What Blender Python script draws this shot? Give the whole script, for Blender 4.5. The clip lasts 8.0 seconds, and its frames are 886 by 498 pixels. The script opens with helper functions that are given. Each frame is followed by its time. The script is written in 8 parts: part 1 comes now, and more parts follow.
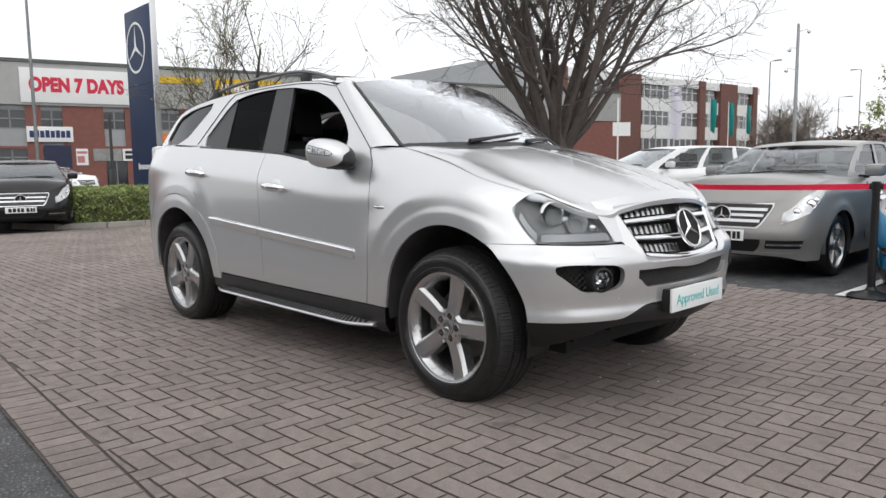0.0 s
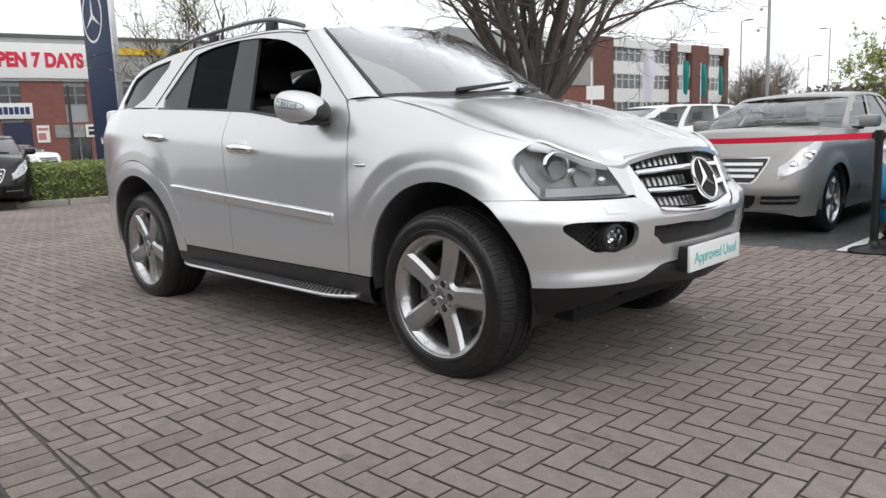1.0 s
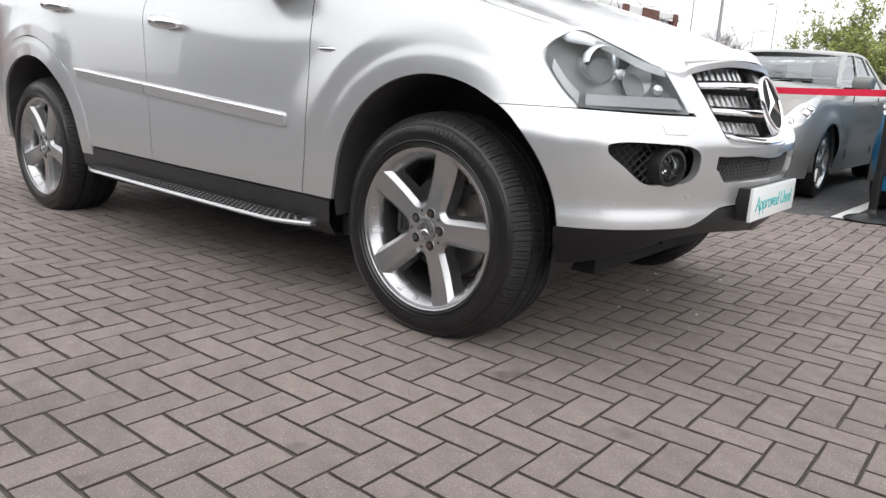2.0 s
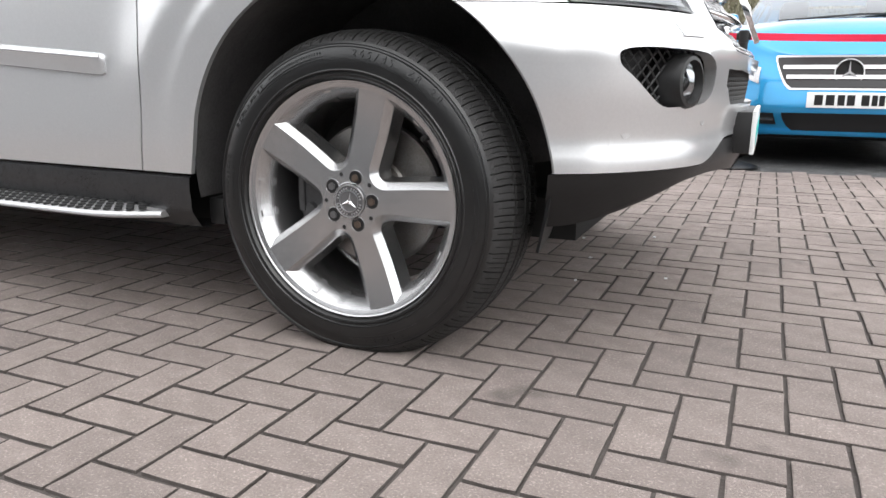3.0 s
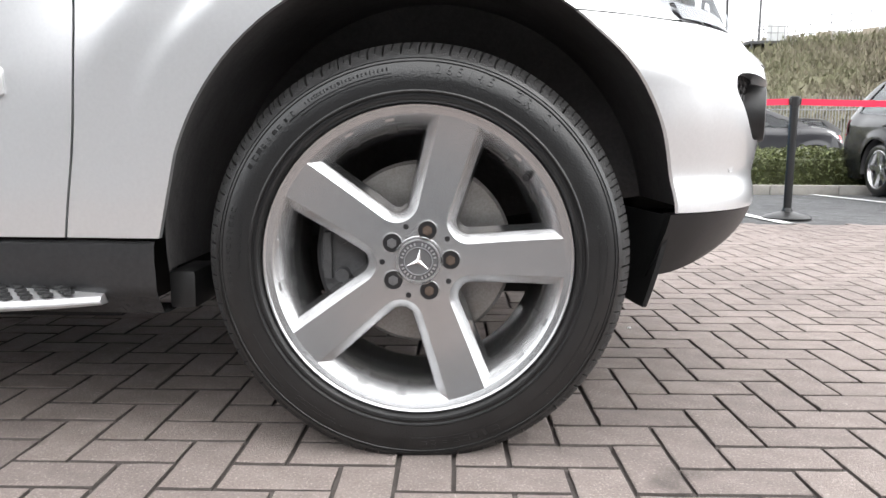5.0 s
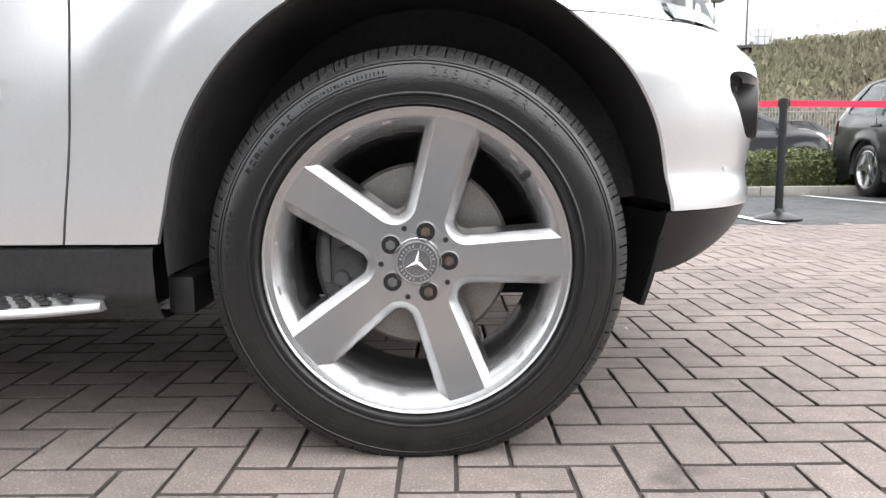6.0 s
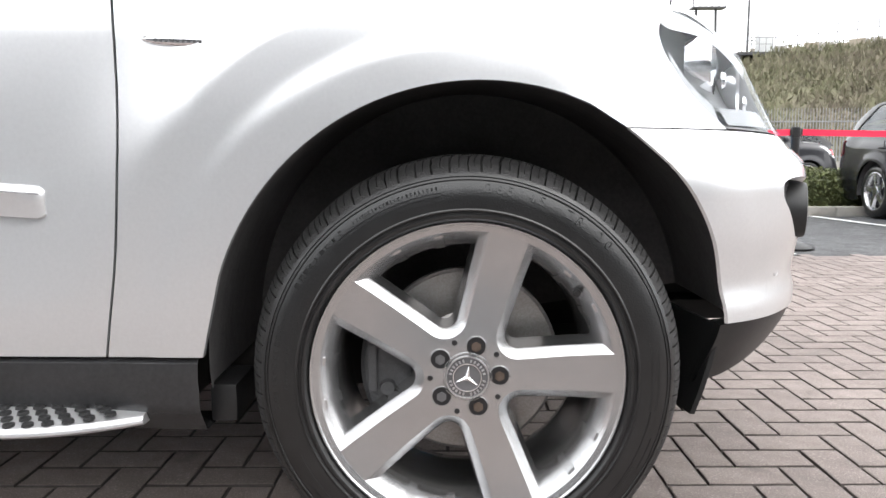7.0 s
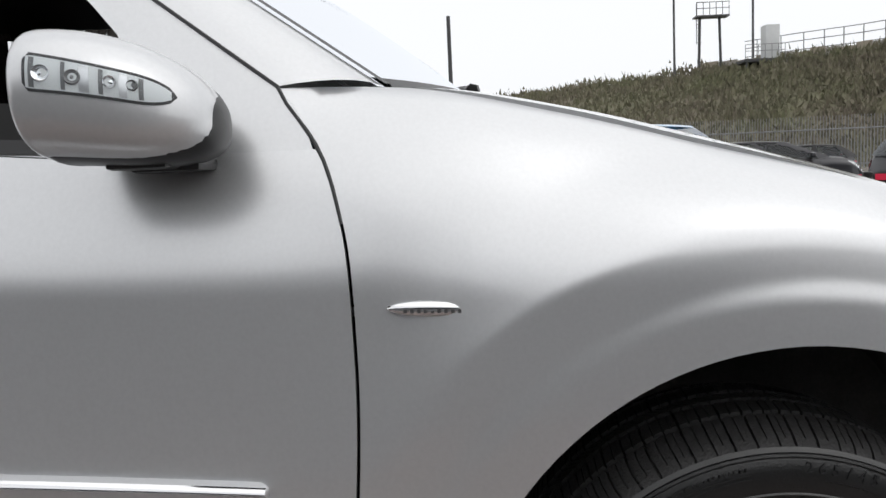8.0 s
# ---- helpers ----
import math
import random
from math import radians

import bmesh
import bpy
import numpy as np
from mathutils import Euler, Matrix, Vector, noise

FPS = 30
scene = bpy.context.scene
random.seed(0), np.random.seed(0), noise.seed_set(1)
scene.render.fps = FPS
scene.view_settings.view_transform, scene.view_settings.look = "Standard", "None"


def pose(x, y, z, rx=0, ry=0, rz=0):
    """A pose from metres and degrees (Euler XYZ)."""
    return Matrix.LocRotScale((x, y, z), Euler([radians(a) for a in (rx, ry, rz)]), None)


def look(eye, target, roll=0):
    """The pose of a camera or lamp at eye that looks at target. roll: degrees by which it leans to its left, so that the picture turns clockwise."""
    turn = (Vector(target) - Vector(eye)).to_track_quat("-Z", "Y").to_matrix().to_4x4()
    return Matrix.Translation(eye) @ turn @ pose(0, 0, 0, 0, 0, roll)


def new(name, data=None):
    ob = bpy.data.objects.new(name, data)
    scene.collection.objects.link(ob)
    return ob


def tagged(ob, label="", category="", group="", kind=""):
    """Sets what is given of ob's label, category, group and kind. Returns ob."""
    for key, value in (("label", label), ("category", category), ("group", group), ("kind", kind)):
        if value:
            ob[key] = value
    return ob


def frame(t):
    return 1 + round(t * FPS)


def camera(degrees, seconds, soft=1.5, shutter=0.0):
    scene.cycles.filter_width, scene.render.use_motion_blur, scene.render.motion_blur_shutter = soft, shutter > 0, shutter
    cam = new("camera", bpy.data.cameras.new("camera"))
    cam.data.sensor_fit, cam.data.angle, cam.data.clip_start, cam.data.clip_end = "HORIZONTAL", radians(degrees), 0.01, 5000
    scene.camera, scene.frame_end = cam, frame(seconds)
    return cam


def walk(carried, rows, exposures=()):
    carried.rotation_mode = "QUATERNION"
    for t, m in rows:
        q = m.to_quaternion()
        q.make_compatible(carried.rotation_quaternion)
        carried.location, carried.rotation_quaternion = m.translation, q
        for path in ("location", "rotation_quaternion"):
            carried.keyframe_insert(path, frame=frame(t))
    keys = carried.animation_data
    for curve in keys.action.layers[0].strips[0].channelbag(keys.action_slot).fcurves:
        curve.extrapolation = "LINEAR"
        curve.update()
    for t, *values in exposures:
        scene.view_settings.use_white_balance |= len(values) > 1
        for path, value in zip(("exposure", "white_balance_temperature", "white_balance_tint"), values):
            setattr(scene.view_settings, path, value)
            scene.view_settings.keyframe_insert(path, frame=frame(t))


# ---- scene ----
cam = camera(62.5, 8.0)
PATH = [
    (0, (2.539, -2.466, 1.148), (1.112, -1.082, 0.926), -0.7),
    (0.5, (2.482, -2.433, 1.128), (1.059, -1.05, 0.882), -0.7),
    (1, (2.219, -2.253, 1.064), (0.847, -0.831, 0.759), -2.1),
    (1.5, (1.919, -2.01, 0.97), (0.601, -0.55, 0.61), 0.4),
    (2, (1.553, -1.831, 0.85), (0.338, -0.306, 0.404), 3.2),
    (2.2, (1.41, -1.741, 0.823), (0.275, -0.159, 0.367), 1.8),
    (3.3, (0.688, -1.387, 0.596), (0.062, 0.465, 0.173), 0.9),
    (3.5, (0.566, -1.376, 0.583), (0.059, 0.521, 0.204), 0.9),
    (4, (0.281, -1.302, 0.552), (0.0, 0.658, 0.265), 0.6),
    (4.2, (0.185, -1.261, 0.588), (-0.014, 0.704, 0.275), 1.1),
    (5.5, (0.056, -1.284, 0.552), (0.054, 0.7, 0.297), -0.3),
    (6, (0.054, -1.283, 0.553), (0.043, 0.701, 0.299), -0.6),
    (6.5, (0.046, -1.274, 0.564), (0.031, 0.71, 0.314), -0.6),
    (7, (-0.037, -1.235, 0.747), (-0.045, 0.749, 0.5), -0.2),
    (7.3, (-0.118, -1.17, 0.862), (-0.113, 0.816, 0.625), -1.0),
    (7.6, (-0.231, -1.09, 0.979), (-0.242, 0.897, 0.75), -2.2),
    (7.8, (-0.324, -1.039, 1.061), (-0.339, 0.948, 0.841), -2.7),
    (8, (-0.443, -0.982, 1.124), (-0.472, 1.007, 0.918), -2.6),
]
EXPOSURES = [(0.0, 0.13), (1.5, 0.28), (2.2, 0.65), (3.3, 1.12), (4.2, 1.36), (5.3, 1.54), (6.5, 1.54), (7.1, 1.42), (7.5, 0.98), (8.0, -0.04)]
walk(cam, [(t, look(eye, target, roll)) for t, eye, target, roll in PATH], EXPOSURES)

# ---- overcast daylight ----
world = bpy.data.worlds.new("world")
scene.world = world
world.use_nodes = True
wn, wl = world.node_tree.nodes, world.node_tree.links
wn.clear()
sky = wn.new("ShaderNodeTexSky")
sky.sky_type, sky.sun_disc = "NISHITA", False
sky.sun_elevation, sky.sun_rotation = radians(52), radians(121)
sky.air_density, sky.dust_density, sky.ozone_density = 1.0, 4.0, 0.6
grey_sky = wn.new("ShaderNodeHueSaturation")
grey_sky.inputs["Saturation"].default_value = 0.12
cloud = wn.new("ShaderNodeMixRGB")
cloud.inputs["Fac"].default_value = 0.72
cloud.inputs["Color2"].default_value = (9.6, 9.75, 10.0, 1)
veil = wn.new("ShaderNodeBackground")
veil.inputs["Strength"].default_value = 0.128
wout = wn.new("ShaderNodeOutputWorld")
wl.new(sky.outputs[0], grey_sky.inputs["Color"])
wl.new(grey_sky.outputs[0], cloud.inputs["Color1"])
wl.new(cloud.outputs[0], veil.inputs["Color"])
wl.new(veil.outputs[0], wout.inputs[0])
sun = new("sun", bpy.data.lights.new("sun", "SUN"))
sun.data.energy, sun.data.angle, sun.data.color = 0.6, radians(100), (1.0, 0.97, 0.93)
sun.matrix_world = look((9, -6, 20), (0, 0, 0))

# ---- materials ----
def mat(name, color, rough=0.5, metal=0.0, var=0.0, scale=8.0, bump=0.0, bscale=60.0, coat=0.0, color2=None,
        island=0.0, stain=0.0, spec=0.5, detail=4.0, chips=0.0, spots=0.0, grit=300.0):
    """A principled material: colour varied at two scales, fine relief, optional per-piece shift and stains."""
    m = bpy.data.materials.new(name)
    m.use_nodes = True
    n, l = m.node_tree.nodes, m.node_tree.links
    b = n["Principled BSDF"]
    b.inputs["Roughness"].default_value, b.inputs["Metallic"].default_value = rough, metal
    b.inputs["Base Color"].default_value = (*color, 1)
    b.inputs["Specular IOR Level"].default_value = spec
    b.inputs["Coat Weight"].default_value = coat
    b.inputs["Coat Roughness"].default_value = 0.03
    tc = n.new("ShaderNodeTexCoord")
    if var or color2 or island or stain:
        big, fine = n.new("ShaderNodeTexNoise"), n.new("ShaderNodeTexNoise")
        big.inputs["Scale"].default_value, fine.inputs["Scale"].default_value = scale, scale * 14
        big.inputs["Detail"].default_value = fine.inputs["Detail"].default_value = detail
        for t in (big, fine):
            l.new(tc.outputs["Object"], t.inputs["Vector"])
        add = n.new("ShaderNodeMath")
        add.operation = "ADD"
        l.new(big.outputs["Fac"], add.inputs[0])
        l.new(fine.outputs["Fac"], add.inputs[1])
        rng = n.new("ShaderNodeMapRange")
        rng.inputs["From Min"].default_value, rng.inputs["From Max"].default_value = 0.65, 1.35
        l.new(add.outputs[0], rng.inputs["Value"])
        mix = n.new("ShaderNodeMixRGB")
        lo = color2 or tuple(c * (1 - var) for c in color)
        hi = color if color2 else tuple(min(1, c * (1 + var)) for c in color)
        mix.inputs["Color1"].default_value, mix.inputs["Color2"].default_value = (*lo, 1), (*hi, 1)
        l.new(rng.outputs[0], mix.inputs["Fac"])
        out = mix.outputs[0]
        if island:
            info, geo = n.new("ShaderNodeObjectInfo"), n.new("ShaderNodeNewGeometry")
            su = n.new("ShaderNodeMath")
            su.operation = "ADD"
            l.new(info.outputs["Random"], su.inputs[0])
            l.new(geo.outputs["Random Per Island"], su.inputs[1])
            fr = n.new("ShaderNodeMath")
            fr.operation = "FRACT"
            l.new(su.outputs[0], fr.inputs[0])
            r2 = n.new("ShaderNodeMapRange")
            r2.inputs["To Min"].default_value, r2.inputs["To Max"].default_value = 1 - island, 1 + island
            l.new(fr.outputs[0], r2.inputs["Value"])
            hs = n.new("ShaderNodeHueSaturation")
            l.new(r2.outputs[0], hs.inputs["Value"])
            l.new(out, hs.inputs["Color"])
            out = hs.outputs[0]
        if stain:
            blot = n.new("ShaderNodeTexNoise")
            blot.inputs["Scale"].default_value, blot.inputs["Detail"].default_value = 0.9, 6
            geo2 = n.new("ShaderNodeNewGeometry")
            l.new(geo2.outputs["Position"], blot.inputs["Vector"])
            r3 = n.new("ShaderNodeMapRange")
            r3.inputs["From Min"].default_value, r3.inputs["From Max"].default_value = 0.35, 0.65
            r3.inputs["To Min"].default_value, r3.inputs["To Max"].default_value = 1 - stain, 1 + stain * 0.5
            l.new(blot.outputs["Fac"], r3.inputs["Value"])
            hs2 = n.new("ShaderNodeHueSaturation")
            l.new(r3.outputs[0], hs2.inputs["Value"])
            l.new(out, hs2.inputs["Color"])
            out = hs2.outputs[0]
        for amount, size, lo_, hi_ in ((chips, grit, 0.58, 0.67), (-spots, 3.2, 0.66, 0.73)):
            if not amount:
                continue
            sp, geo3 = n.new("ShaderNodeTexNoise"), n.new("ShaderNodeNewGeometry")
            sp.inputs["Scale"].default_value, sp.inputs["Detail"].default_value = size, 3
            l.new(geo3.outputs["Position"], sp.inputs["Vector"])
            r4 = n.new("ShaderNodeMapRange")
            r4.inputs["From Min"].default_value, r4.inputs["From Max"].default_value = lo_, hi_
            r4.inputs["To Min"].default_value, r4.inputs["To Max"].default_value = 1.0, 1.0 + amount
            l.new(sp.outputs["Fac"], r4.inputs["Value"])
            hs3 = n.new("ShaderNodeHueSaturation")
            l.new(r4.outputs[0], hs3.inputs["Value"])
            l.new(out, hs3.inputs["Color"])
            out = hs3.outputs[0]
        l.new(out, b.inputs["Base Color"])
    if bump:
        bt, bp = n.new("ShaderNodeTexNoise"), n.new("ShaderNodeBump")
        bt.inputs["Scale"].default_value, bt.inputs["Detail"].default_value = bscale, 5
        bp.inputs["Strength"].default_value, bp.inputs["Distance"].default_value = bump, 0.01
        l.new(tc.outputs["Object"], bt.inputs["Vector"])
        l.new(bt.outputs["Fac"], bp.inputs["Height"])
        l.new(bp.outputs[0], b.inputs["Normal"])
    return m


def paint(name, color, metal=0.6, rough=0.34, coat=1.0, flake=0.05, spec=0.5):
    """Car paint: metallic flakes under clear coat."""
    m = mat(name, color, rough=rough, metal=metal, coat=coat, var=flake, scale=160.0, detail=2.0, spec=spec)
    return m


def glass(name, tint, rough=0.02, gloss=1.0):
    """Thin pane: mirror-like gloss over a tinted see-through sheet."""
    m = bpy.data.materials.new(name)
    m.use_nodes = True
    n, l = m.node_tree.nodes, m.node_tree.links
    n.remove(n["Principled BSDF"])
    tr, gl, mx = n.new("ShaderNodeBsdfTransparent"), n.new("ShaderNodeBsdfGlossy"), n.new("ShaderNodeMixShader")
    fr, mr = n.new("ShaderNodeFresnel"), n.new("ShaderNodeMapRange")
    fr.inputs["IOR"].default_value = 1.5
    mr.inputs["To Min"].default_value, mr.inputs["To Max"].default_value = 0.0, gloss
    l.new(fr.outputs[0], mr.inputs["Value"])
    tr.inputs["Color"].default_value = (*tint, 1)
    gl.inputs["Roughness"].default_value = rough
    gl.inputs["Color"].default_value = (0.95, 0.97, 1.0, 1)
    l.new(mr.outputs[0], mx.inputs["Fac"])
    l.new(tr.outputs[0], mx.inputs[1])
    l.new(gl.outputs[0], mx.inputs[2])
    l.new(mx.outputs[0], n["Material Output"].inputs["Surface"])
    return m


SILVER = paint("silver paint", (0.655, 0.66, 0.67), metal=0.68, rough=0.32, flake=0.035)
SILVER_TRIM = paint("silver sill trim", (0.6, 0.6, 0.61), metal=0.7, rough=0.3)
CHROME = mat("chrome", (0.82, 0.82, 0.83), rough=0.09, metal=1.0)
SATIN = mat("satin metal", (0.62, 0.62, 0.63), rough=0.3, metal=1.0, var=0.06, scale=30)
ALLOY = mat("silver alloy", (0.50, 0.50, 0.505), rough=0.27, metal=0.95, var=0.05, scale=40, coat=0.25)
RUBBER = mat("tyre rubber", (0.008, 0.008, 0.0082), rough=0.29, spec=0.62, var=0.5, scale=22, bump=0.10, bscale=300)
TREAD = mat("dusty tread rubber", (0.020, 0.0195, 0.0195), rough=0.62, spec=0.4, var=0.4, scale=30, bump=0.3, bscale=220)
RELIEF = mat("raised rubber marking", (0.012, 0.012, 0.0125), rough=0.28, spec=0.55, var=0.25, scale=40)
CAPGREY = mat("grey cap", (0.16, 0.16, 0.165), rough=0.35, metal=0.6, var=0.1, scale=60)
IRONBOLT = mat("grey steel bolt", (0.20, 0.20, 0.205), rough=0.4, metal=0.8, var=0.2, scale=90)
BLACK = mat("black plastic", (0.013, 0.013, 0.0135), rough=0.45, var=0.2, scale=12, bump=0.06, bscale=300)
CLAD = mat("dark grey sill plastic", (0.022, 0.022, 0.023), rough=0.26, var=0.2, scale=9, bump=0.06, bscale=260)
VOID = mat("unlit cavity", (0.013, 0.013, 0.013), rough=0.9)
LINER = mat("dusty wheel arch liner", (0.075, 0.072, 0.073), rough=0.7, var=0.3, scale=10, bump=0.3, bscale=30)
SEAL = mat("black window seal", (0.012, 0.012, 0.013), rough=0.35)
PILLAR = mat("gloss black pillar", (0.035, 0.035, 0.038), rough=0.35, var=0.05, scale=20, spec=0.35)
GLASS = glass("clear windscreen glass", (0.72, 0.80, 0.79), gloss=5.0)
CARGLASS = glass("car windscreen glass", (0.72, 0.80, 0.79), gloss=1.7)
DARKPANE = glass("black tinted glass", (0.03, 0.03, 0.03), gloss=0.12)
PRIVACY = glass("dark tinted glass", (0.04, 0.04, 0.04), gloss=0.8)
SIDEGLASS = glass("side glass", (0.5, 0.53, 0.52), gloss=1.0)
LENS = glass("clear lamp lens", (0.90, 0.92, 0.93), gloss=0.38)
DISC = mat("rusty brake disc", (0.36, 0.35, 0.34), rough=0.42, metal=0.85, color2=(0.25, 0.23, 0.215), scale=20)
IRON = mat("cast caliper", (0.05, 0.05, 0.052), rough=0.6, var=0.3, scale=25, bump=0.3, bscale=90)
RUST = mat("rusted bolt", (0.105, 0.078, 0.062), rough=0.6, metal=0.5, var=0.4, scale=90)
LAMPBOWL = mat("grey lamp bowl", (0.20, 0.202, 0.205), rough=0.42, metal=0.15, var=0.15, scale=20)
PLATE = mat("white plate", (0.84, 0.86, 0.86), rough=0.25, var=0.02, scale=6)
TEAL = mat("teal print", (0.0, 0.42, 0.42), rough=0.4)
TRIMCLOTH = mat("black upholstery", (0.016, 0.015, 0.015), rough=0.7, var=0.3, scale=12)
BRICK = mat("charcoal block paver", (0.256, 0.214, 0.197), rough=0.85, var=0.24, scale=14, bump=0.8, bscale=300, island=0.10, stain=0.16, chips=0.55, spots=0.4, grit=210.0)
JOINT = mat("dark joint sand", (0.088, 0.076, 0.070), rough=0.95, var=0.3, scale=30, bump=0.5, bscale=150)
ASPHALT = mat("worn asphalt", (0.072, 0.072, 0.074), rough=0.9, var=0.5, scale=6, bump=1.0, bscale=75, stain=0.15, chips=2.2, grit=85.0)
ROADPAINT = mat("white road paint", (0.74, 0.74, 0.72), rough=0.7, var=0.1, scale=12, bump=0.3, bscale=160)
KERB = mat("kerb concrete", (0.33, 0.31, 0.28), rough=0.9, var=0.2, scale=8, bump=0.4, bscale=120)
SOIL = mat("soil", (0.08, 0.06, 0.045), rough=1.0, var=0.4, scale=14, bump=0.8, bscale=60)
HEDGE = mat("hedge leaf", (0.215, 0.265, 0.085), rough=0.55, var=0.35, scale=5, island=0.4)
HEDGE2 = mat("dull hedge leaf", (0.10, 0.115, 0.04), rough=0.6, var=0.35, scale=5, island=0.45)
BARK = mat("dark bark", (0.10, 0.083, 0.074), rough=0.9, var=0.35, scale=9, bump=0.8, bscale=50)
BARK2 = mat("grey bark", (0.16, 0.145, 0.125), rough=0.9, var=0.3, scale=9, bump=0.6, bscale=50)
BUD = mat("spring leaf", (0.24, 0.30, 0.07), rough=0.6, var=0.3, scale=4, island=0.35)
FRESH = mat("fresh yellow-green leaf", (0.34, 0.38, 0.12), rough=0.6, var=0.3, scale=4, island=0.35)
TWIG = mat("bare twig", (0.20, 0.165, 0.14), rough=0.9, var=0.3, scale=4, island=0.3)
REDBRICK = mat("red brick wall", (0.215, 0.088, 0.072), rough=0.85, var=0.16, scale=3, bump=0.3, bscale=40)
DARKBRICK = mat("dark brick", (0.16, 0.075, 0.06), rough=0.85, var=0.16, scale=3, bump=0.3, bscale=40)
CLADDING = mat("grey profiled cladding", (0.42, 0.42, 0.41), rough=0.5, metal=0.3, var=0.08, scale=2)
OFFWHITE = mat("white panel", (0.74, 0.74, 0.73), rough=0.5, var=0.06, scale=2)
GREYPANEL = mat("grey panel", (0.33, 0.34, 0.35), rough=0.5, var=0.08, scale=2)
DARKGLASS = mat("dark window glass", (0.03, 0.035, 0.04), rough=0.08, var=0.2, scale=1, spec=0.8)
BANNER = mat("white banner", (0.80, 0.80, 0.79), rough=0.55, var=0.04, scale=1.5)
REDPRINT = mat("red print", (0.62, 0.02, 0.06), rough=0.5)
NAVYPRINT = mat("navy print", (0.015, 0.03, 0.12), rough=0.5)
YELLOW = mat("yellow sign", (0.72, 0.46, 0.02), rough=0.5, var=0.05, scale=1)
ORANGE = mat("orange sign", (0.75, 0.2, 0.03), rough=0.5, var=0.1, scale=1)
PYLONBLUE = mat("deep blue enamel", (0.014, 0.032, 0.085), rough=0.5, var=0.12, scale=1.2, spec=0.25)
STEEL = mat("galvanised steel", (0.24, 0.245, 0.25), rough=0.45, metal=0.7, var=0.12, scale=4)
DARKSTEEL = mat("dark painted steel", (0.05, 0.05, 0.052), rough=0.5, var=0.15, scale=6)
RIBBON = mat("red belt webbing", (0.68, 0.006, 0.05), rough=0.6, var=0.06, scale=20)
TEALFLAG = mat("teal flag cloth", (0.0, 0.22, 0.20), rough=0.7, var=0.1, scale=2)
LILAC = mat("pale flag cloth", (0.66, 0.64, 0.72), rough=0.7, var=0.06, scale=2)
GRASS = mat("rough grass bank", (0.140, 0.150, 0.078), rough=0.95, color2=(0.175, 0.145, 0.115), scale=0.22, bump=0.8, bscale=4, detail=8, stain=0.25)
TIMBER = mat("weathered boards", (0.33, 0.29, 0.23), rough=0.85, var=0.2, scale=3)
PALE = mat("pale render", (0.62, 0.63, 0.63), rough=0.7, var=0.06, scale=0.5)


# ---- mesh helpers ----
def link_mesh(name, verts, faces, material, parent=None, label="", smooth=40, mats=None, idx=None):
    me = bpy.data.meshes.new(name)
    me.from_pydata([tuple(v) for v in verts], [], faces)
    me.materials.append(material)
    for m in mats or ():
        me.materials.append(m)
    if idx is not None:
        me.polygons.foreach_set("material_index", idx)
    me.update()
    if smooth:
        me.shade_smooth()
        me.set_sharp_from_angle(angle=radians(smooth))
    ob = new(name, me)
    if parent:
        ob.parent = parent
    if label:
        ob["label"] = label
    return ob


def face_out(ob, way):
    """Turn a pane's faces so that they look along way."""
    me = ob.data
    total = Vector()
    for f in me.polygons:
        total += f.normal * f.area
    if total.dot(Vector(way)) < 0:
        me.flip_normals()
    return ob


def part(name, bm, material, parent=None, label="", smooth=40):
    """Link a bmesh as one mesh object under a thing or a part."""
    me = bpy.data.meshes.new(name)
    bm.normal_update()
    bm.to_mesh(me)
    bm.free()
    me.materials.append(material)
    if smooth:
        me.shade_smooth()
        me.set_sharp_from_angle(angle=radians(smooth))
    ob = new(name, me)
    if parent:
        ob.parent = parent
    if label:
        ob["label"] = label
    return ob


def thing(name, label, category, group="", kind="", at=None):
    ob = new(name)
    ob.empty_display_size = 0.2
    if at is not None:
        ob.matrix_world = at if isinstance(at, Matrix) else Matrix.Translation(at)
    return tagged(ob, label, category, group, kind)


def box(bm, x0, x1, y0, y1, z0, z1, m=None, bevel=0.0):
    r = bmesh.ops.create_cube(bm, size=1.0)
    vs = r["verts"]
    t = Matrix.Translation(((x0 + x1) / 2, (y0 + y1) / 2, (z0 + z1) / 2)) @ Matrix.Diagonal((abs(x1 - x0), abs(y1 - y0), abs(z1 - z0), 1))
    bmesh.ops.transform(bm, matrix=(m @ t) if m else t, verts=vs)
    if bevel:
        es = list({e for v in vs for e in v.link_edges})
        bmesh.ops.bevel(bm, geom=es, offset=bevel, segments=2, affect="EDGES", profile=0.6)
    return bm


def boxes(*rows, bevel=0.0):
    bm = bmesh.new()
    for r in rows:
        box(bm, *r, bevel=bevel)
    return bm


def rod(bm, a, b, r0, r1=None, n=8, caps=True):
    a, b = Vector(a), Vector(b)
    d = b - a
    m = Matrix.Translation((a + b) / 2) @ d.to_track_quat("Z", "Y").to_matrix().to_4x4()
    bmesh.ops.create_cone(bm, cap_ends=caps, segments=n, radius1=r0, radius2=r0 if r1 is None else r1, depth=d.length, matrix=m)
    return bm


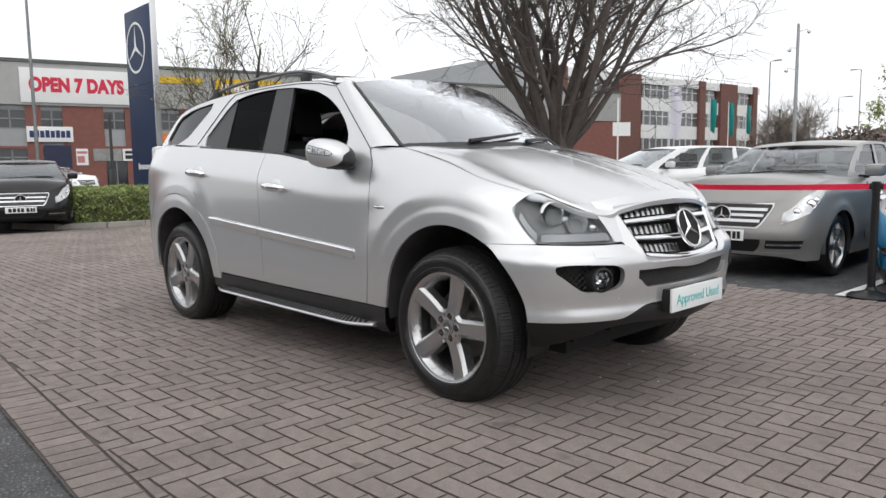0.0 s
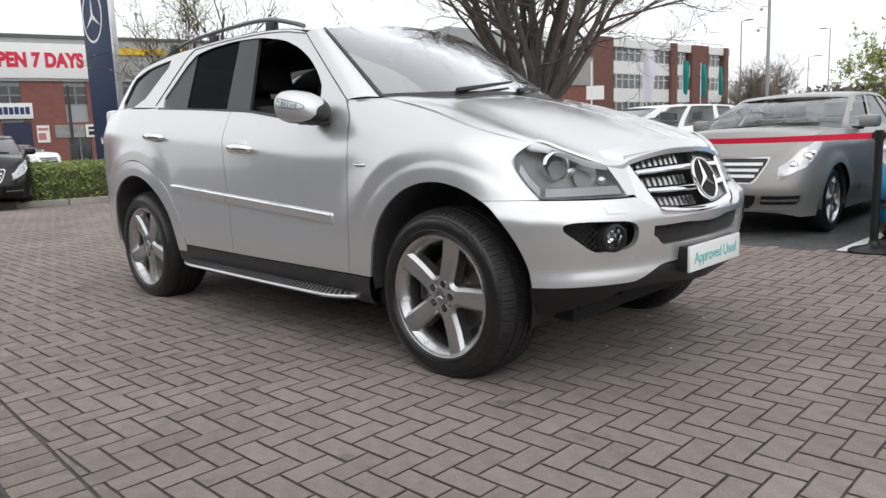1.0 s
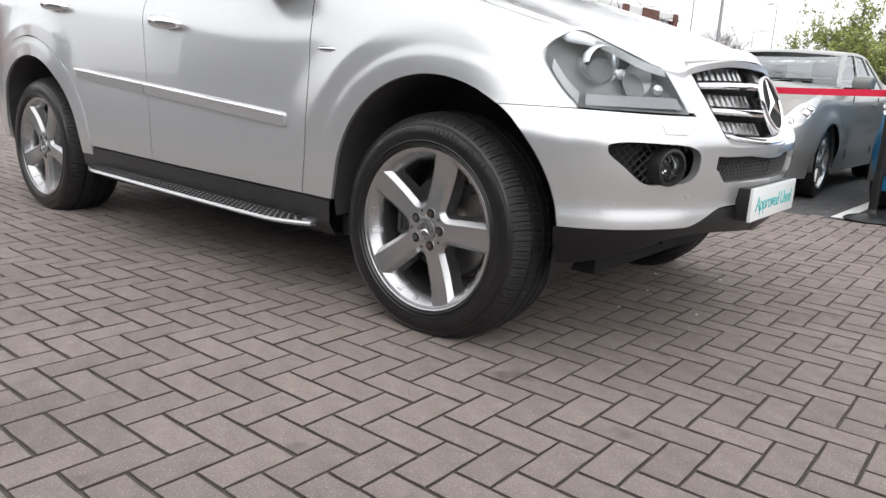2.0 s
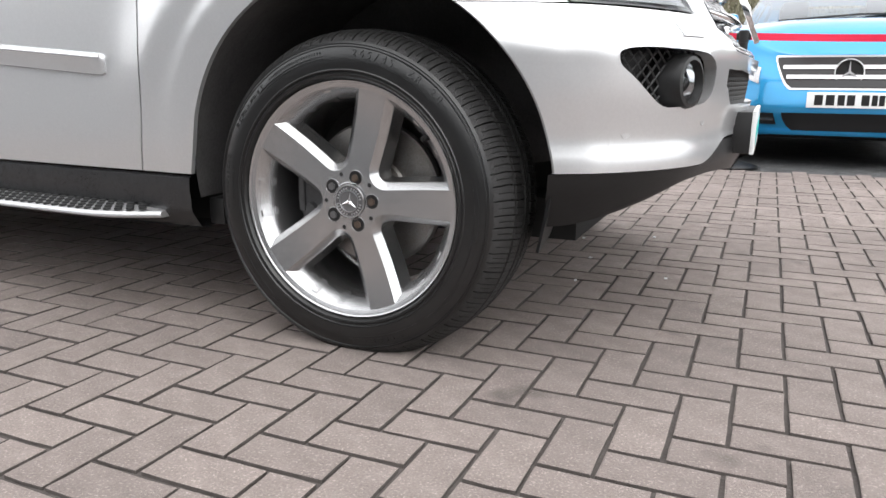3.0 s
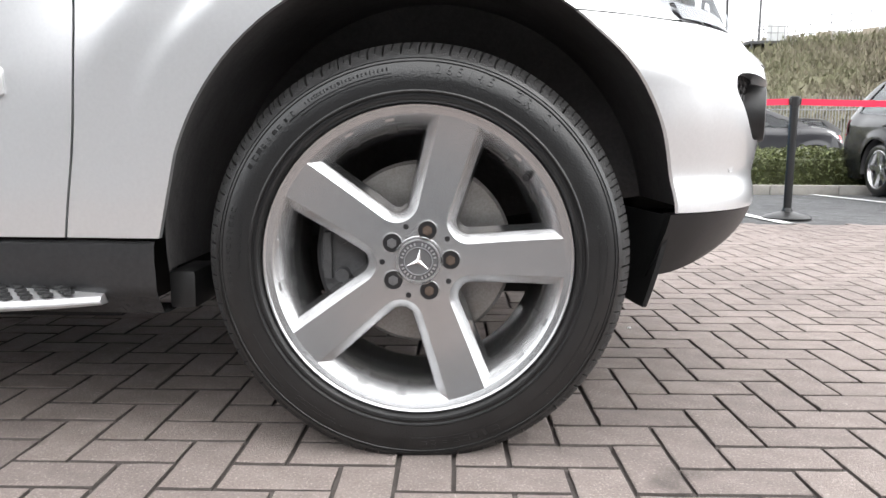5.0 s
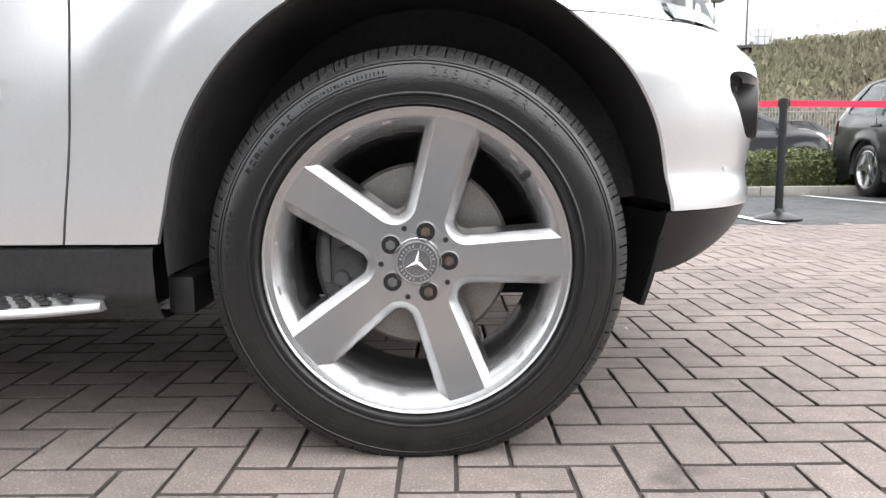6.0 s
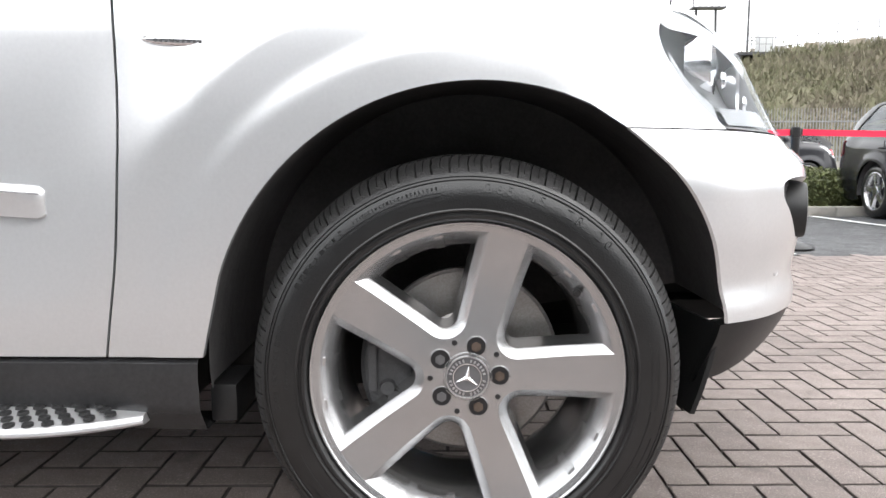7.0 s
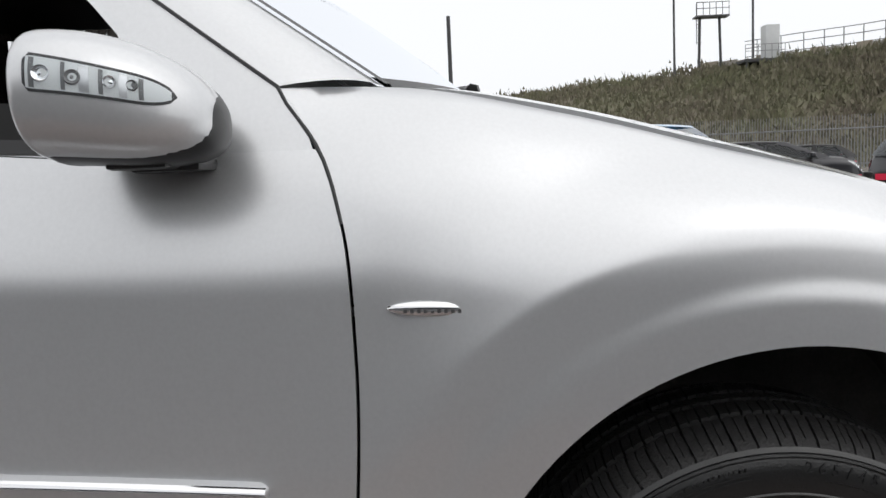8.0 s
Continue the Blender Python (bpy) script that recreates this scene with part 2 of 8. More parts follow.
def lathe(profile, n=64, axis="Y", a0=0.0, a1=2 * math.pi):
    """Verts and faces of (radius, along) points turned round an axis; the axis is Y for wheels, Z for posts."""
    full = abs(a1 - a0 - 2 * math.pi) < 1e-6
    k = n if full else n + 1
    vs, fs = [], []
    for i in range(k):
        a = a0 + (a1 - a0) * i / n
        for r, h in profile:
            vs.append((r * math.sin(a), h, r * math.cos(a)) if axis == "Y" else (r * math.cos(a), r * math.sin(a), h))
    p = len(profile)
    for i in range(n):
        j = (i + 1) % k
        for q in range(p - 1):
            f = (i * p + q, i * p + q + 1, j * p + q + 1, j * p + q)
            fs.append(f if axis == "Y" else f[::-1])
    return vs, fs


def tube(points, r, n=8, closed=False):
    """Verts and faces of a round bar along points; r may be one radius or one a point."""
    pts = [Vector(p) for p in points]
    vs, fs = [], []
    side = None
    for i, p in enumerate(pts):
        d = (pts[min(i + 1, len(pts) - 1)] - pts[max(i - 1, 0)]).normalized()
        if side is None:
            side = d.orthogonal().normalized()
        side = (side - d * side.dot(d)).normalized()
        up = d.cross(side)
        rr = r[i] if isinstance(r, (list, tuple)) else r
        vs += [p + (side * math.cos(2 * math.pi * k / n) + up * math.sin(2 * math.pi * k / n)) * rr for k in range(n)]
    for i in range(len(pts) - 1):
        fs += [(i * n + k, i * n + (k + 1) % n, (i + 1) * n + (k + 1) % n, (i + 1) * n + k) for k in range(n)]
    fs.append(tuple(range(n))[::-1])
    fs.append(tuple(range((len(pts) - 1) * n, len(pts) * n)))
    return vs, fs


def curve_of(rows):
    """A smooth function through rows of (s, value): cubic, with slopes from the neighbours."""
    s = np.array([r[0] for r in rows], float)
    v = np.array([r[1] for r in rows], float)
    m = np.zeros_like(v)
    d = np.diff(v) / np.diff(s)
    m[1:-1] = (d[:-1] * np.diff(s)[1:] + d[1:] * np.diff(s)[:-1]) / (s[2:] - s[:-2])
    m[0], m[-1] = d[0], d[-1]

    def f(q):
        q = min(max(q, s[0]), s[-1])
        i = min(max(int(np.searchsorted(s, q)) - 1, 0), len(s) - 2)
        h = s[i + 1] - s[i]
        t = (q - s[i]) / h
        return float((2 * t**3 - 3 * t**2 + 1) * v[i] + (t**3 - 2 * t**2 + t) * h * m[i] + (3 * t**2 - 2 * t**3) * v[i + 1] + (t**3 - t**2) * h * m[i + 1])
    return f


def smooth(a, b, x):
    t = min(max((x - a) / (b - a), 0.0), 1.0)
    return t * t * (3 - 2 * t)


def writing(text, size, m, material, parent=None, name="lettering", spread=1.0, depth=0.002, heavy=0.0):
    cu = bpy.data.curves.new(name, "FONT")
    cu.body, cu.size, cu.align_x, cu.align_y, cu.extrude, cu.space_character = text, size, "CENTER", "CENTER", depth, spread
    cu.offset = heavy
    tmp = new("tmp", cu)
    me = bpy.data.meshes.new_from_object(tmp.evaluated_get(bpy.context.evaluated_depsgraph_get()))
    bpy.data.objects.remove(tmp)
    me.materials.clear()
    me.materials.append(material)
    ob = new(name, me)
    if parent:
        ob.parent = parent
    ob.matrix_local = m
    return ob

# ---- the silver off-roader ----
# x runs forward from the front axle, y from the flank seen by the camera, z up.
CY = 0.94
SUV = thing("silver_suv", "silver metallic off-road car parked on block paving", "car", at=(0, CY, 0))
WB, ARCH_Z, ARCH_R, ARCH_H, ARCH_X = 2.915, 0.372, 0.474, 0.499, 0.018
RX = curve_of([(-4.6, -3.845), (-4.17, -3.83), (-3.86, -3.765), (-3.67, -3.645), (-3.4, -3.4), (-2.9, -2.9), (-1.5, -1.5), (-0.2, -0.2), (0.3, 0.3),
               (0.455, 0.45), (0.58, 0.558), (0.715, 0.652), (0.848, 0.722), (1.017, 0.772), (1.263, 0.818), (1.494, 0.834)])
RY = curve_of([(-4.6, 0.94), (-4.17, 0.5), (-3.86, 0.2), (-3.67, 0.08), (-3.4, 0.02), (-2.9, 0.0), (-2.3, 0.008), (-1.5, 0.008), (-0.7, 0.008), (-0.3, 0.0), (0.0, -0.002),
               (0.3, 0.008), (0.455, 0.042), (0.58, 0.10), (0.715, 0.195), (0.848, 0.312), (1.017, 0.472), (1.263, 0.71), (1.494, 0.94)])
TOP = curve_of([(-4.6, 1.22), (-3.9, 1.30), (-3.4, 1.345), (-2.73, 1.318), (-1.85, 1.262), (-1.6, 1.243), (-1.2, 1.19), (-0.95, 1.168), (-0.72, 1.165)])
FTOP = curve_of([(-0.75, 1.262), (-0.51, 1.26), (-0.275, 1.212), (-0.03, 1.146), (0.186, 1.085), (0.45, 1.022), (0.62, 0.995), (1.5, 0.985)])
DOOR_ROLL = curve_of([(-0.2, 0.15), (0.0, 0.0675), (0.03, 0.0545), (0.08, 0.0345), (0.13, 0.0165), (0.17, 0.0055), (0.20, 0.001), (0.22, 0.0), (2, 0.0)])
FEND_ROLL = curve_of([(-0.2, 0.26), (0.0, 0.168), (0.02, 0.140), (0.05, 0.108), (0.10, 0.069), (0.16, 0.034), (0.22, 0.012), (0.27, 0.003), (0.31, 0.0), (2, 0.0)])
SILL_TUCK = curve_of([(0.2, 0.06), (0.40, 0.026), (0.47, 0.017), (0.56, 0.012), (0.66, 0.008), (0.78, 0.004), (0.9, 0.0), (2, 0)])
NOSE = curve_of([(0.20, 0.17), (0.30, 0.095), (0.36, 0.056), (0.42, 0.022), (0.447, 0.013), (0.475, 0.013), (0.51, 0.019), (0.55, 0.014), (0.60, 0.005), (0.66, 0.0), (0.71, 0.0), (0.735, 0.008), (0.765, 0.035),
                 (0.79, 0.055), (0.85, 0.09), (0.92, 0.125), (0.97, 0.145), (1.02, 0.165), (1.1, 0.2)])


def shell(s, z, off=0.0):
    """A point on the outer skin at the run s round the plan and the height z; off moves it outwards."""
    x, y = RX(s), RY(s)
    e = 1e-3
    tx, ty = RX(s + e) - RX(s - e), RY(s + e) - RY(s - e)
    ln = math.hypot(tx, ty)
    nx, ny = ty / ln, -tx / ln
    wf = smooth(0.12, 0.52, s)
    high = smooth(0.98, 1.14, z)
    wd = high * smooth(-0.72, -0.52, s) + (1 - high) * smooth(-0.72, 0.05, s)
    lean = min(max((0.087 + (TOP(s) - 1.19) * 0.385 - RY(s)) / 0.0675, 0.98), 1.6)
    full = 1 - 0.66 * (1 - smooth(0.63, 0.80, math.hypot(s - ARCH_X, z - ARCH_Z)))
    side = (1 - wd) * lean * DOOR_ROLL(TOP(s) - z) + wd * full * FEND_ROLL(FTOP(s) - z) + SILL_TUCK(z)
    inset = (1 - wf) * side + wf * NOSE(z)
    out = 0.0
    for cx in (0.0, -WB):
        rho = math.hypot(s - cx - ARCH_X, z - ARCH_Z)
        if rho < 1.0:
            front = 1.0 if s < cx else 1 - 0.75 * smooth(0.25, 0.5, s - cx)
            if cx < 0 and s < cx:
                front = 1 - 0.6 * smooth(0.3, 0.6, cx - s)
            out += 0.0045 * (1 - smooth(0.555, 0.595, rho)) * front
            t = min(max((rho - 0.668) / 0.17, 0.0), 1.0)
            out += 0.021 * ((1 - t) ** 2 if t > 0 else 1.0) * smooth(0.45, 0.85, z) * front
    d = off + out - inset
    return Vector((x + nx * d, y + ny * d - CY, z))


def arch(s, cx=0.0, r=ARCH_R):
    d = 1 - ((s - cx - ARCH_X) / r) ** 2
    return ARCH_Z + ARCH_H * math.sqrt(d) if d > 0 else -1.0


def mirrored(vs, fs):
    return [Vector((v.x, -v.y, v.z)) for v in vs], [f[::-1] for f in fs]


def grid_faces(nu, nv, keep=None):
    return [(i * nv + j, (i + 1) * nv + j, (i + 1) * nv + j + 1, i * nv + j + 1)
            for i in range(nu - 1) for j in range(nv - 1) if keep is None or keep(i, j)]


def flange(vs, fs, centre, depth=0.014):
    """Turn the free edges of a sheet inwards, so that it shows thickness."""
    count = {}
    for f in fs:
        for a, b in zip(f, f[1:] + f[:1]):
            count[(a, b)] = count.get((a, b), 0) + 1
    free = [(a, b) for a, b in count if (b, a) not in count]
    inner = {}
    for a, b in free:
        for k in (a, b):
            if k not in inner:
                inner[k] = len(vs)
                v = Vector(vs[k])
                c = Vector(centre(v))
                vs.append(v + (c - v).normalized() * (depth(v) if callable(depth) else depth))
    fs += [(b, a, inner[a], inner[b]) for a, b in free]


def flank_panel(name, cols, xl, xr, zl, zt, rows, label="", off=0.0, both=True, material=SILVER, gap=0.0025):
    s0, s1 = cols[0], cols[-1]
    vs = []
    for c in cols:
        k = (c - s0) / (s1 - s0)
        for j in range(rows + 1):
            b = j / rows
            s, z = c, 0.8
            for _ in range(8):
                lo, hi = zl(s) + gap, zt(s) - gap
                z = lo + (hi - lo) * b
                s = c + (xl(z) + gap - s0) * (1 - k) + (xr(z) - gap - s1) * k
            vs.append(shell(s, z, off))
    fs = grid_faces(len(cols), rows + 1)
    flange(vs, fs, lambda v: (v.x, v.y + 1.0, v.z))
    made = [link_mesh(name, vs, fs, material, SUV, label, smooth=50)]
    if both:
        made.append(link_mesh(name, *mirrored(vs, fs), material, SUV, label, smooth=50))
    return made


def steps(a, b, d):
    n = max(1, round(abs(b - a) / d))
    return [a + (b - a) * i / n for i in range(n + 1)]


SEAM_F = curve_of([(0.38, -0.640), (0.64, -0.595), (0.89, -0.584), (1.06, -0.597), (1.16, -0.628), (1.265, -0.70)])
SEAM_B = curve_of([(0.38, -1.715), (0.7, -1.715), (1.0, -1.745), (1.3, -1.80)])


seam_q = curve_of([(0.3, -2.535), (0.855, -2.545), (0.9, -2.575), (1.1, -2.68), (1.34, -2.79)])


def seam_r(z):
    """The rear edge of the rear door, round the wheel arch and up to the glass."""
    a = -WB + math.sqrt(max(0.602**2 - (z - ARCH_Z) ** 2, 0.0))
    return min(a, seam_q(z) + 0.002) if z > 0.8 else a


arch_cols = [ARCH_X - ARCH_R * math.cos(math.pi * i / 44) for i in range(45)]
SILL = lambda x: 0.398 + 0.026 * smooth(-0.6, -2.9, x)
LOW_F = lambda s: max(SILL(s), arch(s) if s < 0.262 else 0.795)
fender_cols = steps(-0.63, -0.47, 0.02) + [c for c in arch_cols if c < 0.262] + steps(0.275, 0.46, 0.018)
HL_L = curve_of([(0.78, 0.520), (0.80, 0.512), (0.83, 0.475), (0.862, 0.437), (0.90, 0.400), (0.945, 0.372), (0.975, 0.375), (1.0, 0.40), (1.03, 0.47)])
flank_panel("front_wing", fender_cols, SEAM_F, HL_L, LOW_F, FTOP, 40)
flank_panel("front_door", steps(-1.74, -0.62, 0.028), SEAM_B, SEAM_F, SILL, lambda s: TOP(s) + 0.004 * smooth(-1.0, -0.9, s), 48)
flank_panel("rear_door", steps(-2.6, -1.74, 0.028), seam_r, SEAM_B, SILL, TOP, 40)
FLARE_R = 0.602
flare_z = lambda s: ARCH_Z + math.sqrt(max(FLARE_R**2 - (s + WB) ** 2, 0.0)) if abs(s + WB) < FLARE_R else 0.0
rear_cols = steps(-4.6, -WB - FLARE_R - 0.02, 0.05) + [-WB - FLARE_R * math.cos(math.pi * i / 40) for i in range(28)] + [-2.57]


flank_panel("rear_quarter", rear_cols, lambda z: -4.6, seam_q, lambda s: max(0.36 + 0.12 * smooth(-3.5, -3.95, s), flare_z(s)), TOP, 40)
vs = []
for i in range(61):
    th = math.pi * i / 60
    for j in range(9):
        xi, zi = -WB + ARCH_X + ARCH_R * math.cos(th), ARCH_Z + ARCH_H * math.sin(th)
        xo, zo = -WB + (FLARE_R - 0.003) * math.cos(th), ARCH_Z + (FLARE_R - 0.003) * math.sin(th)
        q = j / 8
        vs.append(shell(xi + (xo - xi) * q, max(zi + (zo - zi) * q, 0.375), 0.004))
fs = grid_faces(61, 9)
flange(vs, fs, lambda v: (v.x, v.y + 1.0, v.z))
link_mesh("rear_wheel_flare", vs, fs, SILVER, SUV, smooth=50)
link_mesh("rear_wheel_flare", *mirrored(vs, fs), SILVER, SUV, smooth=50)

# front bumper with fog lamp openings and the lower mouth
FOG0, FOG1, MTH0 = 0.615, 0.955, 1.045


def bumper_rows(s):
    z0 = 0.447 if s < 0.9 else 0.447 + 0.055 * smooth(0.93, 1.15, s)
    z3 = 0.795 if s < 0.4 else (0.795 - 0.008 * smooth(0.4, 0.9, s) - 0.092 * smooth(0.98, 1.14, s))
    if FOG0 <= s <= FOG1:
        t = (s - FOG0) / (FOG1 - FOG0)
        k = max(0.0, 1 - abs(2 * t - 1) ** 4.5) ** (1 / 2.6)
        top, bot = 0.713 - 0.012 * t, 0.655 - 0.075 * smooth(0.0, 0.45, t) + 0.006 * t
        mid = (top + bot) / 2 + 0.01 * (1 - k)
        return z0, mid + (bot - mid) * k, mid + (top - mid) * k, z3
    if s >= MTH0:
        t = smooth(MTH0, MTH0 + 0.07, s)
        return z0, 0.628 - 0.046 * t, 0.668 - 0.002 * t, z3
    if s < FOG0:
        return z0, 0.672, 0.674, z3
    t = (s - FOG1) / (MTH0 - FOG1)
    return z0, 0.655 - 0.027 * t, 0.657 + 0.011 * t, z3


bump_cols = steps(0.265, 0.5, 0.014) + steps(0.515, FOG0 - 0.008, 0.02) + [FOG0 + (FOG1 - FOG0) * (1 - math.cos(math.pi * i / 26)) / 2 for i in range(27)] + [0.985, 1.015, MTH0] + \
    [MTH0 + 0.02, MTH0 + 0.045] + steps(MTH0 + 0.07, 1.494, 0.04)
n1, n2, n3 = 12, 8, 10


def bumper_point(c, j, off=0.0):
    z0, z1, z2, z3 = bumper_rows(c)
    if j <= n1:
        z = z0 + (z1 - z0) * j / n1
    elif j <= n1 + n2:
        z = z1 + (z2 - z1) * (j - n1) / n2
    else:
        z = z2 + (z3 - z2) * (j - n1 - n2) / n3
    # the wheel arch bounds the corner
    edge = ARCH_X + ARCH_R * math.sqrt(max(1 - ((z - ARCH_Z) / ARCH_H) ** 2, 0.0)) + 0.001
    s = c if c > 0.56 else edge + (c - 0.265) / (0.56 - 0.265) * (0.56 - edge)
    return shell(s, z, off)


nb = n1 + n2 + n3 + 1
bv = [bumper_point(c, j) for c in bump_cols for j in range(nb)]


def open_cell(i, j):
    a, b = bump_cols[i], bump_cols[i + 1]
    inside = n1 <= j < n1 + n2
    return not (inside and ((a >= FOG0 - 1e-6 and b <= FOG1 + 1e-6) or a >= MTH0 - 1e-6))


bf = grid_faces(len(bump_cols), nb, open_cell)
flange(bv, bf, lambda v: (v.x - 0.6, v.y * 0.6, v.z), lambda v: 0.006 + 0.024 * smooth(0.505, 0.54, v.x))
mv, mf = mirrored(bv, bf)
BUMPER = link_mesh("front_bumper", bv + mv, bf + [tuple(k + len(bv) for k in f) for f in mf], SILVER, SUV, smooth=45)


def skin_patch(name, s_list, rows, material, parent, off=0.0, label="", both=True, thick=0.012, smooth_deg=45, inward=0.5):
    """A sheet on the skin between two heights given by rows(s) -> (low, high)."""
    vs = []
    n = 8
    for s in s_list:
        lo, hi = rows(s)
        o = off(s) if callable(off) else off
        vs += [shell(s, lo + (hi - lo) * j / n, o) for j in range(n + 1)]
    fs = grid_faces(len(s_list), n + 1)
    flange(vs, fs, lambda v: (v.x - inward, v.y * 0.5, v.z), thick)
    out = [link_mesh(name, vs, fs, material, parent, label, smooth=smooth_deg)]
    if both:
        out.append(link_mesh(name, *mirrored(vs, fs), material, parent, label, smooth=smooth_deg))
    return out


# black lower apron, rising towards the nose
APRON = mat("black apron plastic", (0.011, 0.011, 0.0115), rough=0.38, spec=0.4, var=0.2, scale=9, bump=0.06, bscale=260)
APRON_LOW = curve_of([(0.44, 0.318), (0.52, 0.320), (0.62, 0.335), (0.75, 0.37), (0.88, 0.41), (0.95, 0.415), (1.494, 0.385)])
skin_patch("lower_apron", steps(0.474, 1.494, 0.03), lambda s: (APRON_LOW(s), 0.444 if s < 0.93 else 0.444 + 0.05 * smooth(0.93, 1.1, s)), APRON, SUV, off=-0.004, thick=0.05, inward=0.0)
# mesh behind the openings
fogback = []
for nm, cols, lohi in (("fog_lamp_recess", steps(FOG0 - 0.03, FOG1 + 0.03, 0.03), (0.55, 0.74)), ("lower_mouth", steps(MTH0 - 0.03, 1.494, 0.05), (0.55, 0.70))):
    fogback += skin_patch(nm, cols, lambda s, q=lohi: q, BLACK, BUMPER, off=-0.075 if nm[0] == "f" else -0.04, thick=0.02)


def lattice(name, sa, sb, za, zb, off, pitch, parent, flip):
    """A diamond mesh of thin bars lying on the skin."""
    bm = bmesh.new()
    w = zb - za
    k = sa - w
    while k < sb:
        for d in (1, -1):
            pts = []
            for i in range(9):
                s, z = (k + w * i / 8, za + w * i / 8) if d > 0 else (k + w * i / 8, zb - w * i / 8)
                if sa <= s <= sb:
                    p = shell(s, z, off)
                    pts.append(Vector((p.x, -p.y if flip else p.y, p.z)))
            for a, b in zip(pts, pts[1:]):
                rod(bm, a, b, 0.0028, n=4, caps=False)
        k += pitch
    return part(name, bm, BLACK, parent, "black diamond mesh", smooth=0)


for flip in (False, True):
    lattice("fog_grille_mesh", FOG0, FOG1 - 0.03, 0.57, 0.72, -0.035, 0.03, BUMPER, flip)
    lattice("mouth_mesh", MTH0, 1.494, 0.575, 0.675, -0.022, 0.024, BUMPER, flip)


def disc_at(p, n, rings, material, parent, name, label="", seg=28):
    """Turned rings (radius, along) round the outward direction n at p."""
    vs, fs = lathe(rings, seg, "Z")
    q = Vector(n).to_track_quat("Z", "Y").to_matrix().to_4x4()
    m = Matrix.Translation(p) @ q
    ob = link_mesh(name, [m @ Vector(v) for v in vs], fs, material, parent, label)
    return face_out(ob, n)


for sy in (1, -1):
    c = Vector((0.695, (0.305 - CY) * sy, 0.637))
    n = Vector((0.93, -0.36 * sy, 0.0))
    fog = disc_at(c, n, [(0.066, -0.06), (0.062, 0.0), (0.056, 0.022), (0.048, 0.024), (0.043, 0.006)], BLACK, BUMPER, "fog_lamp", "round fog lamp in black bezel")
    disc_at(c, n, [(0.044, 0.006), (0.04, -0.02), (0.025, -0.034), (0.001, -0.04)], CHROME, fog, "reflector")
    disc_at(c, n, [(0.045, 0.008), (0.03, 0.016), (0.001, 0.019)], LENS, fog, "lens")
# parking sensors, washer flaps
for s, z in ((0.655, 0.53), (0.93, 0.55), (1.23, 0.537)):
    for sy in (1, -1):
        p, q = shell(s, z, -0.0004), shell(s, z, 0.1)
        n = q - p
        n.y, p.y = n.y * sy, p.y * sy
        disc_at(p, n, [(0.0125, -0.004), (0.0120, 0.0003), (0.011, 0.0004), (0.0105, -0.002), (0.0095, -0.002), (0.009, 0.0001), (0.001, 0.0004)], SILVER, BUMPER, "parking_sensor")
for v in skin_patch("washer_flap", steps(0.80, 0.885, 0.02), lambda s: (0.735, 0.763), SILVER, BUMPER, off=0.0032, thick=0.004):
    pass

# ---- headlamps ----
HL_TOP = curve_of([(0.36, 0.958), (0.385, 0.992), (0.43, 1.018), (0.50, 1.024), (0.58, 1.008), (0.70, 0.975), (0.82, 0.937), (0.905, 0.90), (0.955, 0.80)])
HL_BOT = curve_of([(0.36, 0.955), (0.40, 0.900), (0.44, 0.860), (0.48, 0.827), (0.512, 0.803), (0.56, 0.799), (0.7, 0.796), (0.955, 0.792)])


def lamp_sheet(off, inset, s_list):
    vs = []
    n = 10
    for s in s_list:
        lo, hi = HL_BOT(s) + inset, HL_TOP(s) - inset
        hi = max(hi, lo + 0.002)
        end = smooth(0.361, 0.40, s) * smooth(0.953, 0.915, s)
        vs += [shell(s, lo + (hi - lo) * j / n, -0.006 + (off + 0.006) * end * min(1.0, min(j, n - j) * 0.8) if off < -0.01 else off) for j in range(n + 1)]
    return vs, grid_faces(len(s_list), n + 1)


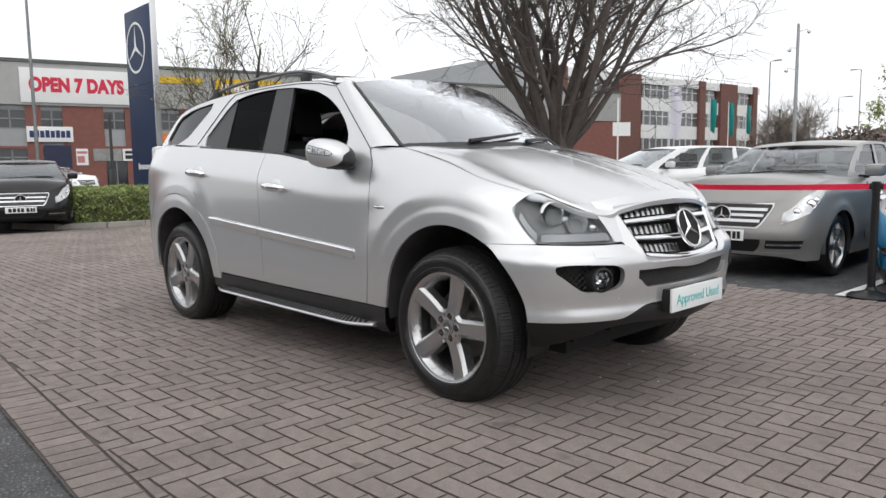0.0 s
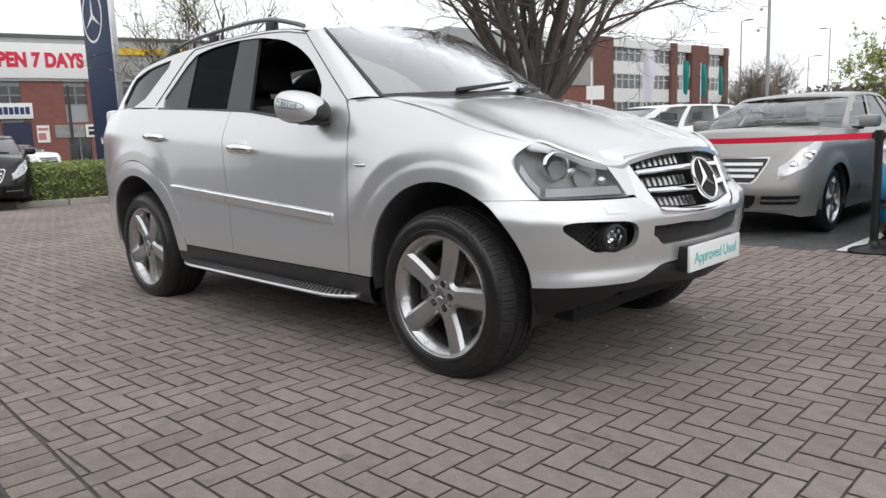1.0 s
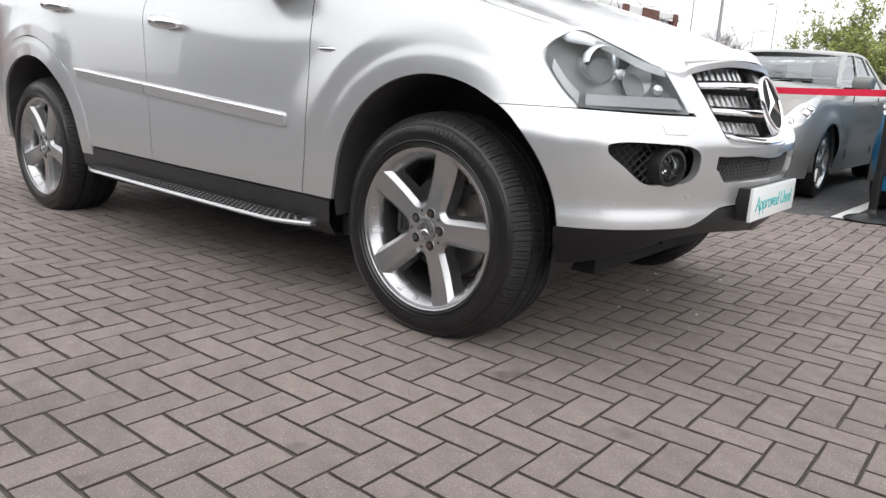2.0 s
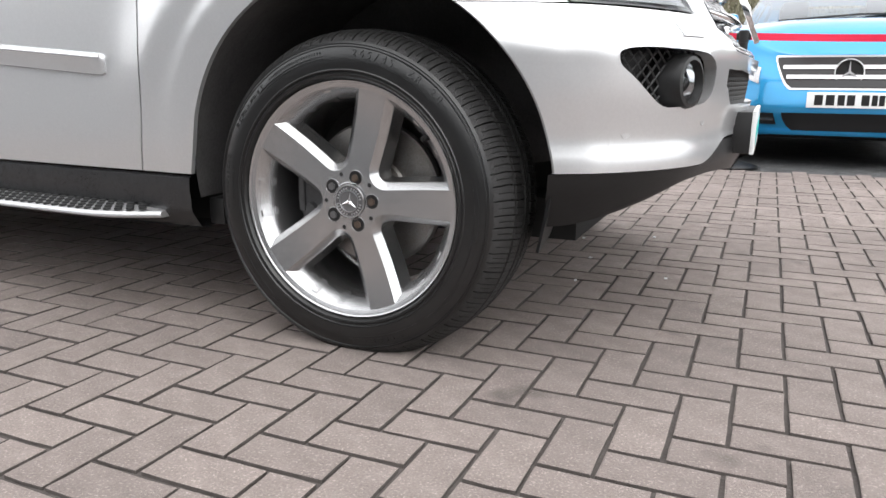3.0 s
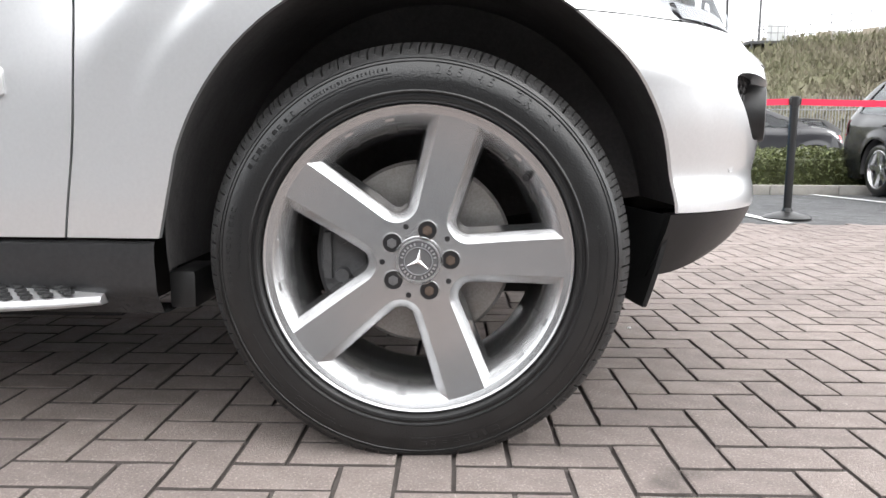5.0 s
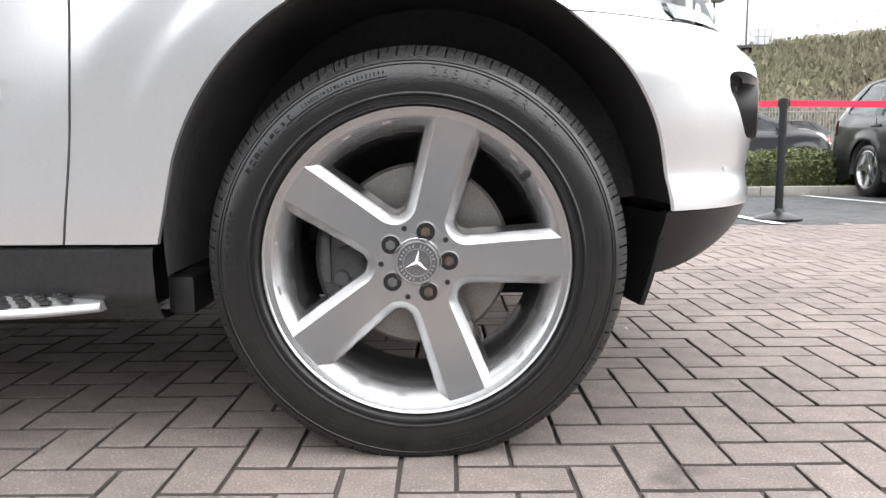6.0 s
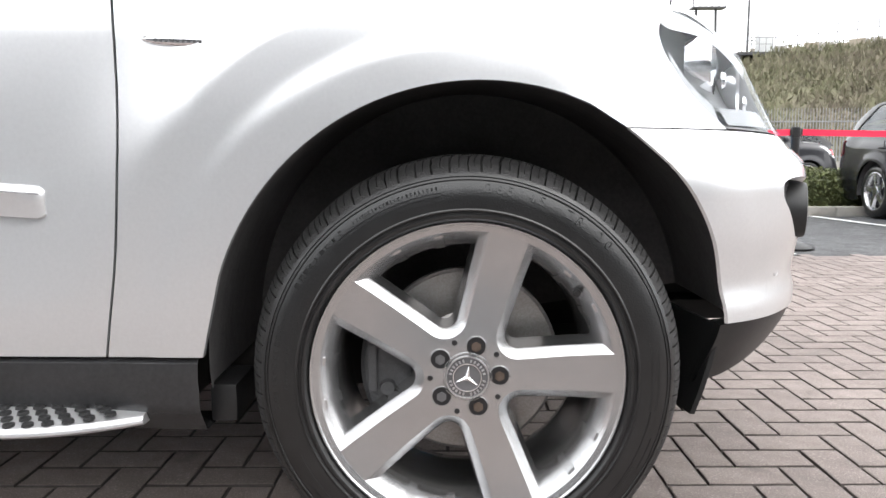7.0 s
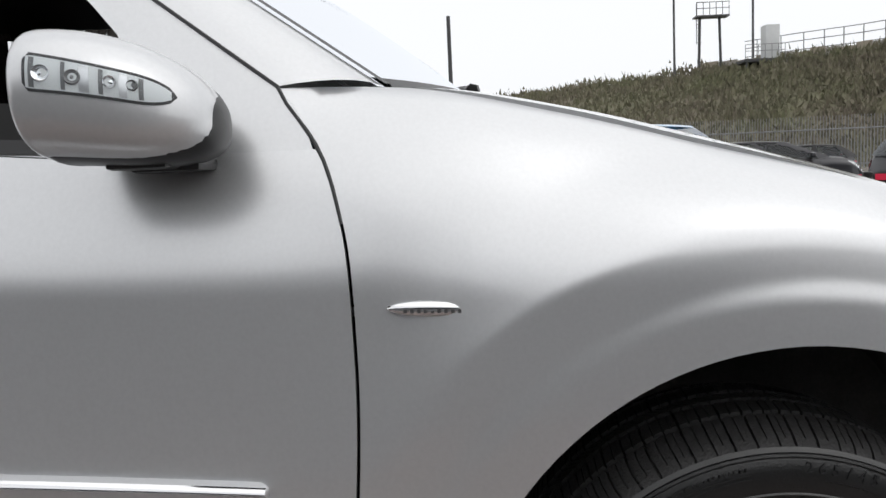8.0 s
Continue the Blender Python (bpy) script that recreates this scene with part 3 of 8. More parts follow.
hl_cols = [0.361, 0.368, 0.38, 0.395, 0.42, 0.445, 0.472] + steps(0.5, 0.94, 0.025) + [0.953]
for sy in (1, -1):
    bowl_v, bowl_f = lamp_sheet(-0.055, 0.0, hl_cols)
    cov_v, cov_f = lamp_sheet(0.003, 0.002, hl_cols)
    if sy < 0:
        bowl_v, bowl_f = mirrored(bowl_v, bowl_f)
        cov_v, cov_f = mirrored(cov_v, cov_f)
    lamp = link_mesh("headlamp", bowl_v, bowl_f, LAMPBOWL, SUV, "clear headlamp with grey bowl and projector lens")
    cover = link_mesh("lens_cover", cov_v, cov_f, LENS, lamp, "clear lens")
    cover.visible_shadow = False
    face_out(cover, (1, -0.5 * sy, 0.2))

    def lamp_at(s, z, rings, material, name, off=-0.045):
        p = shell(s, z, off)
        p.y *= sy
        return disc_at(p, (0.9, -0.42 * sy, 0.02), rings, material, lamp, name)

    lamp_at(0.60, 0.925, [(0.062, -0.02), (0.062, 0.02), (0.056, 0.028), (0.05, 0.02), (0.044, 0.0)], CHROME, "projector_ring")
    lamp_at(0.60, 0.925, [(0.043, 0.0), (0.036, 0.02), (0.02, 0.033), (0.001, 0.037)], LENS, "projector_lens")
    lamp_at(0.60, 0.925, [(0.043, -0.002), (0.02, -0.02), (0.001, -0.024)], BLACK, "projector_bowl")
    lamp_at(0.76, 0.885, [(0.055, 0.02), (0.045, 0.0), (0.02, -0.02), (0.001, -0.022)], SATIN, "high_beam_bowl")
    lamp_at(0.69, 0.90, [(0.02, 0.01), (0.016, 0.018), (0.001, 0.02)], CHROME, "side_bulb")
    lamp_at(0.86, 0.86, [(0.018, 0.01), (0.014, 0.016), (0.001, 0.018)], CHROME, "turn_bulb")
    sv, sf = [], []
    for s in steps(0.54, 0.93, 0.03):
        sv += [shell(s, z, o) for z, o in ((0.806, -0.012), (0.838, -0.016), (0.84, -0.05))]
    sf = grid_faces(len(steps(0.54, 0.93, 0.03)), 3)
    link_mesh("reflector_strip", *(mirrored(sv, sf) if sy < 0 else (sv, sf)), mat("pale lamp strip", (0.30, 0.30, 0.31), rough=0.25, metal=0.3), lamp)
    sv = [shell(s, HL_BOT(s) + dz, -0.012) for s in (0.40, 0.43, 0.46, 0.49, 0.515) for dz in (0.008, 0.040)]
    link_mesh("corner_marker", *(mirrored(sv, grid_faces(5, 2)) if sy < 0 else (sv, grid_faces(5, 2))), mat("lamp marker", (0.36, 0.36, 0.37), rough=0.2, metal=0.2), lamp)

skin_patch("lamp_side_panel", steps(0.43, 1.01, 0.02), lambda s: (HL_TOP(s) + 0.001 if s < 0.94 else 0.797, max(HL_TOP(s) + 0.012, 0.925)), SILVER, SUV, off=-0.008, thick=0.02)

# ---- radiator grille ----
# a trapezoid leaning back: lower edge narrow, upper edge wide
GT, GB = 0.955, 0.722


def grille_pt(u, v, off=0.0):
    """u from -1 to 1 across, v from 0 below to 1 above."""
    half = 0.355 + 0.085 * v
    y = u * half
    x = 0.822 - 0.130 * v - 0.066 * (abs(u) ** 2.0) * (0.9 + 0.1 * v)
    z = GB + (GT - GB) * v + 0.028 * (1 - u * u) * (v - 0.35) * 1.3 - 0.012 * (1 - u * u) * (1 - v)
    return Vector((x + off, y, z))


def grille_ring(o_in, o_out, d_in, d_out):
    """A frame round the grille between two outlines."""
    out = []
    for grow, d in ((o_out, d_out), (o_in, d_in)):
        loop = []
        for i in range(24):
            loop.append(grille_pt(-1 - grow + (2 + 2 * grow) * i / 24, 1 + grow * 0.9, d))
        for i in range(10):
            loop.append(grille_pt(1 + grow, 1 + grow * 0.9 - (1 + grow * 1.9) * i / 10, d))
        for i in range(24):
            loop.append(grille_pt(1 + grow - (2 + 2 * grow) * i / 24, -grow * 1.0, d))
        for i in range(10):
            loop.append(grille_pt(-1 - grow, -grow * 1.0 + (1 + grow * 1.9) * i / 10, d))
        out.append(loop)
    n = len(out[0])
    return out[0] + out[1], [(i, (i + 1) % n, n + (i + 1) % n, n + i) for i in range(n)]


GRILLE = link_mesh("radiator_grille", [grille_pt(-1 + 2 * i / 20, j / 6, -0.07) for i in range(21) for j in range(7)], grid_faces(21, 7), VOID, SUV, "black grille with finned chrome bars")
gv, gf = grille_ring(0.0, 0.16, 0.004, -0.016)
gv2, gf2 = grille_ring(-0.01, 0.0, -0.07, 0.004)
link_mesh("grille_surround", gv + gv2, gf + [tuple(k + len(gv) for k in f) for f in gf2], SILVER, GRILLE, "silver painted surround", smooth=60)
gv, gf = grille_ring(-0.035, 0.0, -0.006, 0.006)
link_mesh("grille_edge", gv, gf, CHROME, GRILLE, "thin chrome edge", smooth=60)
for v in (0.70, 0.38, 0.05):
    bv2 = []
    for i in range(41):
        u = -0.985 + 1.97 * i / 40
        bv2 += [grille_pt(u, v + dv, d) for dv, d in ((-0.055, -0.03), (-0.055, -0.004), (-0.02, 0.006), (0.03, 0.002), (0.03, -0.03))]
    link_mesh("grille_bar", bv2, grid_faces(41, 5), CHROME, GRILLE, "chrome bar", smooth=60)
    for i in range(22):
        fb = bmesh.new()
        u = -0.93 + 1.86 * i / 21
        if abs(u) < 0.19:
            fb.free()
            continue
        a, b = grille_pt(u - 0.05, v + 0.05, -0.016), grille_pt(u + 0.02, v + 0.19, -0.030)
        c, d = grille_pt(u - 0.005, v + 0.05, -0.016), grille_pt(u + 0.060, v + 0.19, -0.030)
        vs = [fb.verts.new(p) for p in (a, c, d, b)] + [fb.verts.new(p - Vector((0.03, 0, 0))) for p in (a, c, d, b)]
        for f in ((0, 1, 2, 3), (1, 0, 4, 5), (2, 1, 5, 6), (3, 2, 6, 7), (0, 3, 7, 4)):
            fb.faces.new([vs[k] for k in f])
        part("grille_fin", fb, ALLOY, GRILLE, smooth=0)


def star_badge(name, centre, normal, r, parent, material=CHROME, up=(0, 0, 1), back=VOID, thick=0.012, label="chrome ring emblem"):
    """A ring with three tapered arms, a plain emblem."""
    vs, fs = lathe([(r * 0.99, -thick), (r, 0.0), (r * 0.98, thick * 0.5), (r * 0.935, thick * 0.5), (r * 0.905, 0.0), (r * 0.91, -thick)], 48, "Z")
    k = len(vs)
    for a in (90, 210, 330):
        d = Vector((math.cos(radians(a)), math.sin(radians(a)), 0))
        w = Vector((-d.y, d.x, 0))
        base = len(vs)
        vs += [tuple(d * r * 0.88), tuple(w * r * 0.105 - d * r * 0.05), tuple(-w * r * 0.105 - d * r * 0.05), (0, 0, thick * 1.1), tuple(d * r * 0.88 + Vector((0, 0, 0.002)))]
        fs += [(base + 1, base + 3, base + 4, base), (base + 3, base + 2, base, base + 4)]
    z = Vector(normal).normalized()
    x = Vector(up).cross(z).normalized()
    y = z.cross(x)
    m = Matrix.Translation(centre) @ Matrix((x, y, z)).transposed().to_4x4()
    ob = link_mesh(name, [m @ Vector(v) for v in vs], fs, material, parent, label, smooth=30)
    dv, df = lathe([(r * 0.9, -thick * 0.6), (0.001, -thick * 0.6)], 40, "Z")
    link_mesh("emblem_backing", [m @ Vector(v) for v in dv], df, back, ob)
    return ob


star_badge("emblem", grille_pt(0, 0.5, 0.034), (0.85, 0, 0.35), 0.10, GRILLE, thick=0.010, back=VOID)

# ---- bonnet ----
lamp_top = lambda s: tuple(shell(s, HL_TOP(s), 0.004) + Vector((0, CY, 0.006)))
BON_E = [(0.0, lamp_top(0.435)), (0.12, lamp_top(0.60)), (0.25, lamp_top(0.79)), (0.35, (0.632, 0.44, 0.935)), (0.48, (0.655, 0.53, 0.958)), (0.7, (0.685, 0.71, 0.985)), (1.0, (0.695, 0.94, 0.992))]
EX, EY, EZ = (curve_of([(w, p[k]) for w, p in BON_E]) for k in range(3))
CX_, CZ_ = curve_of([(0, -0.52), (0.25, -0.43), (0.6, -0.34), (1, -0.30)]), curve_of([(0, 1.262), (0.1, 1.268), (0.3, 1.262), (1, 1.27)])
CYW = curve_of([(0, 0.180), (1, 0.94)])


def bonnet_pt(u, w):
    """u from the windscreen (0) to the nose (1), w from the edge (0) to the middle (1)."""
    a = Vector((CX_(w), CYW(w), CZ_(w)))
    b = Vector((EX(w), EY(w), EZ(w)))
    p = a.lerp(b, u)
    edge_z = FTOP(-0.52 + (0.445 + 0.52) * u)
    lin = 1.262 + (1.022 - 1.262) * u
    p.z += (edge_z - lin) * (1 - w)
    belly = 4 * u * (1 - u)
    p.z += belly * (0.012 + 0.012 * smooth(0, 0.5, w))
    # a raised middle whose shoulders run in towards the grille
    k = 0.20 + 0.22 * u
    p.z += 0.006 * smooth(k - 0.14, k + 0.10, w) * smooth(1.0, 0.75, u) * (0.3 + 0.7 * smooth(0.0, 0.25, u))
    s_ = -0.52 + 0.955 * u
    seam_pt = shell(s_, FTOP(s_) - 0.001) + Vector((0, CY + 0.004, 0))
    first = Vector((CX_(0), CYW(0), CZ_(0))).lerp(Vector((EX(0), EY(0), EZ(0))), u)
    p.y += (seam_pt.y - first.y) * (1 - w) ** 4 * smooth(0.0, 0.12, u) * smooth(1.0, 0.9, u)
    # rolled leading edge
    roll = smooth(0.93, 1.0, u)
    p.z -= 0.018 * roll * roll
    p.y -= CY
    return p


us = [i / 44 for i in range(45)]
ws = [0, 0.01, 0.03] + [0.06 + 0.94 * i / 40 for i in range(41)]
hv = [bonnet_pt(u, w) for u in us for w in ws]
hf = [f[::-1] for f in grid_faces(len(us), len(ws))]
m2, f2 = mirrored(hv, hf)
allv, allf = hv + m2, hf + [tuple(k + len(hv) for k in f) for f in f2]
flange(allv, allf, lambda v: (v.x, v.y * 0.98, v.z - 1), 0.02)
bon = bmesh.new()
tmp_me = bpy.data.meshes.new("tmp")
tmp_me.from_pydata([tuple(v) for v in allv], [], allf)
bon.from_mesh(tmp_me)
bpy.data.meshes.remove(tmp_me)
bmesh.ops.remove_doubles(bon, verts=bon.verts[:], dist=0.0004)
bmesh.ops.recalc_face_normals(bon, faces=bon.faces[:])
BONNET = part("bonnet", bon, SILVER, SUV, smooth=50)
for sy in (1, -1):
    vv = []
    for i in range(9):
        w = 0.30 + 0.34 * i / 8
        for du in (0.035, 0.075):
            p = bonnet_pt(du + 0.01 * abs(i - 4) / 4 * (1 if du > 0.05 else -1) * -0.6, w) + Vector((0, 0, 0.002))
            vv.append(Vector((p.x, p.y * sy, p.z)))
    link_mesh("bonnet_vent", vv, grid_faces(9, 2), BLACK, BONNET, "black slotted vent")
# cowl under the wipers
cv = []
for i in range(25):
    w = i / 12 if i <= 12 else 2 - i / 12
    sgn = -1 if i <= 12 else 1
    y = (CYW(w) - CY) * (1 if i <= 12 else -1)
    cv += [Vector((CX_(w) + 0.03, y, CZ_(w) - 0.03)), Vector((CX_(w) - 0.05, y, CZ_(w) - 0.012)), Vector((CX_(w) - 0.16, y, CZ_(w) + 0.0))]
link_mesh("cowl", cv, grid_faces(25, 3), BLACK, SUV, "black cowl under the windscreen")

# ---- greenhouse ----
ROOF_Z = curve_of([(-3.75, 1.42), (-3.55, 1.55), (-3.3, 1.635), (-3.0, 1.685), (-2.5, 1.722), (-1.9, 1.735), (-1.55, 1.722), (-1.3, 1.69), (-1.18, 1.655)])


def glass_y(z, x):
    return 0.085 + (z - 1.19) * 0.38 + 0.05 * (z - 1.19) * (z - 1.19) + 0.12 * smooth(-3.2, -3.9, x)


def side_sheet(name, outer, holes, depth, material, parent, label="", thick=0.012, both=True, shadow=True, sides=(1, -1)):
    """A flat-cut sheet on the leaning side of the cabin: outlines in (x, z)."""
    from mathutils.geometry import tessellate_polygon
    loops = [outer] + holes
    pts = [p for lp in loops for p in lp]
    tri = tessellate_polygon([[Vector((x, z, 0)) for x, z in lp] for lp in loops])
    base = [Vector((x, glass_y(z, x) + depth - CY, z)) for x, z in pts]
    n = len(base)
    vs = base + ([v + Vector((0, thick, 0)) for v in base] if thick else [])
    fs = []
    for t in tri:
        a, b, c = (pts[k] for k in t)
        area = (b[0] - a[0]) * (c[1] - a[1]) - (c[0] - a[0]) * (b[1] - a[1])
        t = tuple(t) if area > 0 else tuple(t)[::-1]
        fs.append(t)
        if thick:
            fs.append(tuple(k + n for k in t[::-1]))
    k = 0
    for lp in loops:
        m = len(lp)
        for i in range(m):
            a, b = k + i, k + (i + 1) % m
            if thick:
                fs.append((a, b, b + n, a + n))
        k += m
    obs = []
    for sy in sides:
        bm = bmesh.new()
        bvs = [bm.verts.new((v.x, v.y * sy, v.z)) for v in vs]
        for f in fs:
            if len(set(f)) == len(f):
                try:
                    bm.faces.new([bvs[q] for q in f])
                except ValueError:
                    pass
        bmesh.ops.recalc_face_normals(bm, faces=bm.faces[:])
        ob = part(name, bm, material, parent, label, smooth=30)
        ob.visible_shadow = shadow
        if not thick:
            face_out(ob, (0, -sy, 0))
        obs.append(ob)
    return obs


def rounded(pts, times=2):
    for _ in range(times):
        out = []
        for i in range(len(pts)):
            a, b = pts[i], pts[(i + 1) % len(pts)]
            out += [(a[0] * 0.82 + b[0] * 0.18, a[1] * 0.82 + b[1] * 0.18), (a[0] * 0.18 + b[0] * 0.82, a[1] * 0.18 + b[1] * 0.82)]
        pts = out
    return pts


DLO = rounded([(-0.915, 1.182), (-0.925, 1.34), (-1.0, 1.425), (-1.11, 1.51), (-1.25, 1.585), (-1.42, 1.645), (-1.7, 1.692), (-2.0, 1.703), (-2.3, 1.69), (-2.50, 1.655), (-2.80, 1.335), (-2.4, 1.305), (-1.85, 1.266), (-1.6, 1.247), (-1.2, 1.196)], 1)
QUARTER = rounded([(-2.76, 1.672), (-3.13, 1.352), (-3.63, 1.365), (-3.40, 1.57), (-3.12, 1.638)], 1)
top_line = [(x, ROOF_Z(x) - 0.004) for x in [-1.19 - 0.1 * i for i in range(26)]]
SIDE = [(-0.637, 1.160), (-0.652, 1.205), (-0.671, 1.235), (-0.695, 1.262), (-0.836, 1.375), (-0.976, 1.487), (-1.096, 1.58)] + top_line + [(-3.78, 1.36), (-3.7, 1.325), (-3.4, 1.342), (-2.73, 1.315), (-1.85, 1.259), (-1.6, 1.240), (-1.2, 1.187), (-0.95, 1.166)]
side_sheet("cabin_side", SIDE, [DLO, QUARTER], 0.0, SILVER, SUV, thick=0.03)
side_sheet("front_side_window", [(-0.93, 1.17), (-0.94, 1.36), (-1.11, 1.52), (-1.25, 1.60), (-1.42, 1.66), (-1.72, 1.70), (-1.6, 1.235), (-1.2, 1.18)], [], 0.014, SIDEGLASS, SUV, "clear front side window", thick=0, shadow=False, sides=(-1,))
side_sheet("rear_side_window", [(-1.86, 1.25), (-1.94, 1.71), (-2.3, 1.70), (-2.47, 1.67), (-2.40, 1.29)], [], 0.014, DARKPANE, SUV, "dark tinted rear side window", thick=0)
side_sheet("pillar_cover", [(-1.595, 1.235), (-1.725, 1.705), (-1.945, 1.712), (-1.865, 1.25)], [], 0.008, PILLAR, SUV, "gloss black pillar", thick=0.02)
side_sheet("rear_pillar_cover", [(-2.39, 1.295), (-2.46, 1.69), (-2.54, 1.66), (-2.83, 1.32)], [], 0.008, PILLAR, SUV, "gloss black pillar", thick=0.02)
side_sheet("quarter_window", [(-2.72, 1.69), (-3.11, 1.335), (-3.66, 1.35), (-3.40, 1.60), (-3.12, 1.655)], [], 0.012, PRIVACY, SUV, "dark tinted quarter window", thick=0)
side_sheet("waist_seal", [(-0.91, 1.170), (-1.2, 1.186), (-1.6, 1.236), (-1.85, 1.256), (-2.8, 1.316), (-2.8, 1.332), (-1.85, 1.274), (-1.6, 1.256), (-1.2, 1.207), (-0.91, 1.192)], [], -0.003, SEAL, SUV, "black waist seal", thick=0.02)
side_sheet("sill_plug", [(-0.66, 1.10), (-0.69, 1.25), (-3.6, 1.34), (-3.6, 1.2)], [], 0.05, VOID, SUV, thick=0.01)


def ws_edge(t):
    return Vector((-0.55 - 0.565 * t, 0.203 + 0.11 * t, 1.262 + 0.408 * t))


def ws_mid(t):
    return Vector((-0.345 - 0.66 * t - 0.05 * t * t, CY, 1.27 + 0.45 * t + 0.035 * math.sin(math.pi * t)))


def ws_pt(t, w):
    e, c = ws_edge(t), ws_mid(t)
    k = 1 - (1 - w) ** 2.2
    return Vector((e.x + (c.x - e.x) * k, e.y + (c.y - e.y) * w - CY, e.z + (c.z - e.z) * k))


wv = [ws_pt(i / 14, j / 16) for i in range(15) for j in range(17)]
wf_ = grid_faces(15, 17)
m2, f2 = mirrored(wv, wf_)
screen = link_mesh("windscreen", wv + m2, wf_ + [tuple(k + len(wv) for k in f) for f in f2], GLASS, SUV, "clear windscreen reflecting bare branches", smooth=60)
screen.visible_shadow = False
face_out(screen, (1, 0, 1))
for sy in (1, -1):
    pv = []
    for i in range(17):
        t = i / 16
        x, z = (-0.70 - 0.52 * t, 1.262 + 0.395 * t)
        a = Vector((x, glass_y(z, x) - CY, z))
        b = ws_edge(t) - Vector((0, CY, 0)) + Vector((0.004, 0, 0.006))
        mid = (a + b) / 2 + Vector((0.035, -0.032, 0.014))
        for k in range(7):
            q = k / 6
            pv.append(a * (1 - q) ** 2 + mid * 2 * q * (1 - q) + b * q * q)
    for v in pv:
        v.y *= sy
    pf = [f[::-1] for f in grid_faces(17, 7)]
    link_mesh("front_pillar", pv, pf if sy > 0 else [f[::-1] for f in pf], SILVER, SUV, smooth=60)
    seam = []
    for z in (1.06, 1.09, 1.12, 1.15, 1.18, 1.21, 1.235):
        q = shell(SEAM_F(z), z, -0.001)
        seam.append(Vector((SEAM_F(z), min(q.y, glass_y(z, SEAM_F(z)) - CY) * sy if z > 1.16 else q.y * sy, z)))
    for i in range(17):
        t = i / 16
        x, z = (-0.692 - 0.52 * t, 1.262 + 0.395 * t)
        seam.append(Vector((x, (glass_y(z, x) - CY - 0.0015) * sy, z)))
    for x in steps(-1.30, -2.50, 0.1):
        z = ROOF_Z(x) - 0.018
        seam.append(Vector((x, (glass_y(z, x) - CY - 0.0015) * sy, z)))
    for x, z in ((-2.57, 1.665), (-2.65, 1.58), (-2.75, 1.465), (-2.85, 1.35)):
        seam.append(Vector((x, (glass_y(z, x) - CY - 0.0015) * sy, z)))
    sv_, sf_ = tube(seam, 0.003, 6)
    link_mesh("door_gap", sv_, sf_, SEAL, SUV, "dark gap above the door")
    ev = []
    for i in range(17):
        t = i / 16
        for w, o in ((-0.004, 0.008), (0.012, 0.009), (0.03, 0.004)):
            p = ws_pt(t, max(w, 0.0)) + Vector((0.002 + o, 0, o)) + Vector((0, 0.75 * min(w, 0), 0))
            ev.append(Vector((p.x, p.y * sy, p.z)))
    link_mesh("windscreen_seal", ev, grid_faces(17, 3), SEAL, SUV, "black windscreen seal")
fr = []
for i in range(33):
    w = i / 16 if i <= 16 else 2 - i / 16
    for t, o in ((-0.03, 0.005), (0.035, 0.006)):
        p = ws_pt(t, w) + Vector((o, 0, o))
        fr.append(Vector((p.x, p.y * (1 if i <= 16 else -1), p.z)))
link_mesh("windscreen_foot", fr, grid_faces(33, 2), SEAL, SUV, "black frit band")
# roof
rv = []
rx = [-1.16 - 0.1 * i for i in range(27)]
for i, x in enumerate(rx):
    for j in range(17):
        w = j / 16
        ez = ROOF_Z(max(x, -3.75))
        ey = glass_y(ez, x) - CY
        y = ey * (1 - w)
        z = ez + 0.055 * (1 - (1 - w) ** 2.4) * smooth(-3.85, -3.4, x)
        xx = x
        if i == 0:
            p = ws_pt(1.0, w)
            xx, y, z = p.x, p.y, p.z
        elif i == 1:
            p = ws_pt(1.0, w)
            xx = min(x, p.x - 0.06 - 0.03 * w)
            z = max(z, p.z + 0.012)
        rv.append(Vector((xx, y, z)))
rf = [f[::-1] for f in grid_faces(len(rx), 17)]
m2, f2 = mirrored(rv, rf)
link_mesh("roof", rv + m2, [f[::-1] for f in rf] + [tuple(k + len(rv) for k in f[::-1]) for f in f2], SILVER, SUV, smooth=60)
tg = boxes((-3.79, -3.68, -0.78, 0.78, 0.5, 1.36), bevel=0.04)
part("tailgate", tg, SILVER, SUV)
for sy in (1, -1):
    pts = [(-1.30, 1.712), (-1.42, 1.745), (-1.6, 1.783), (-1.8, 1.799), (-2.1, 1.797), (-2.5, 1.783), (-2.75, 1.758), (-2.9, 1.735), (-2.98, 1.695)]
    cx_, cz_ = curve_of([(i, p[0]) for i, p in enumerate(pts)]), curve_of([(i, p[1]) for i, p in enumerate(pts)])
    line = [Vector((cx_(i / 4), (0.325 - CY) * sy, cz_(i / 4))) for i in range(33)]
    v, f = tube(line, 0.0135, 8)
    rail = link_mesh("roof_rail", v, f, mat("grey roof rail", (0.16, 0.16, 0.165), rough=0.35, metal=0.6), SUV, "dark grey roof rail")
    for x in (-1.62, -2.3, -2.85):
        bm = boxes((x - 0.05, x + 0.05, (0.325 - CY) * sy - 0.014, (0.325 - CY) * sy + 0.014, 1.71, 1.775), bevel=0.006)
        part("rail_foot", bm, BLACK, rail)

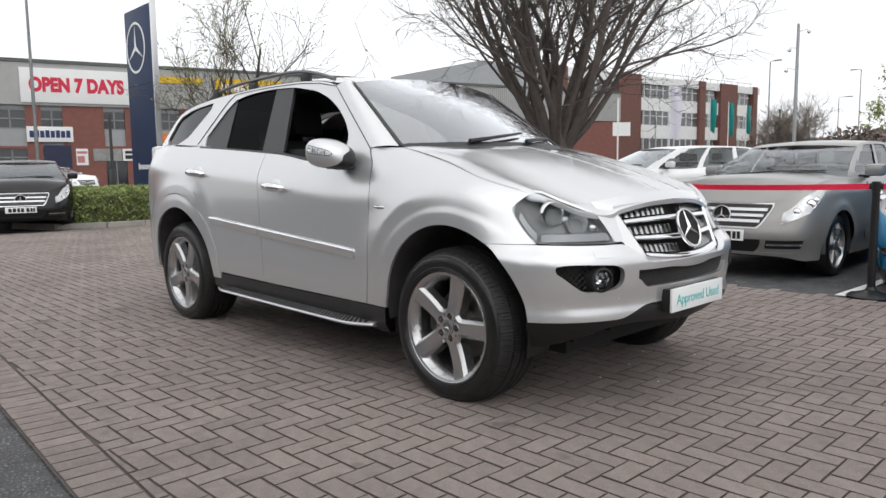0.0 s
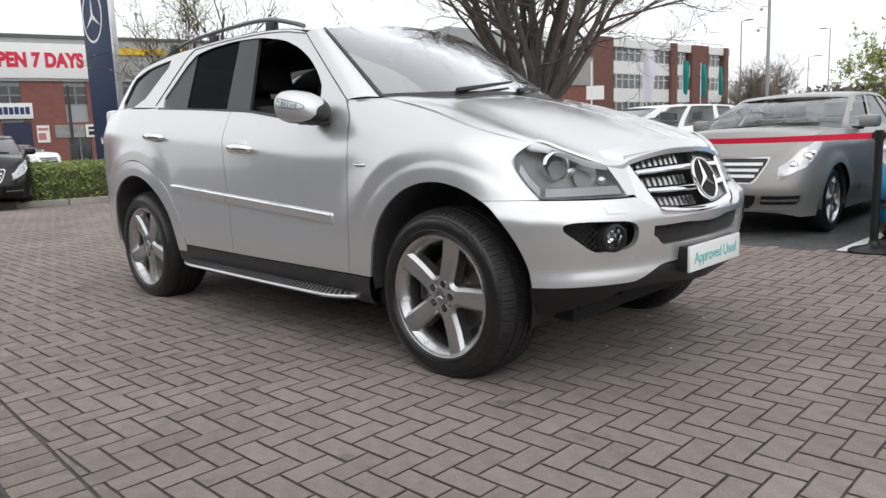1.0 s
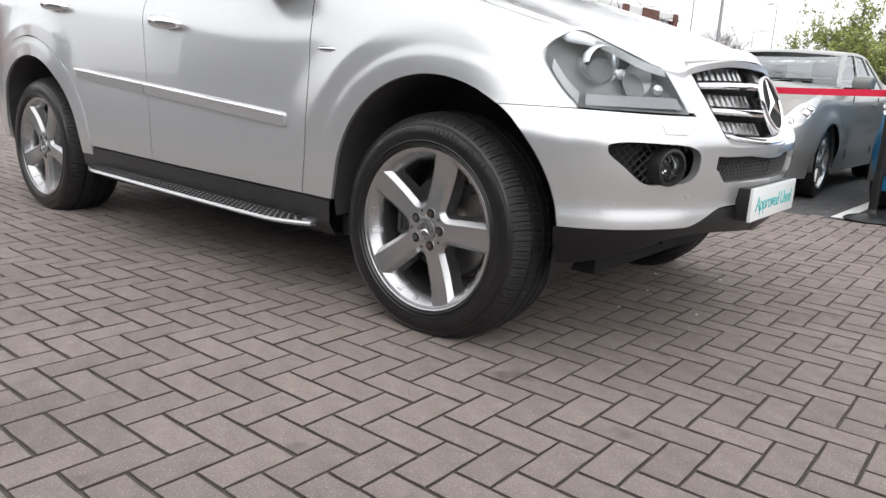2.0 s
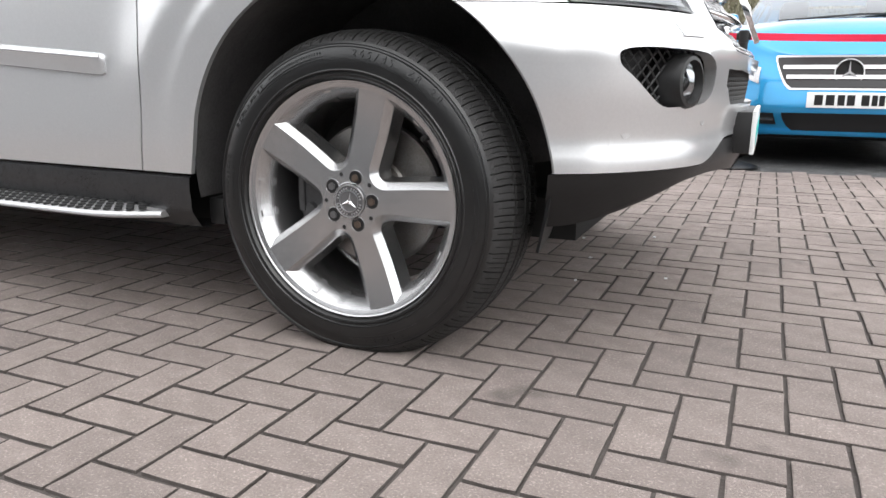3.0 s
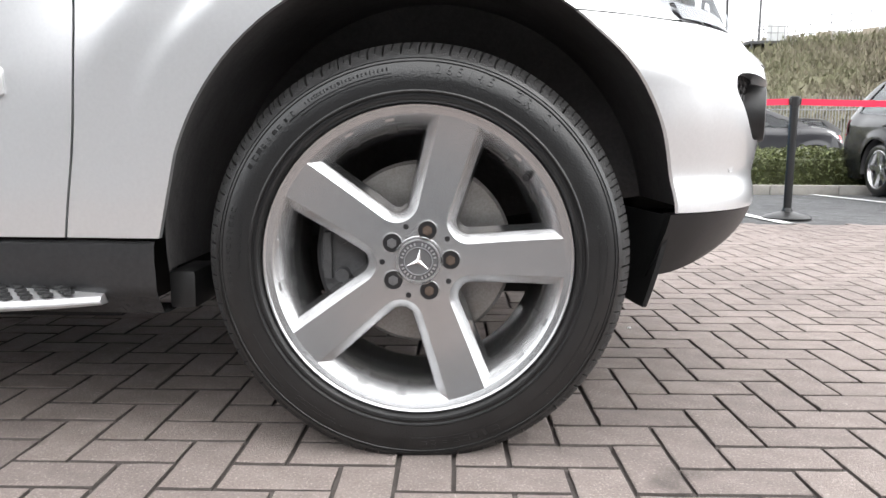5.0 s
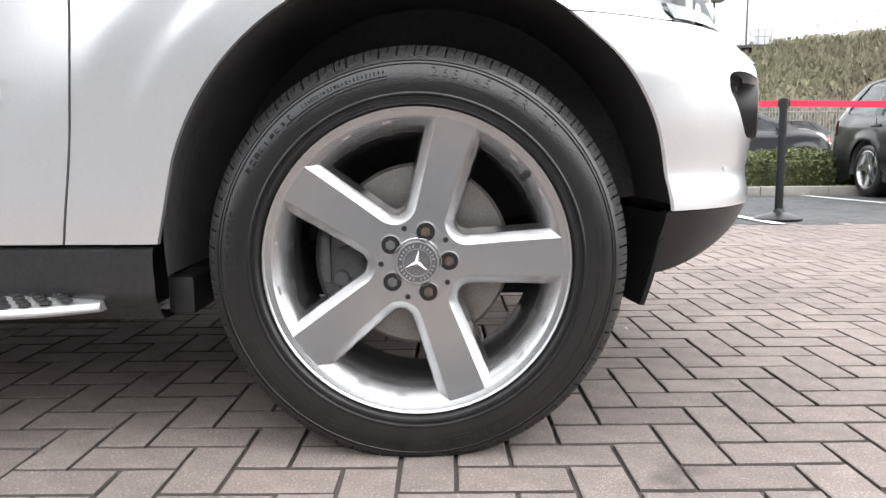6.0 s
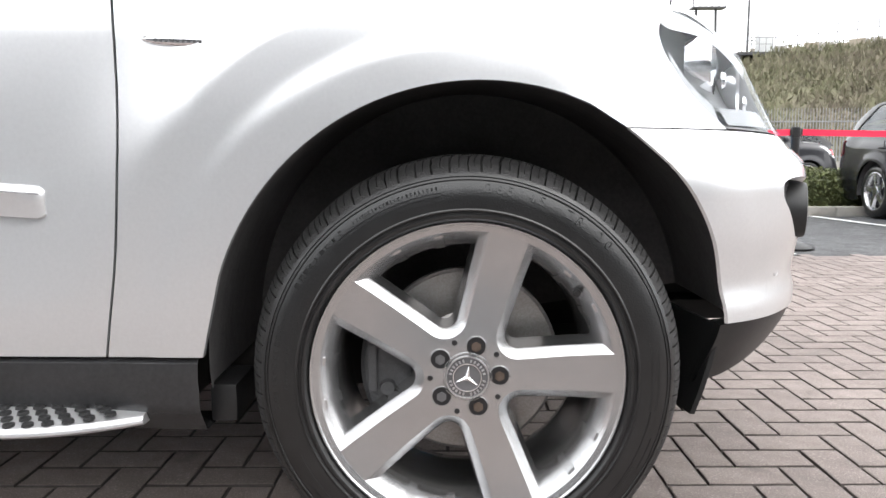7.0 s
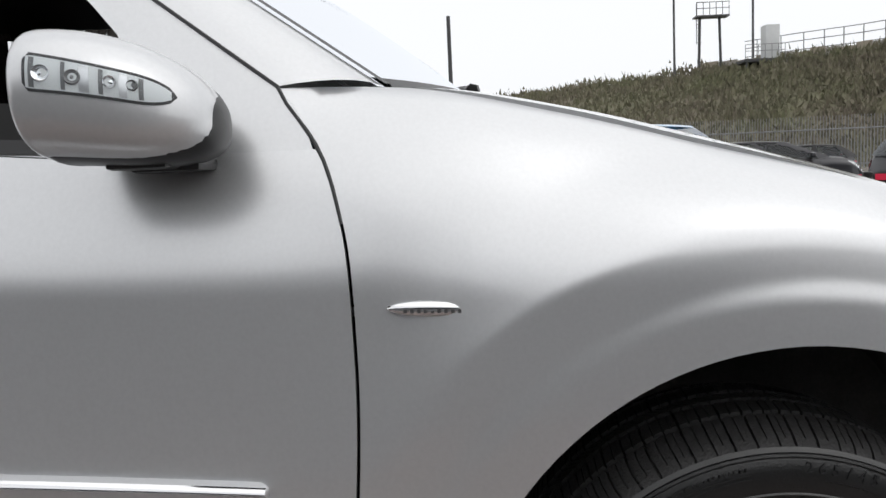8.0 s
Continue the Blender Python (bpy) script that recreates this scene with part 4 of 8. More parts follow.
# ---- flank details ----
TRIM_LO, TRIM_HI = curve_of([(-2.40, 0.764), (-0.70, 0.642)]), curve_of([(-2.40, 0.822), (-0.70, 0.702)])
for x0, x1 in ((-2.385, -1.735), (-1.728, -0.718)):
    cols = steps(x0, x1, 0.04)
    cols = cols[:1] + [x0 + 0.004, x0 + 0.012] + cols[1:-1] + [x1 - 0.012, x1 - 0.004] + cols[-1:]
    vs = []
    for i, s in enumerate(cols):
        lo, hi = TRIM_LO(s), TRIM_HI(s)
        near_end = min(s - x0 if x0 < -2 else 1.0, x1 - s if x1 > -1 else 1.0)
        end = 0.35 + 0.65 * math.sqrt(min(near_end / 0.014, 1.0))
        mid = (lo + hi) / 2
        for k, o in ((0, -0.004), (0.06, 0.010), (0.55, 0.015), (0.8, 0.019), (0.93, 0.016), (1, -0.004)):
            z = lo + (hi - lo) * k
            vs.append(shell(s, mid + (z - mid) * (0.5 + 0.5 * end), o * end))
    fs = grid_faces(len(cols), 6)
    flange(vs, fs, lambda v: (v.x, v.y + 1, v.z), 0.015)
    for sy in (1, -1):
        link_mesh("rub_strip", *((vs, fs) if sy > 0 else mirrored(vs, fs)), SILVER, SUV, "silver door rub strip", smooth=35)
    vs = []
    for s in cols:
        hi = TRIM_HI(s)
        vs += [shell(s, hi - 0.015, 0.0185), shell(s, hi - 0.0115, 0.0225), shell(s, hi - 0.007, 0.0215), shell(s, hi - 0.003, 0.015)]
    link_mesh("chrome_line", vs, grid_faces(len(cols), 4), CHROME, SUV, "thin chrome line", smooth=60)


def door_handle(x, z):
    p = shell(x, z)
    dish = bmesh.new()
    bmesh.ops.create_uvsphere(dish, u_segments=24, v_segments=12, radius=1, matrix=Matrix.Translation(p + Vector((-0.01, 0.013, 0.004))) @ Matrix.Diagonal((0.075, 0.022, 0.042, 1)))
    h = part("handle_dish", dish, SILVER, SUV, "dished handle recess")
    pts = [p + Vector((dx, dy, dz)) for dx, dy, dz in ((-0.10, 0.004, 0.002), (-0.095, -0.022, 0.001), (-0.06, -0.036, 0.0), (0.0, -0.04, -0.004), (0.06, -0.035, -0.009), (0.092, -0.02, -0.012), (0.098, 0.004, -0.013))]
    v, f = tube(pts, [0.016, 0.022, 0.027, 0.029, 0.027, 0.022, 0.016], 12)
    link_mesh("door_handle", v, f, CHROME, SUV, "chrome door handle")


door_handle(-1.535, 1.043)
door_handle(-2.60, 1.135)
# wing badge
bd = bmesh.new()
p = shell(-0.476, 0.941)
bmesh.ops.create_uvsphere(bd, u_segments=20, v_segments=10, radius=1, matrix=Matrix.Translation(p + Vector((0, 0.002, 0))) @ Matrix.Rotation(radians(2.5), 4, "Y") @ Matrix.Diagonal((0.062, 0.008, 0.0115, 1)))
part("wing_badge", bd, CHROME, SUV, "small chrome name strip")
for i in range(9):
    q = p + Vector((-0.036 + 0.0092 * i, -0.0055, -0.0004 - 0.00035 * i))
    part("badge_bar", box(bmesh.new(), q.x - 0.0024, q.x + 0.0024, q.y - 0.0003, q.y + 0.004, q.z - 0.0026, q.z + 0.0026), IRON, SUV)
# sills and running board
sv = []
for s in steps(-2.42, -0.476, 0.06):
    for z, o in ((0.398, -0.03), (0.394, -0.012), (0.388, -0.006), (0.355, -0.004), (0.330, -0.008), (0.315, -0.007), (0.300, -0.010), (0.290, -0.016), (0.255, -0.04), (0.252, -0.15)):
        p = shell(s, 0.42, o)
        sv.append(Vector((p.x, p.y, z + SILL(s) - 0.398)))
sf = grid_faces(len(steps(-2.42, -0.476, 0.06)), 10)
for sy in (1, -1):
    v, f = (sv, [q[::-1] for q in sf]) if sy > 0 else mirrored(sv, [q[::-1] for q in sf])
    link_mesh("sill_cladding", v, f, CLAD, SUV, "dark plastic sill cladding", smooth=40)
    bm = bmesh.new()
    xs = steps(-2.36, -0.575, 0.03)
    prof = []
    for x in xs:
        t = min((x + 2.36), (-0.575 - x))
        w = 0.118 * min(1.0, (max(t, 0.0) / 0.22) ** 0.55 * 0.75 + 0.25)
        out = -0.062 + 0.070 * (1 - min(1, t / 0.22)) ** 2
        lift = SILL(x) - 0.398
        prof.append([Vector((x, yy - CY, zz + lift)) for yy, zz in ((out + 0.006, 0.278), (out, 0.283), (out, 0.289), (out + 0.004, 0.294), (out + 0.010, 0.296), (out + w + 0.02, 0.296 + 0.14 * w), (out + w + 0.02, 0.278))])
    bvs = [[bm.verts.new(Vector((v.x, v.y * sy, v.z))) for v in row] for row in prof]
    for a, b in zip(bvs, bvs[1:]):
        for k in range(7):
            bm.faces.new((a[k], b[k], b[(k + 1) % 7], a[(k + 1) % 7]))
    bm.faces.new(bvs[0])
    bm.faces.new(bvs[-1][::-1])
    bmesh.ops.recalc_face_normals(bm, faces=bm.faces[:])
    board = part("running_board", bm, SILVER_TRIM, SUV, "silver running board with black rubber studs")
    st = bmesh.new()
    for i in range(56):
        for k in range(4):
            x = -2.30 + 0.031 * i + (0.0155 if k % 2 else 0)
            t = min(x + 2.36, -0.575 - x)
            if t < 0.05:
                continue
            yy = -0.044 + 0.022 * k + 0.070 * (1 - min(1, t / 0.22)) ** 2 - CY
            zz = 0.2945 + 0.14 * (yy + CY + 0.052) + SILL(x) - 0.398
            rod(st, (x, yy * sy, zz), (x, yy * sy, zz + 0.0055), 0.0105, 0.0095, n=8)
    tagged(part("rubber_studs", st, BLACK, board, "black rubber studs", smooth=30), kind="stuff")

# ---- undersides, wheel houses, cabin floor ----
# the last two boxes are added to block light and deepen the shadow beneath
for nm, row in (("underbody", (-3.5, 0.45, -0.55, 0.55, 0.235, 0.34)), ("rear_bulkhead", (-3.62, -3.45, -0.78, 0.78, 0.36, 1.2)), ("floor_pan", (-2.4, -0.58, -0.84, 0.84, 0.238, 0.5)), ("engine_tray", (-0.52, 0.5, -0.42, 0.42, 0.345, 0.86)), ("cross_member", (0.45, 0.64, -0.42, 0.42, 0.42, 0.72)), ("undertray", (-0.44, 0.47, -0.52, 0.52, 0.290, 0.335)), ("front_undertray", (0.475, 0.64, -0.46, 0.46, 0.365, 0.41))):
    part(nm, boxes(row), VOID, SUV)
for cx in (0.0, -WB):
    for sy in (1, -1):
        vs = []
        for i in range(49):
            first = 9 if cx == 0 else -4
            th = radians(first + (184 - first) * i / 48)
            c, q = math.cos(th), math.sin(th)
            e = shell(ARCH_X + cx + ARCH_R * c, ARCH_Z + ARCH_H * q, -0.012)
            for grow, y in ((1.004, None), (1.012, 0.035), (1.03, 0.07), (1.035, 0.25), (1.04, 0.47)):
                yy = e.y if y is None else max(y - CY, e.y + 0.02)
                vs.append(Vector((ARCH_X + cx + ARCH_R * c * grow, yy * sy, ARCH_Z + ARCH_H * q * grow)))
            vs.append(Vector((ARCH_X + cx, (0.49 - CY) * sy, ARCH_Z)))
        link_mesh("arch_liner", vs, grid_faces(49, 6), LINER, SUV, "black wheel arch liner")
# splash flap below the front of the arch, and the flap at the sill's end
for sy in (1, -1):
    fl = bmesh.new()
    grid = []
    for i in range(9):
        t = i / 8
        z = 0.44 - 0.178 * t
        x = 0.470 - 0.024 * t - 0.012 * t * t
        y0, y1 = 0.085 + 0.02 * t * t, 0.34 - 0.03 * t
        grid.append([fl.verts.new((x - dx, y - CY, z)) for y, dx in ((y0, 0.0), (y1, 0.03), (y1, 0.038), (y0 + 0.004, 0.008))])
    for p_, q_ in zip(grid, grid[1:]):
        for k in range(4):
            fl.faces.new((p_[k], q_[k], q_[(k + 1) % 4], p_[(k + 1) % 4]))
    fl.faces.new(grid[0])
    fl.faces.new(grid[-1][::-1])
    bmesh.ops.recalc_face_normals(fl, faces=fl.faces[:])
    cl = boxes((-0.480, -0.428, 0.085 - CY, 0.22 - CY, 0.256, 0.33), bevel=0.010)
    for bm, nm, lab in ((fl, "splash_guard", "black splash guard"), (cl, "sill_end", "")):
        if sy < 0:
            bmesh.ops.transform(bm, matrix=Matrix.Diagonal((1, -1, 1, 1)), verts=bm.verts[:])
            bmesh.ops.reverse_faces(bm, faces=bm.faces[:])
        part(nm, bm, BLACK, SUV, lab)
# cabin
part("cabin_floor", boxes((-3.5, -0.5, -0.8, 0.8, 0.45, 0.6)), TRIMCLOTH, SUV)
part("dashboard", boxes((-0.95, -0.45, -0.72, 0.72, 0.9, 1.215), (-1.25, -0.95, 0.15, 0.55, 1.0, 1.19), bevel=0.05), TRIMCLOTH, SUV, "black dashboard")
part("headlining", boxes((-3.3, -1.3, -0.6, 0.6, 1.66, 1.675)), TRIMCLOTH, SUV)


def seat(x, y, back_h):
    bm = boxes((x - 0.25, x + 0.28, y - 0.25, y + 0.25, 0.6, 0.85), bevel=0.06)
    box(bm, -0.08, 0.08, -0.25, 0.25, 0, back_h, m=Matrix.Translation((x - 0.27, y, 0.75)) @ Matrix.Rotation(radians(-18), 4, "Y"), bevel=0.06)
    box(bm, -0.05, 0.05, -0.13, 0.13, back_h + 0.03, back_h + 0.22, m=Matrix.Translation((x - 0.27, y, 0.75)) @ Matrix.Rotation(radians(-14), 4, "Y"), bevel=0.045)
    part("seat", bm, TRIMCLOTH, SUV, "black seat with headrest")


for x, y in ((-1.55, -0.38), (-1.55, 0.38), (-2.4, -0.42), (-2.4, 0.0), (-2.4, 0.42)):
    seat(x, y, 0.62 if x > -2 else 0.55)
sw, sfc = lathe([(0.19 + 0.016 * math.cos(a), 0.016 * math.sin(a)) for a in [2 * math.pi * k / 8 for k in range(9)]], 28, "Z")
mm = Matrix.Translation((-1.12, -0.38, 1.12)) @ Matrix.Rotation(radians(-65), 4, "Y")
link_mesh("steering_wheel", [mm @ Vector(v) for v in sw], sfc, TRIMCLOTH, SUV, "black steering wheel")

# ---- door mirror ----
def mirror_skin(d, grow=1.0):
    """The mirror shell in the direction d from its middle."""
    x, y, z = d
    q = 2.5
    rr = (abs(y) ** q + abs(z) ** q) ** (1 / q)
    r2 = math.hypot(y, z)
    k = r2 / rr if rr > 1e-6 else 1.0
    if x > 0 and r2 > 1e-6:
        k *= min((1 - min(x, 1) ** 2.5) ** (1 / 2.5) / r2, 1.6)
    elif r2 > 1e-6:
        k *= min((1 - min(-x, 1) ** 5) ** (1 / 5) / r2, 3.0)
    fx = x * (0.178 if x > 0 else 0.026)
    return Vector((-0.918 + fx * grow, -0.045 - CY + y * k * 0.112 * grow + 0.035 * max(x, 0) ** 2, 1.240 + z * k * 0.081 * grow - 0.034 * max(x, 0) ** 1.5))


def mirror_face(x, z, grow):
    """The outer face of the mirror shell at the given place along and up."""
    dx = (x + 0.918) / (0.178 if x > -0.918 else 0.026) / grow
    dx = min(max(dx, -0.99), 0.99)
    top = math.sqrt(1 - dx * dx)
    lo, hi = -top, top
    for _ in range(30):
        mid = (lo + hi) / 2
        p = mirror_skin((dx, -math.sqrt(max(top * top - mid * mid, 0)), mid), grow)
        lo, hi = (mid, hi) if p.z < z else (lo, mid)
    return p


for sy in (1, -1):
    bm = bmesh.new()
    bmesh.ops.create_uvsphere(bm, u_segments=48, v_segments=32, radius=1, matrix=Matrix.Rotation(radians(90), 4, "Y"))
    for v in bm.verts:
        v.co = mirror_skin(v.co)
        v.co.y *= sy
    bmesh.ops.recalc_face_normals(bm, faces=bm.faces[:])
    mir = part("door_mirror", bm, SILVER, SUV, "silver door mirror with clear indicator strip", smooth=60)

    base = bmesh.new()
    bmesh.ops.create_uvsphere(base, u_segments=32, v_segments=24, radius=1, matrix=Matrix.Rotation(radians(90), 4, "Y"))
    for v in base.verts:
        v.co = mirror_skin(v.co, 0.985) + Vector((0.006, 0.012, -0.006))
        v.co.y *= sy
    bmesh.ops.recalc_face_normals(base, faces=base.faces[:])
    part("mirror_foot", base, SEAL, mir, "black inner edge of the mirror", smooth=60)

    def strip(name, t0, t1, fill, grow, material, label=""):
        vs = []
        for i in range(25):
            t = t0 + (t1 - t0) * i / 24
            x = -0.916 + 0.149 * t
            mid = 1.259 - 0.022 * t - 0.008 * t * t
            half = (0.0225 - 0.006 * t) * (1 - max(0.0, (t - 0.72) / 0.28) ** 2.4) ** 0.5 * (1 - max(0.0, (0.05 - t) / 0.05) ** 3 * 0.4)
            half = max(half - fill, 0.0006)
            for j in range(7):
                p = mirror_face(x, mid + half * (j / 3 - 1), grow)
                vs.append(Vector((p.x, p.y * sy, p.z)))
        ob = link_mesh(name, vs, grid_faces(25, 7), material, mir, label, smooth=60)
        return face_out(ob, (0.3, -sy, 0.2))

    strip("indicator_frame", 0.0, 1.0, 0.0, 1.006, IRON, "thin grey frame")
    strip("indicator_bowl", 0.025, 0.97, 0.0035, 1.010, PLATE)
    for t0, t1, m_ in ((0.05, 0.09, LAMPBOWL), (0.28, 0.31, LAMPBOWL), (0.40, 0.47, SATIN), (0.53, 0.56, LAMPBOWL), (0.66, 0.71, SATIN), (0.78, 0.81, LAMPBOWL)):
        strip("reflector", t0, t1, 0.005, 1.013, m_)
    for k, t in enumerate((0.14, 0.36, 0.60, 0.74)):
        p = mirror_face(-0.916 + 0.149 * t, 1.259 - 0.024 * t, 1.013)
        disc_at(Vector((p.x, p.y * sy, p.z)), (0.3, -sy, 0.15), [(0.0105 - 0.0012 * k, -0.001), (0.009 - 0.001 * k, 0.002), (0.004, -0.001), (0.0005, 0.0)], CHROME if k % 2 == 0 else LAMPBOWL, mir, "indicator_lamp", seg=14)
    strip("indicator_lens", 0.012, 0.985, 0.0015, 1.024, LENS).visible_shadow = False
    arm = bmesh.new()
    box(arm, -0.87, -0.775, -0.01 - CY, 0.12 - CY, 1.142, 1.160, bevel=0.008)
    box(arm, -0.88, -0.800, -0.06 - CY, 0.02 - CY, 1.146, 1.164, bevel=0.008)
    if sy < 0:
        bmesh.ops.transform(arm, matrix=Matrix.Diagonal((1, -1, 1, 1)), verts=arm.verts[:])
        bmesh.ops.reverse_faces(arm, faces=arm.faces[:])
    part("mirror_arm", arm, BLACK, mir, "black mirror arm")
    mg = boxes((-0.9465, -0.9425, -0.125 - CY, 0.035 - CY, 1.194, 1.298), bevel=0.001)
    if sy < 0:
        bmesh.ops.transform(mg, matrix=Matrix.Diagonal((1, -1, 1, 1)), verts=mg.verts[:])
        bmesh.ops.reverse_faces(mg, faces=mg.faces[:])
    part("mirror_glass", mg, CHROME, mir, "mirror glass")

# ---- plate, wiper ----
pb = boxes((0.838, 0.850, -0.262, 0.262, 0.448, 0.562), bevel=0.003)
plate = part("show_plate", pb, PLATE, SUV, "white plate with teal wording")
part("plate_carrier", boxes((0.77, 0.8375, -0.262, 0.262, 0.45, 0.56), bevel=0.004), BLACK, plate)
tagged(writing("Approved Used", 0.071, Matrix.Translation((0.8505, 0, 0.503)) @ Euler((radians(90), 0, radians(90))).to_matrix().to_4x4(), TEAL, plate, depth=0.0006, spread=0.96), kind="stuff")
for y0, y1, sy in ((-0.34, 0.16, 1), (0.12, 0.62, 1)):
    pts = []
    for i in range(9):
        t = i / 8
        y = y0 + (y1 - y0) * t
        w = 1 - abs(y) / 0.685
        p = ws_pt(0.025 + 0.10 * t, max(w, 0.02))
        pts.append(Vector((p.x + 0.016, y, p.z + 0.016)))
    v, f = tube(pts, [0.014, 0.013, 0.012, 0.01, 0.01, 0.009, 0.008, 0.008, 0.006], 6)
    link_mesh("wiper", v, f, BLACK, SUV, "black wiper")

# ---- wheels ----
R_BARREL = curve_of([(0.0045, 0.2615), (0.007, 0.2590), (0.012, 0.2550), (0.020, 0.2490), (0.030, 0.2425), (0.040, 0.2375), (0.050, 0.2345), (0.066, 0.2325), (0.10, 0.230)])
FACE_Y = curve_of([(0.0, 0.0178), (0.07, 0.0178), (0.10, 0.0190), (0.14, 0.0192), (0.18, 0.0172), (0.215, 0.0130), (0.24, 0.0088), (0.2615, 0.0045), (0.28, 0.001)])
SPOKE_D, SPOKE_GROW, FILLET, CHAMFER = 0.0445, 0.042, 0.024, 0.0165


def window_edge(off, reach):
    """The edge of one opening between two spokes, as (x, z, foot) from the rim round the hub side and back; off lies on the spoke's side."""
    half = radians(36)
    # the straight edges open slightly less than the spoke axes
    lean = half - math.atan(SPOKE_GROW)
    d0 = SPOKE_D - SPOKE_GROW * 0.10
    cu = (d0 * math.cos(math.atan(SPOKE_GROW)) + FILLET) / math.sin(lean)
    rad = FILLET + off
    side = []
    tang = (cu - rad * math.sin(lean), rad * math.cos(lean))
    run = reach
    for _ in range(20):
        p = (tang[0] + run * math.cos(lean), tang[1] + run * math.sin(lean))
        run += reach - math.hypot(*p)
    for i in range(15):
        k = 1 - i / 14
        side.append((tang[0] + run * k * math.cos(lean), tang[1] + run * k * math.sin(lean)))
    top = math.pi / 2 + lean
    arc = [(cu + rad * math.cos(top + (math.pi - top) * i / 12), rad * math.sin(top + (math.pi - top) * i / 12)) for i in range(1, 13)]
    one = side + arc
    return one + [(u, -v) for u, v in one[-2::-1]]


def tyre_mesh():
    """The tyre with shoulder grooves, each block split by a fine sipe; the outer side looks towards -y."""
    w = 0.285
    side = [(0.2765, 0.012), (0.2785, 0.003), (0.281, -0.0045), (0.2845, -0.0095), (0.2885, -0.0105), (0.2905, -0.0080), (0.2925, -0.0080), (0.2945, -0.0112), (0.2965, -0.0118), (0.2985, -0.0100),
            (0.306, -0.0108), (0.316, -0.0112), (0.326, -0.0098), (0.334, -0.0072), (0.3395, -0.0045), (0.3405, -0.0058), (0.3415, -0.0036), (0.3445, -0.0022), (0.3453, -0.0034), (0.3462, -0.0008), (0.3515, 0.0035),
            (0.3555, 0.0080), (0.3590, 0.0130), (0.3620, 0.0185), (0.3655, 0.026), (0.3675, 0.033)]
    tread = [(0.3725, 0.046), (0.3755, 0.064), (0.3675, 0.065), (0.3675, 0.075), (0.3765, 0.076), (0.3790, 0.117), (0.3705, 0.118), (0.3705, 0.129), (0.3790, 0.130)]
    half = [(r_ + 0.145 * max(r_ - 0.283, 0.0), h_) for r_, h_ in side + tread]
    prof = half + [(r, w - h) for r, h in half[::-1]]
    p = len(prof)
    # three block lengths, mixed round the tyre
    rng = random.Random(3)
    cuts = [rng.choice((0.82, 1.0, 1.2)) for _ in range(84)]
    total = sum(cuts)
    turns, kinds, a = [], [], 0.0
    for c in cuts:
        span = c / total * 2 * math.pi
        for o, kind in ((0.0, 0), (0.018, 1), (0.105, 1), (0.123, 0), (0.52, 0), (0.535, 2), (0.585, 2), (0.60, 0)):
            turns.append(a + o * span)
            kinds.append(kind)
        a += span
    out = []
    for ang, kind in zip(turns, kinds):
        for r, h in prof:
            m = min(h, w - h)
            skew = 0.030 * smooth(0.02, 0.13, m) * (1 if h < w / 2 else -1)
            deep = 0.0
            if kind == 1 and r > 0.3615:
                deep = 0.0085 if r > 0.3730 else 0.0050
            elif kind == 2 and r > 0.3705:
                deep = 0.0035
            rr = r - deep
            push = 0.0035 if kind == 1 and 0.3615 < r < 0.380 and m < 0.03 else 0.0
            hh = h + (push if h < w / 2 else -push)
            out.append((rr * math.sin(ang + skew), hh, max(rr * math.cos(ang + skew), -0.3625)))
    nt_ = len(turns)
    fs = [(i * p + q, i * p + q + 1, ((i + 1) % nt_) * p + q + 1, ((i + 1) % nt_) * p + q) for i in range(nt_) for q in range(p - 1)]
    dusty = [1 if 20 <= min(q, p - 2 - q) else 0 for _ in range(nt_) for q in range(p - 1)]
    return out, fs, dusty, curve_of([(r_, h_) for r_, h_ in half if 0.298 <= r_ <= 0.385 and h_ < 0.03])


TYRE_V, TYRE_F, TYRE_M, SIDE_H = tyre_mesh()


def sidewall_text(hub, text, size, mid, r, pitch):
    """Raised characters standing round the sidewall."""
    for k, ch in enumerate(text):
        if ch == " ":
            continue
        a = radians(mid + (k - (len(text) - 1) / 2) * pitch)
        m = Matrix.Rotation(a, 4, "Y") @ Matrix.Translation((0, SIDE_H(r) - 0.0004, r)) @ Matrix.Rotation(radians(90) - math.atan((SIDE_H(r + 0.004) - SIDE_H(r - 0.004)) / 0.008), 4, "X")
        tagged(writing(ch, size, m, RELIEF, hub, name="raised_character", depth=0.0014), kind="stuff")


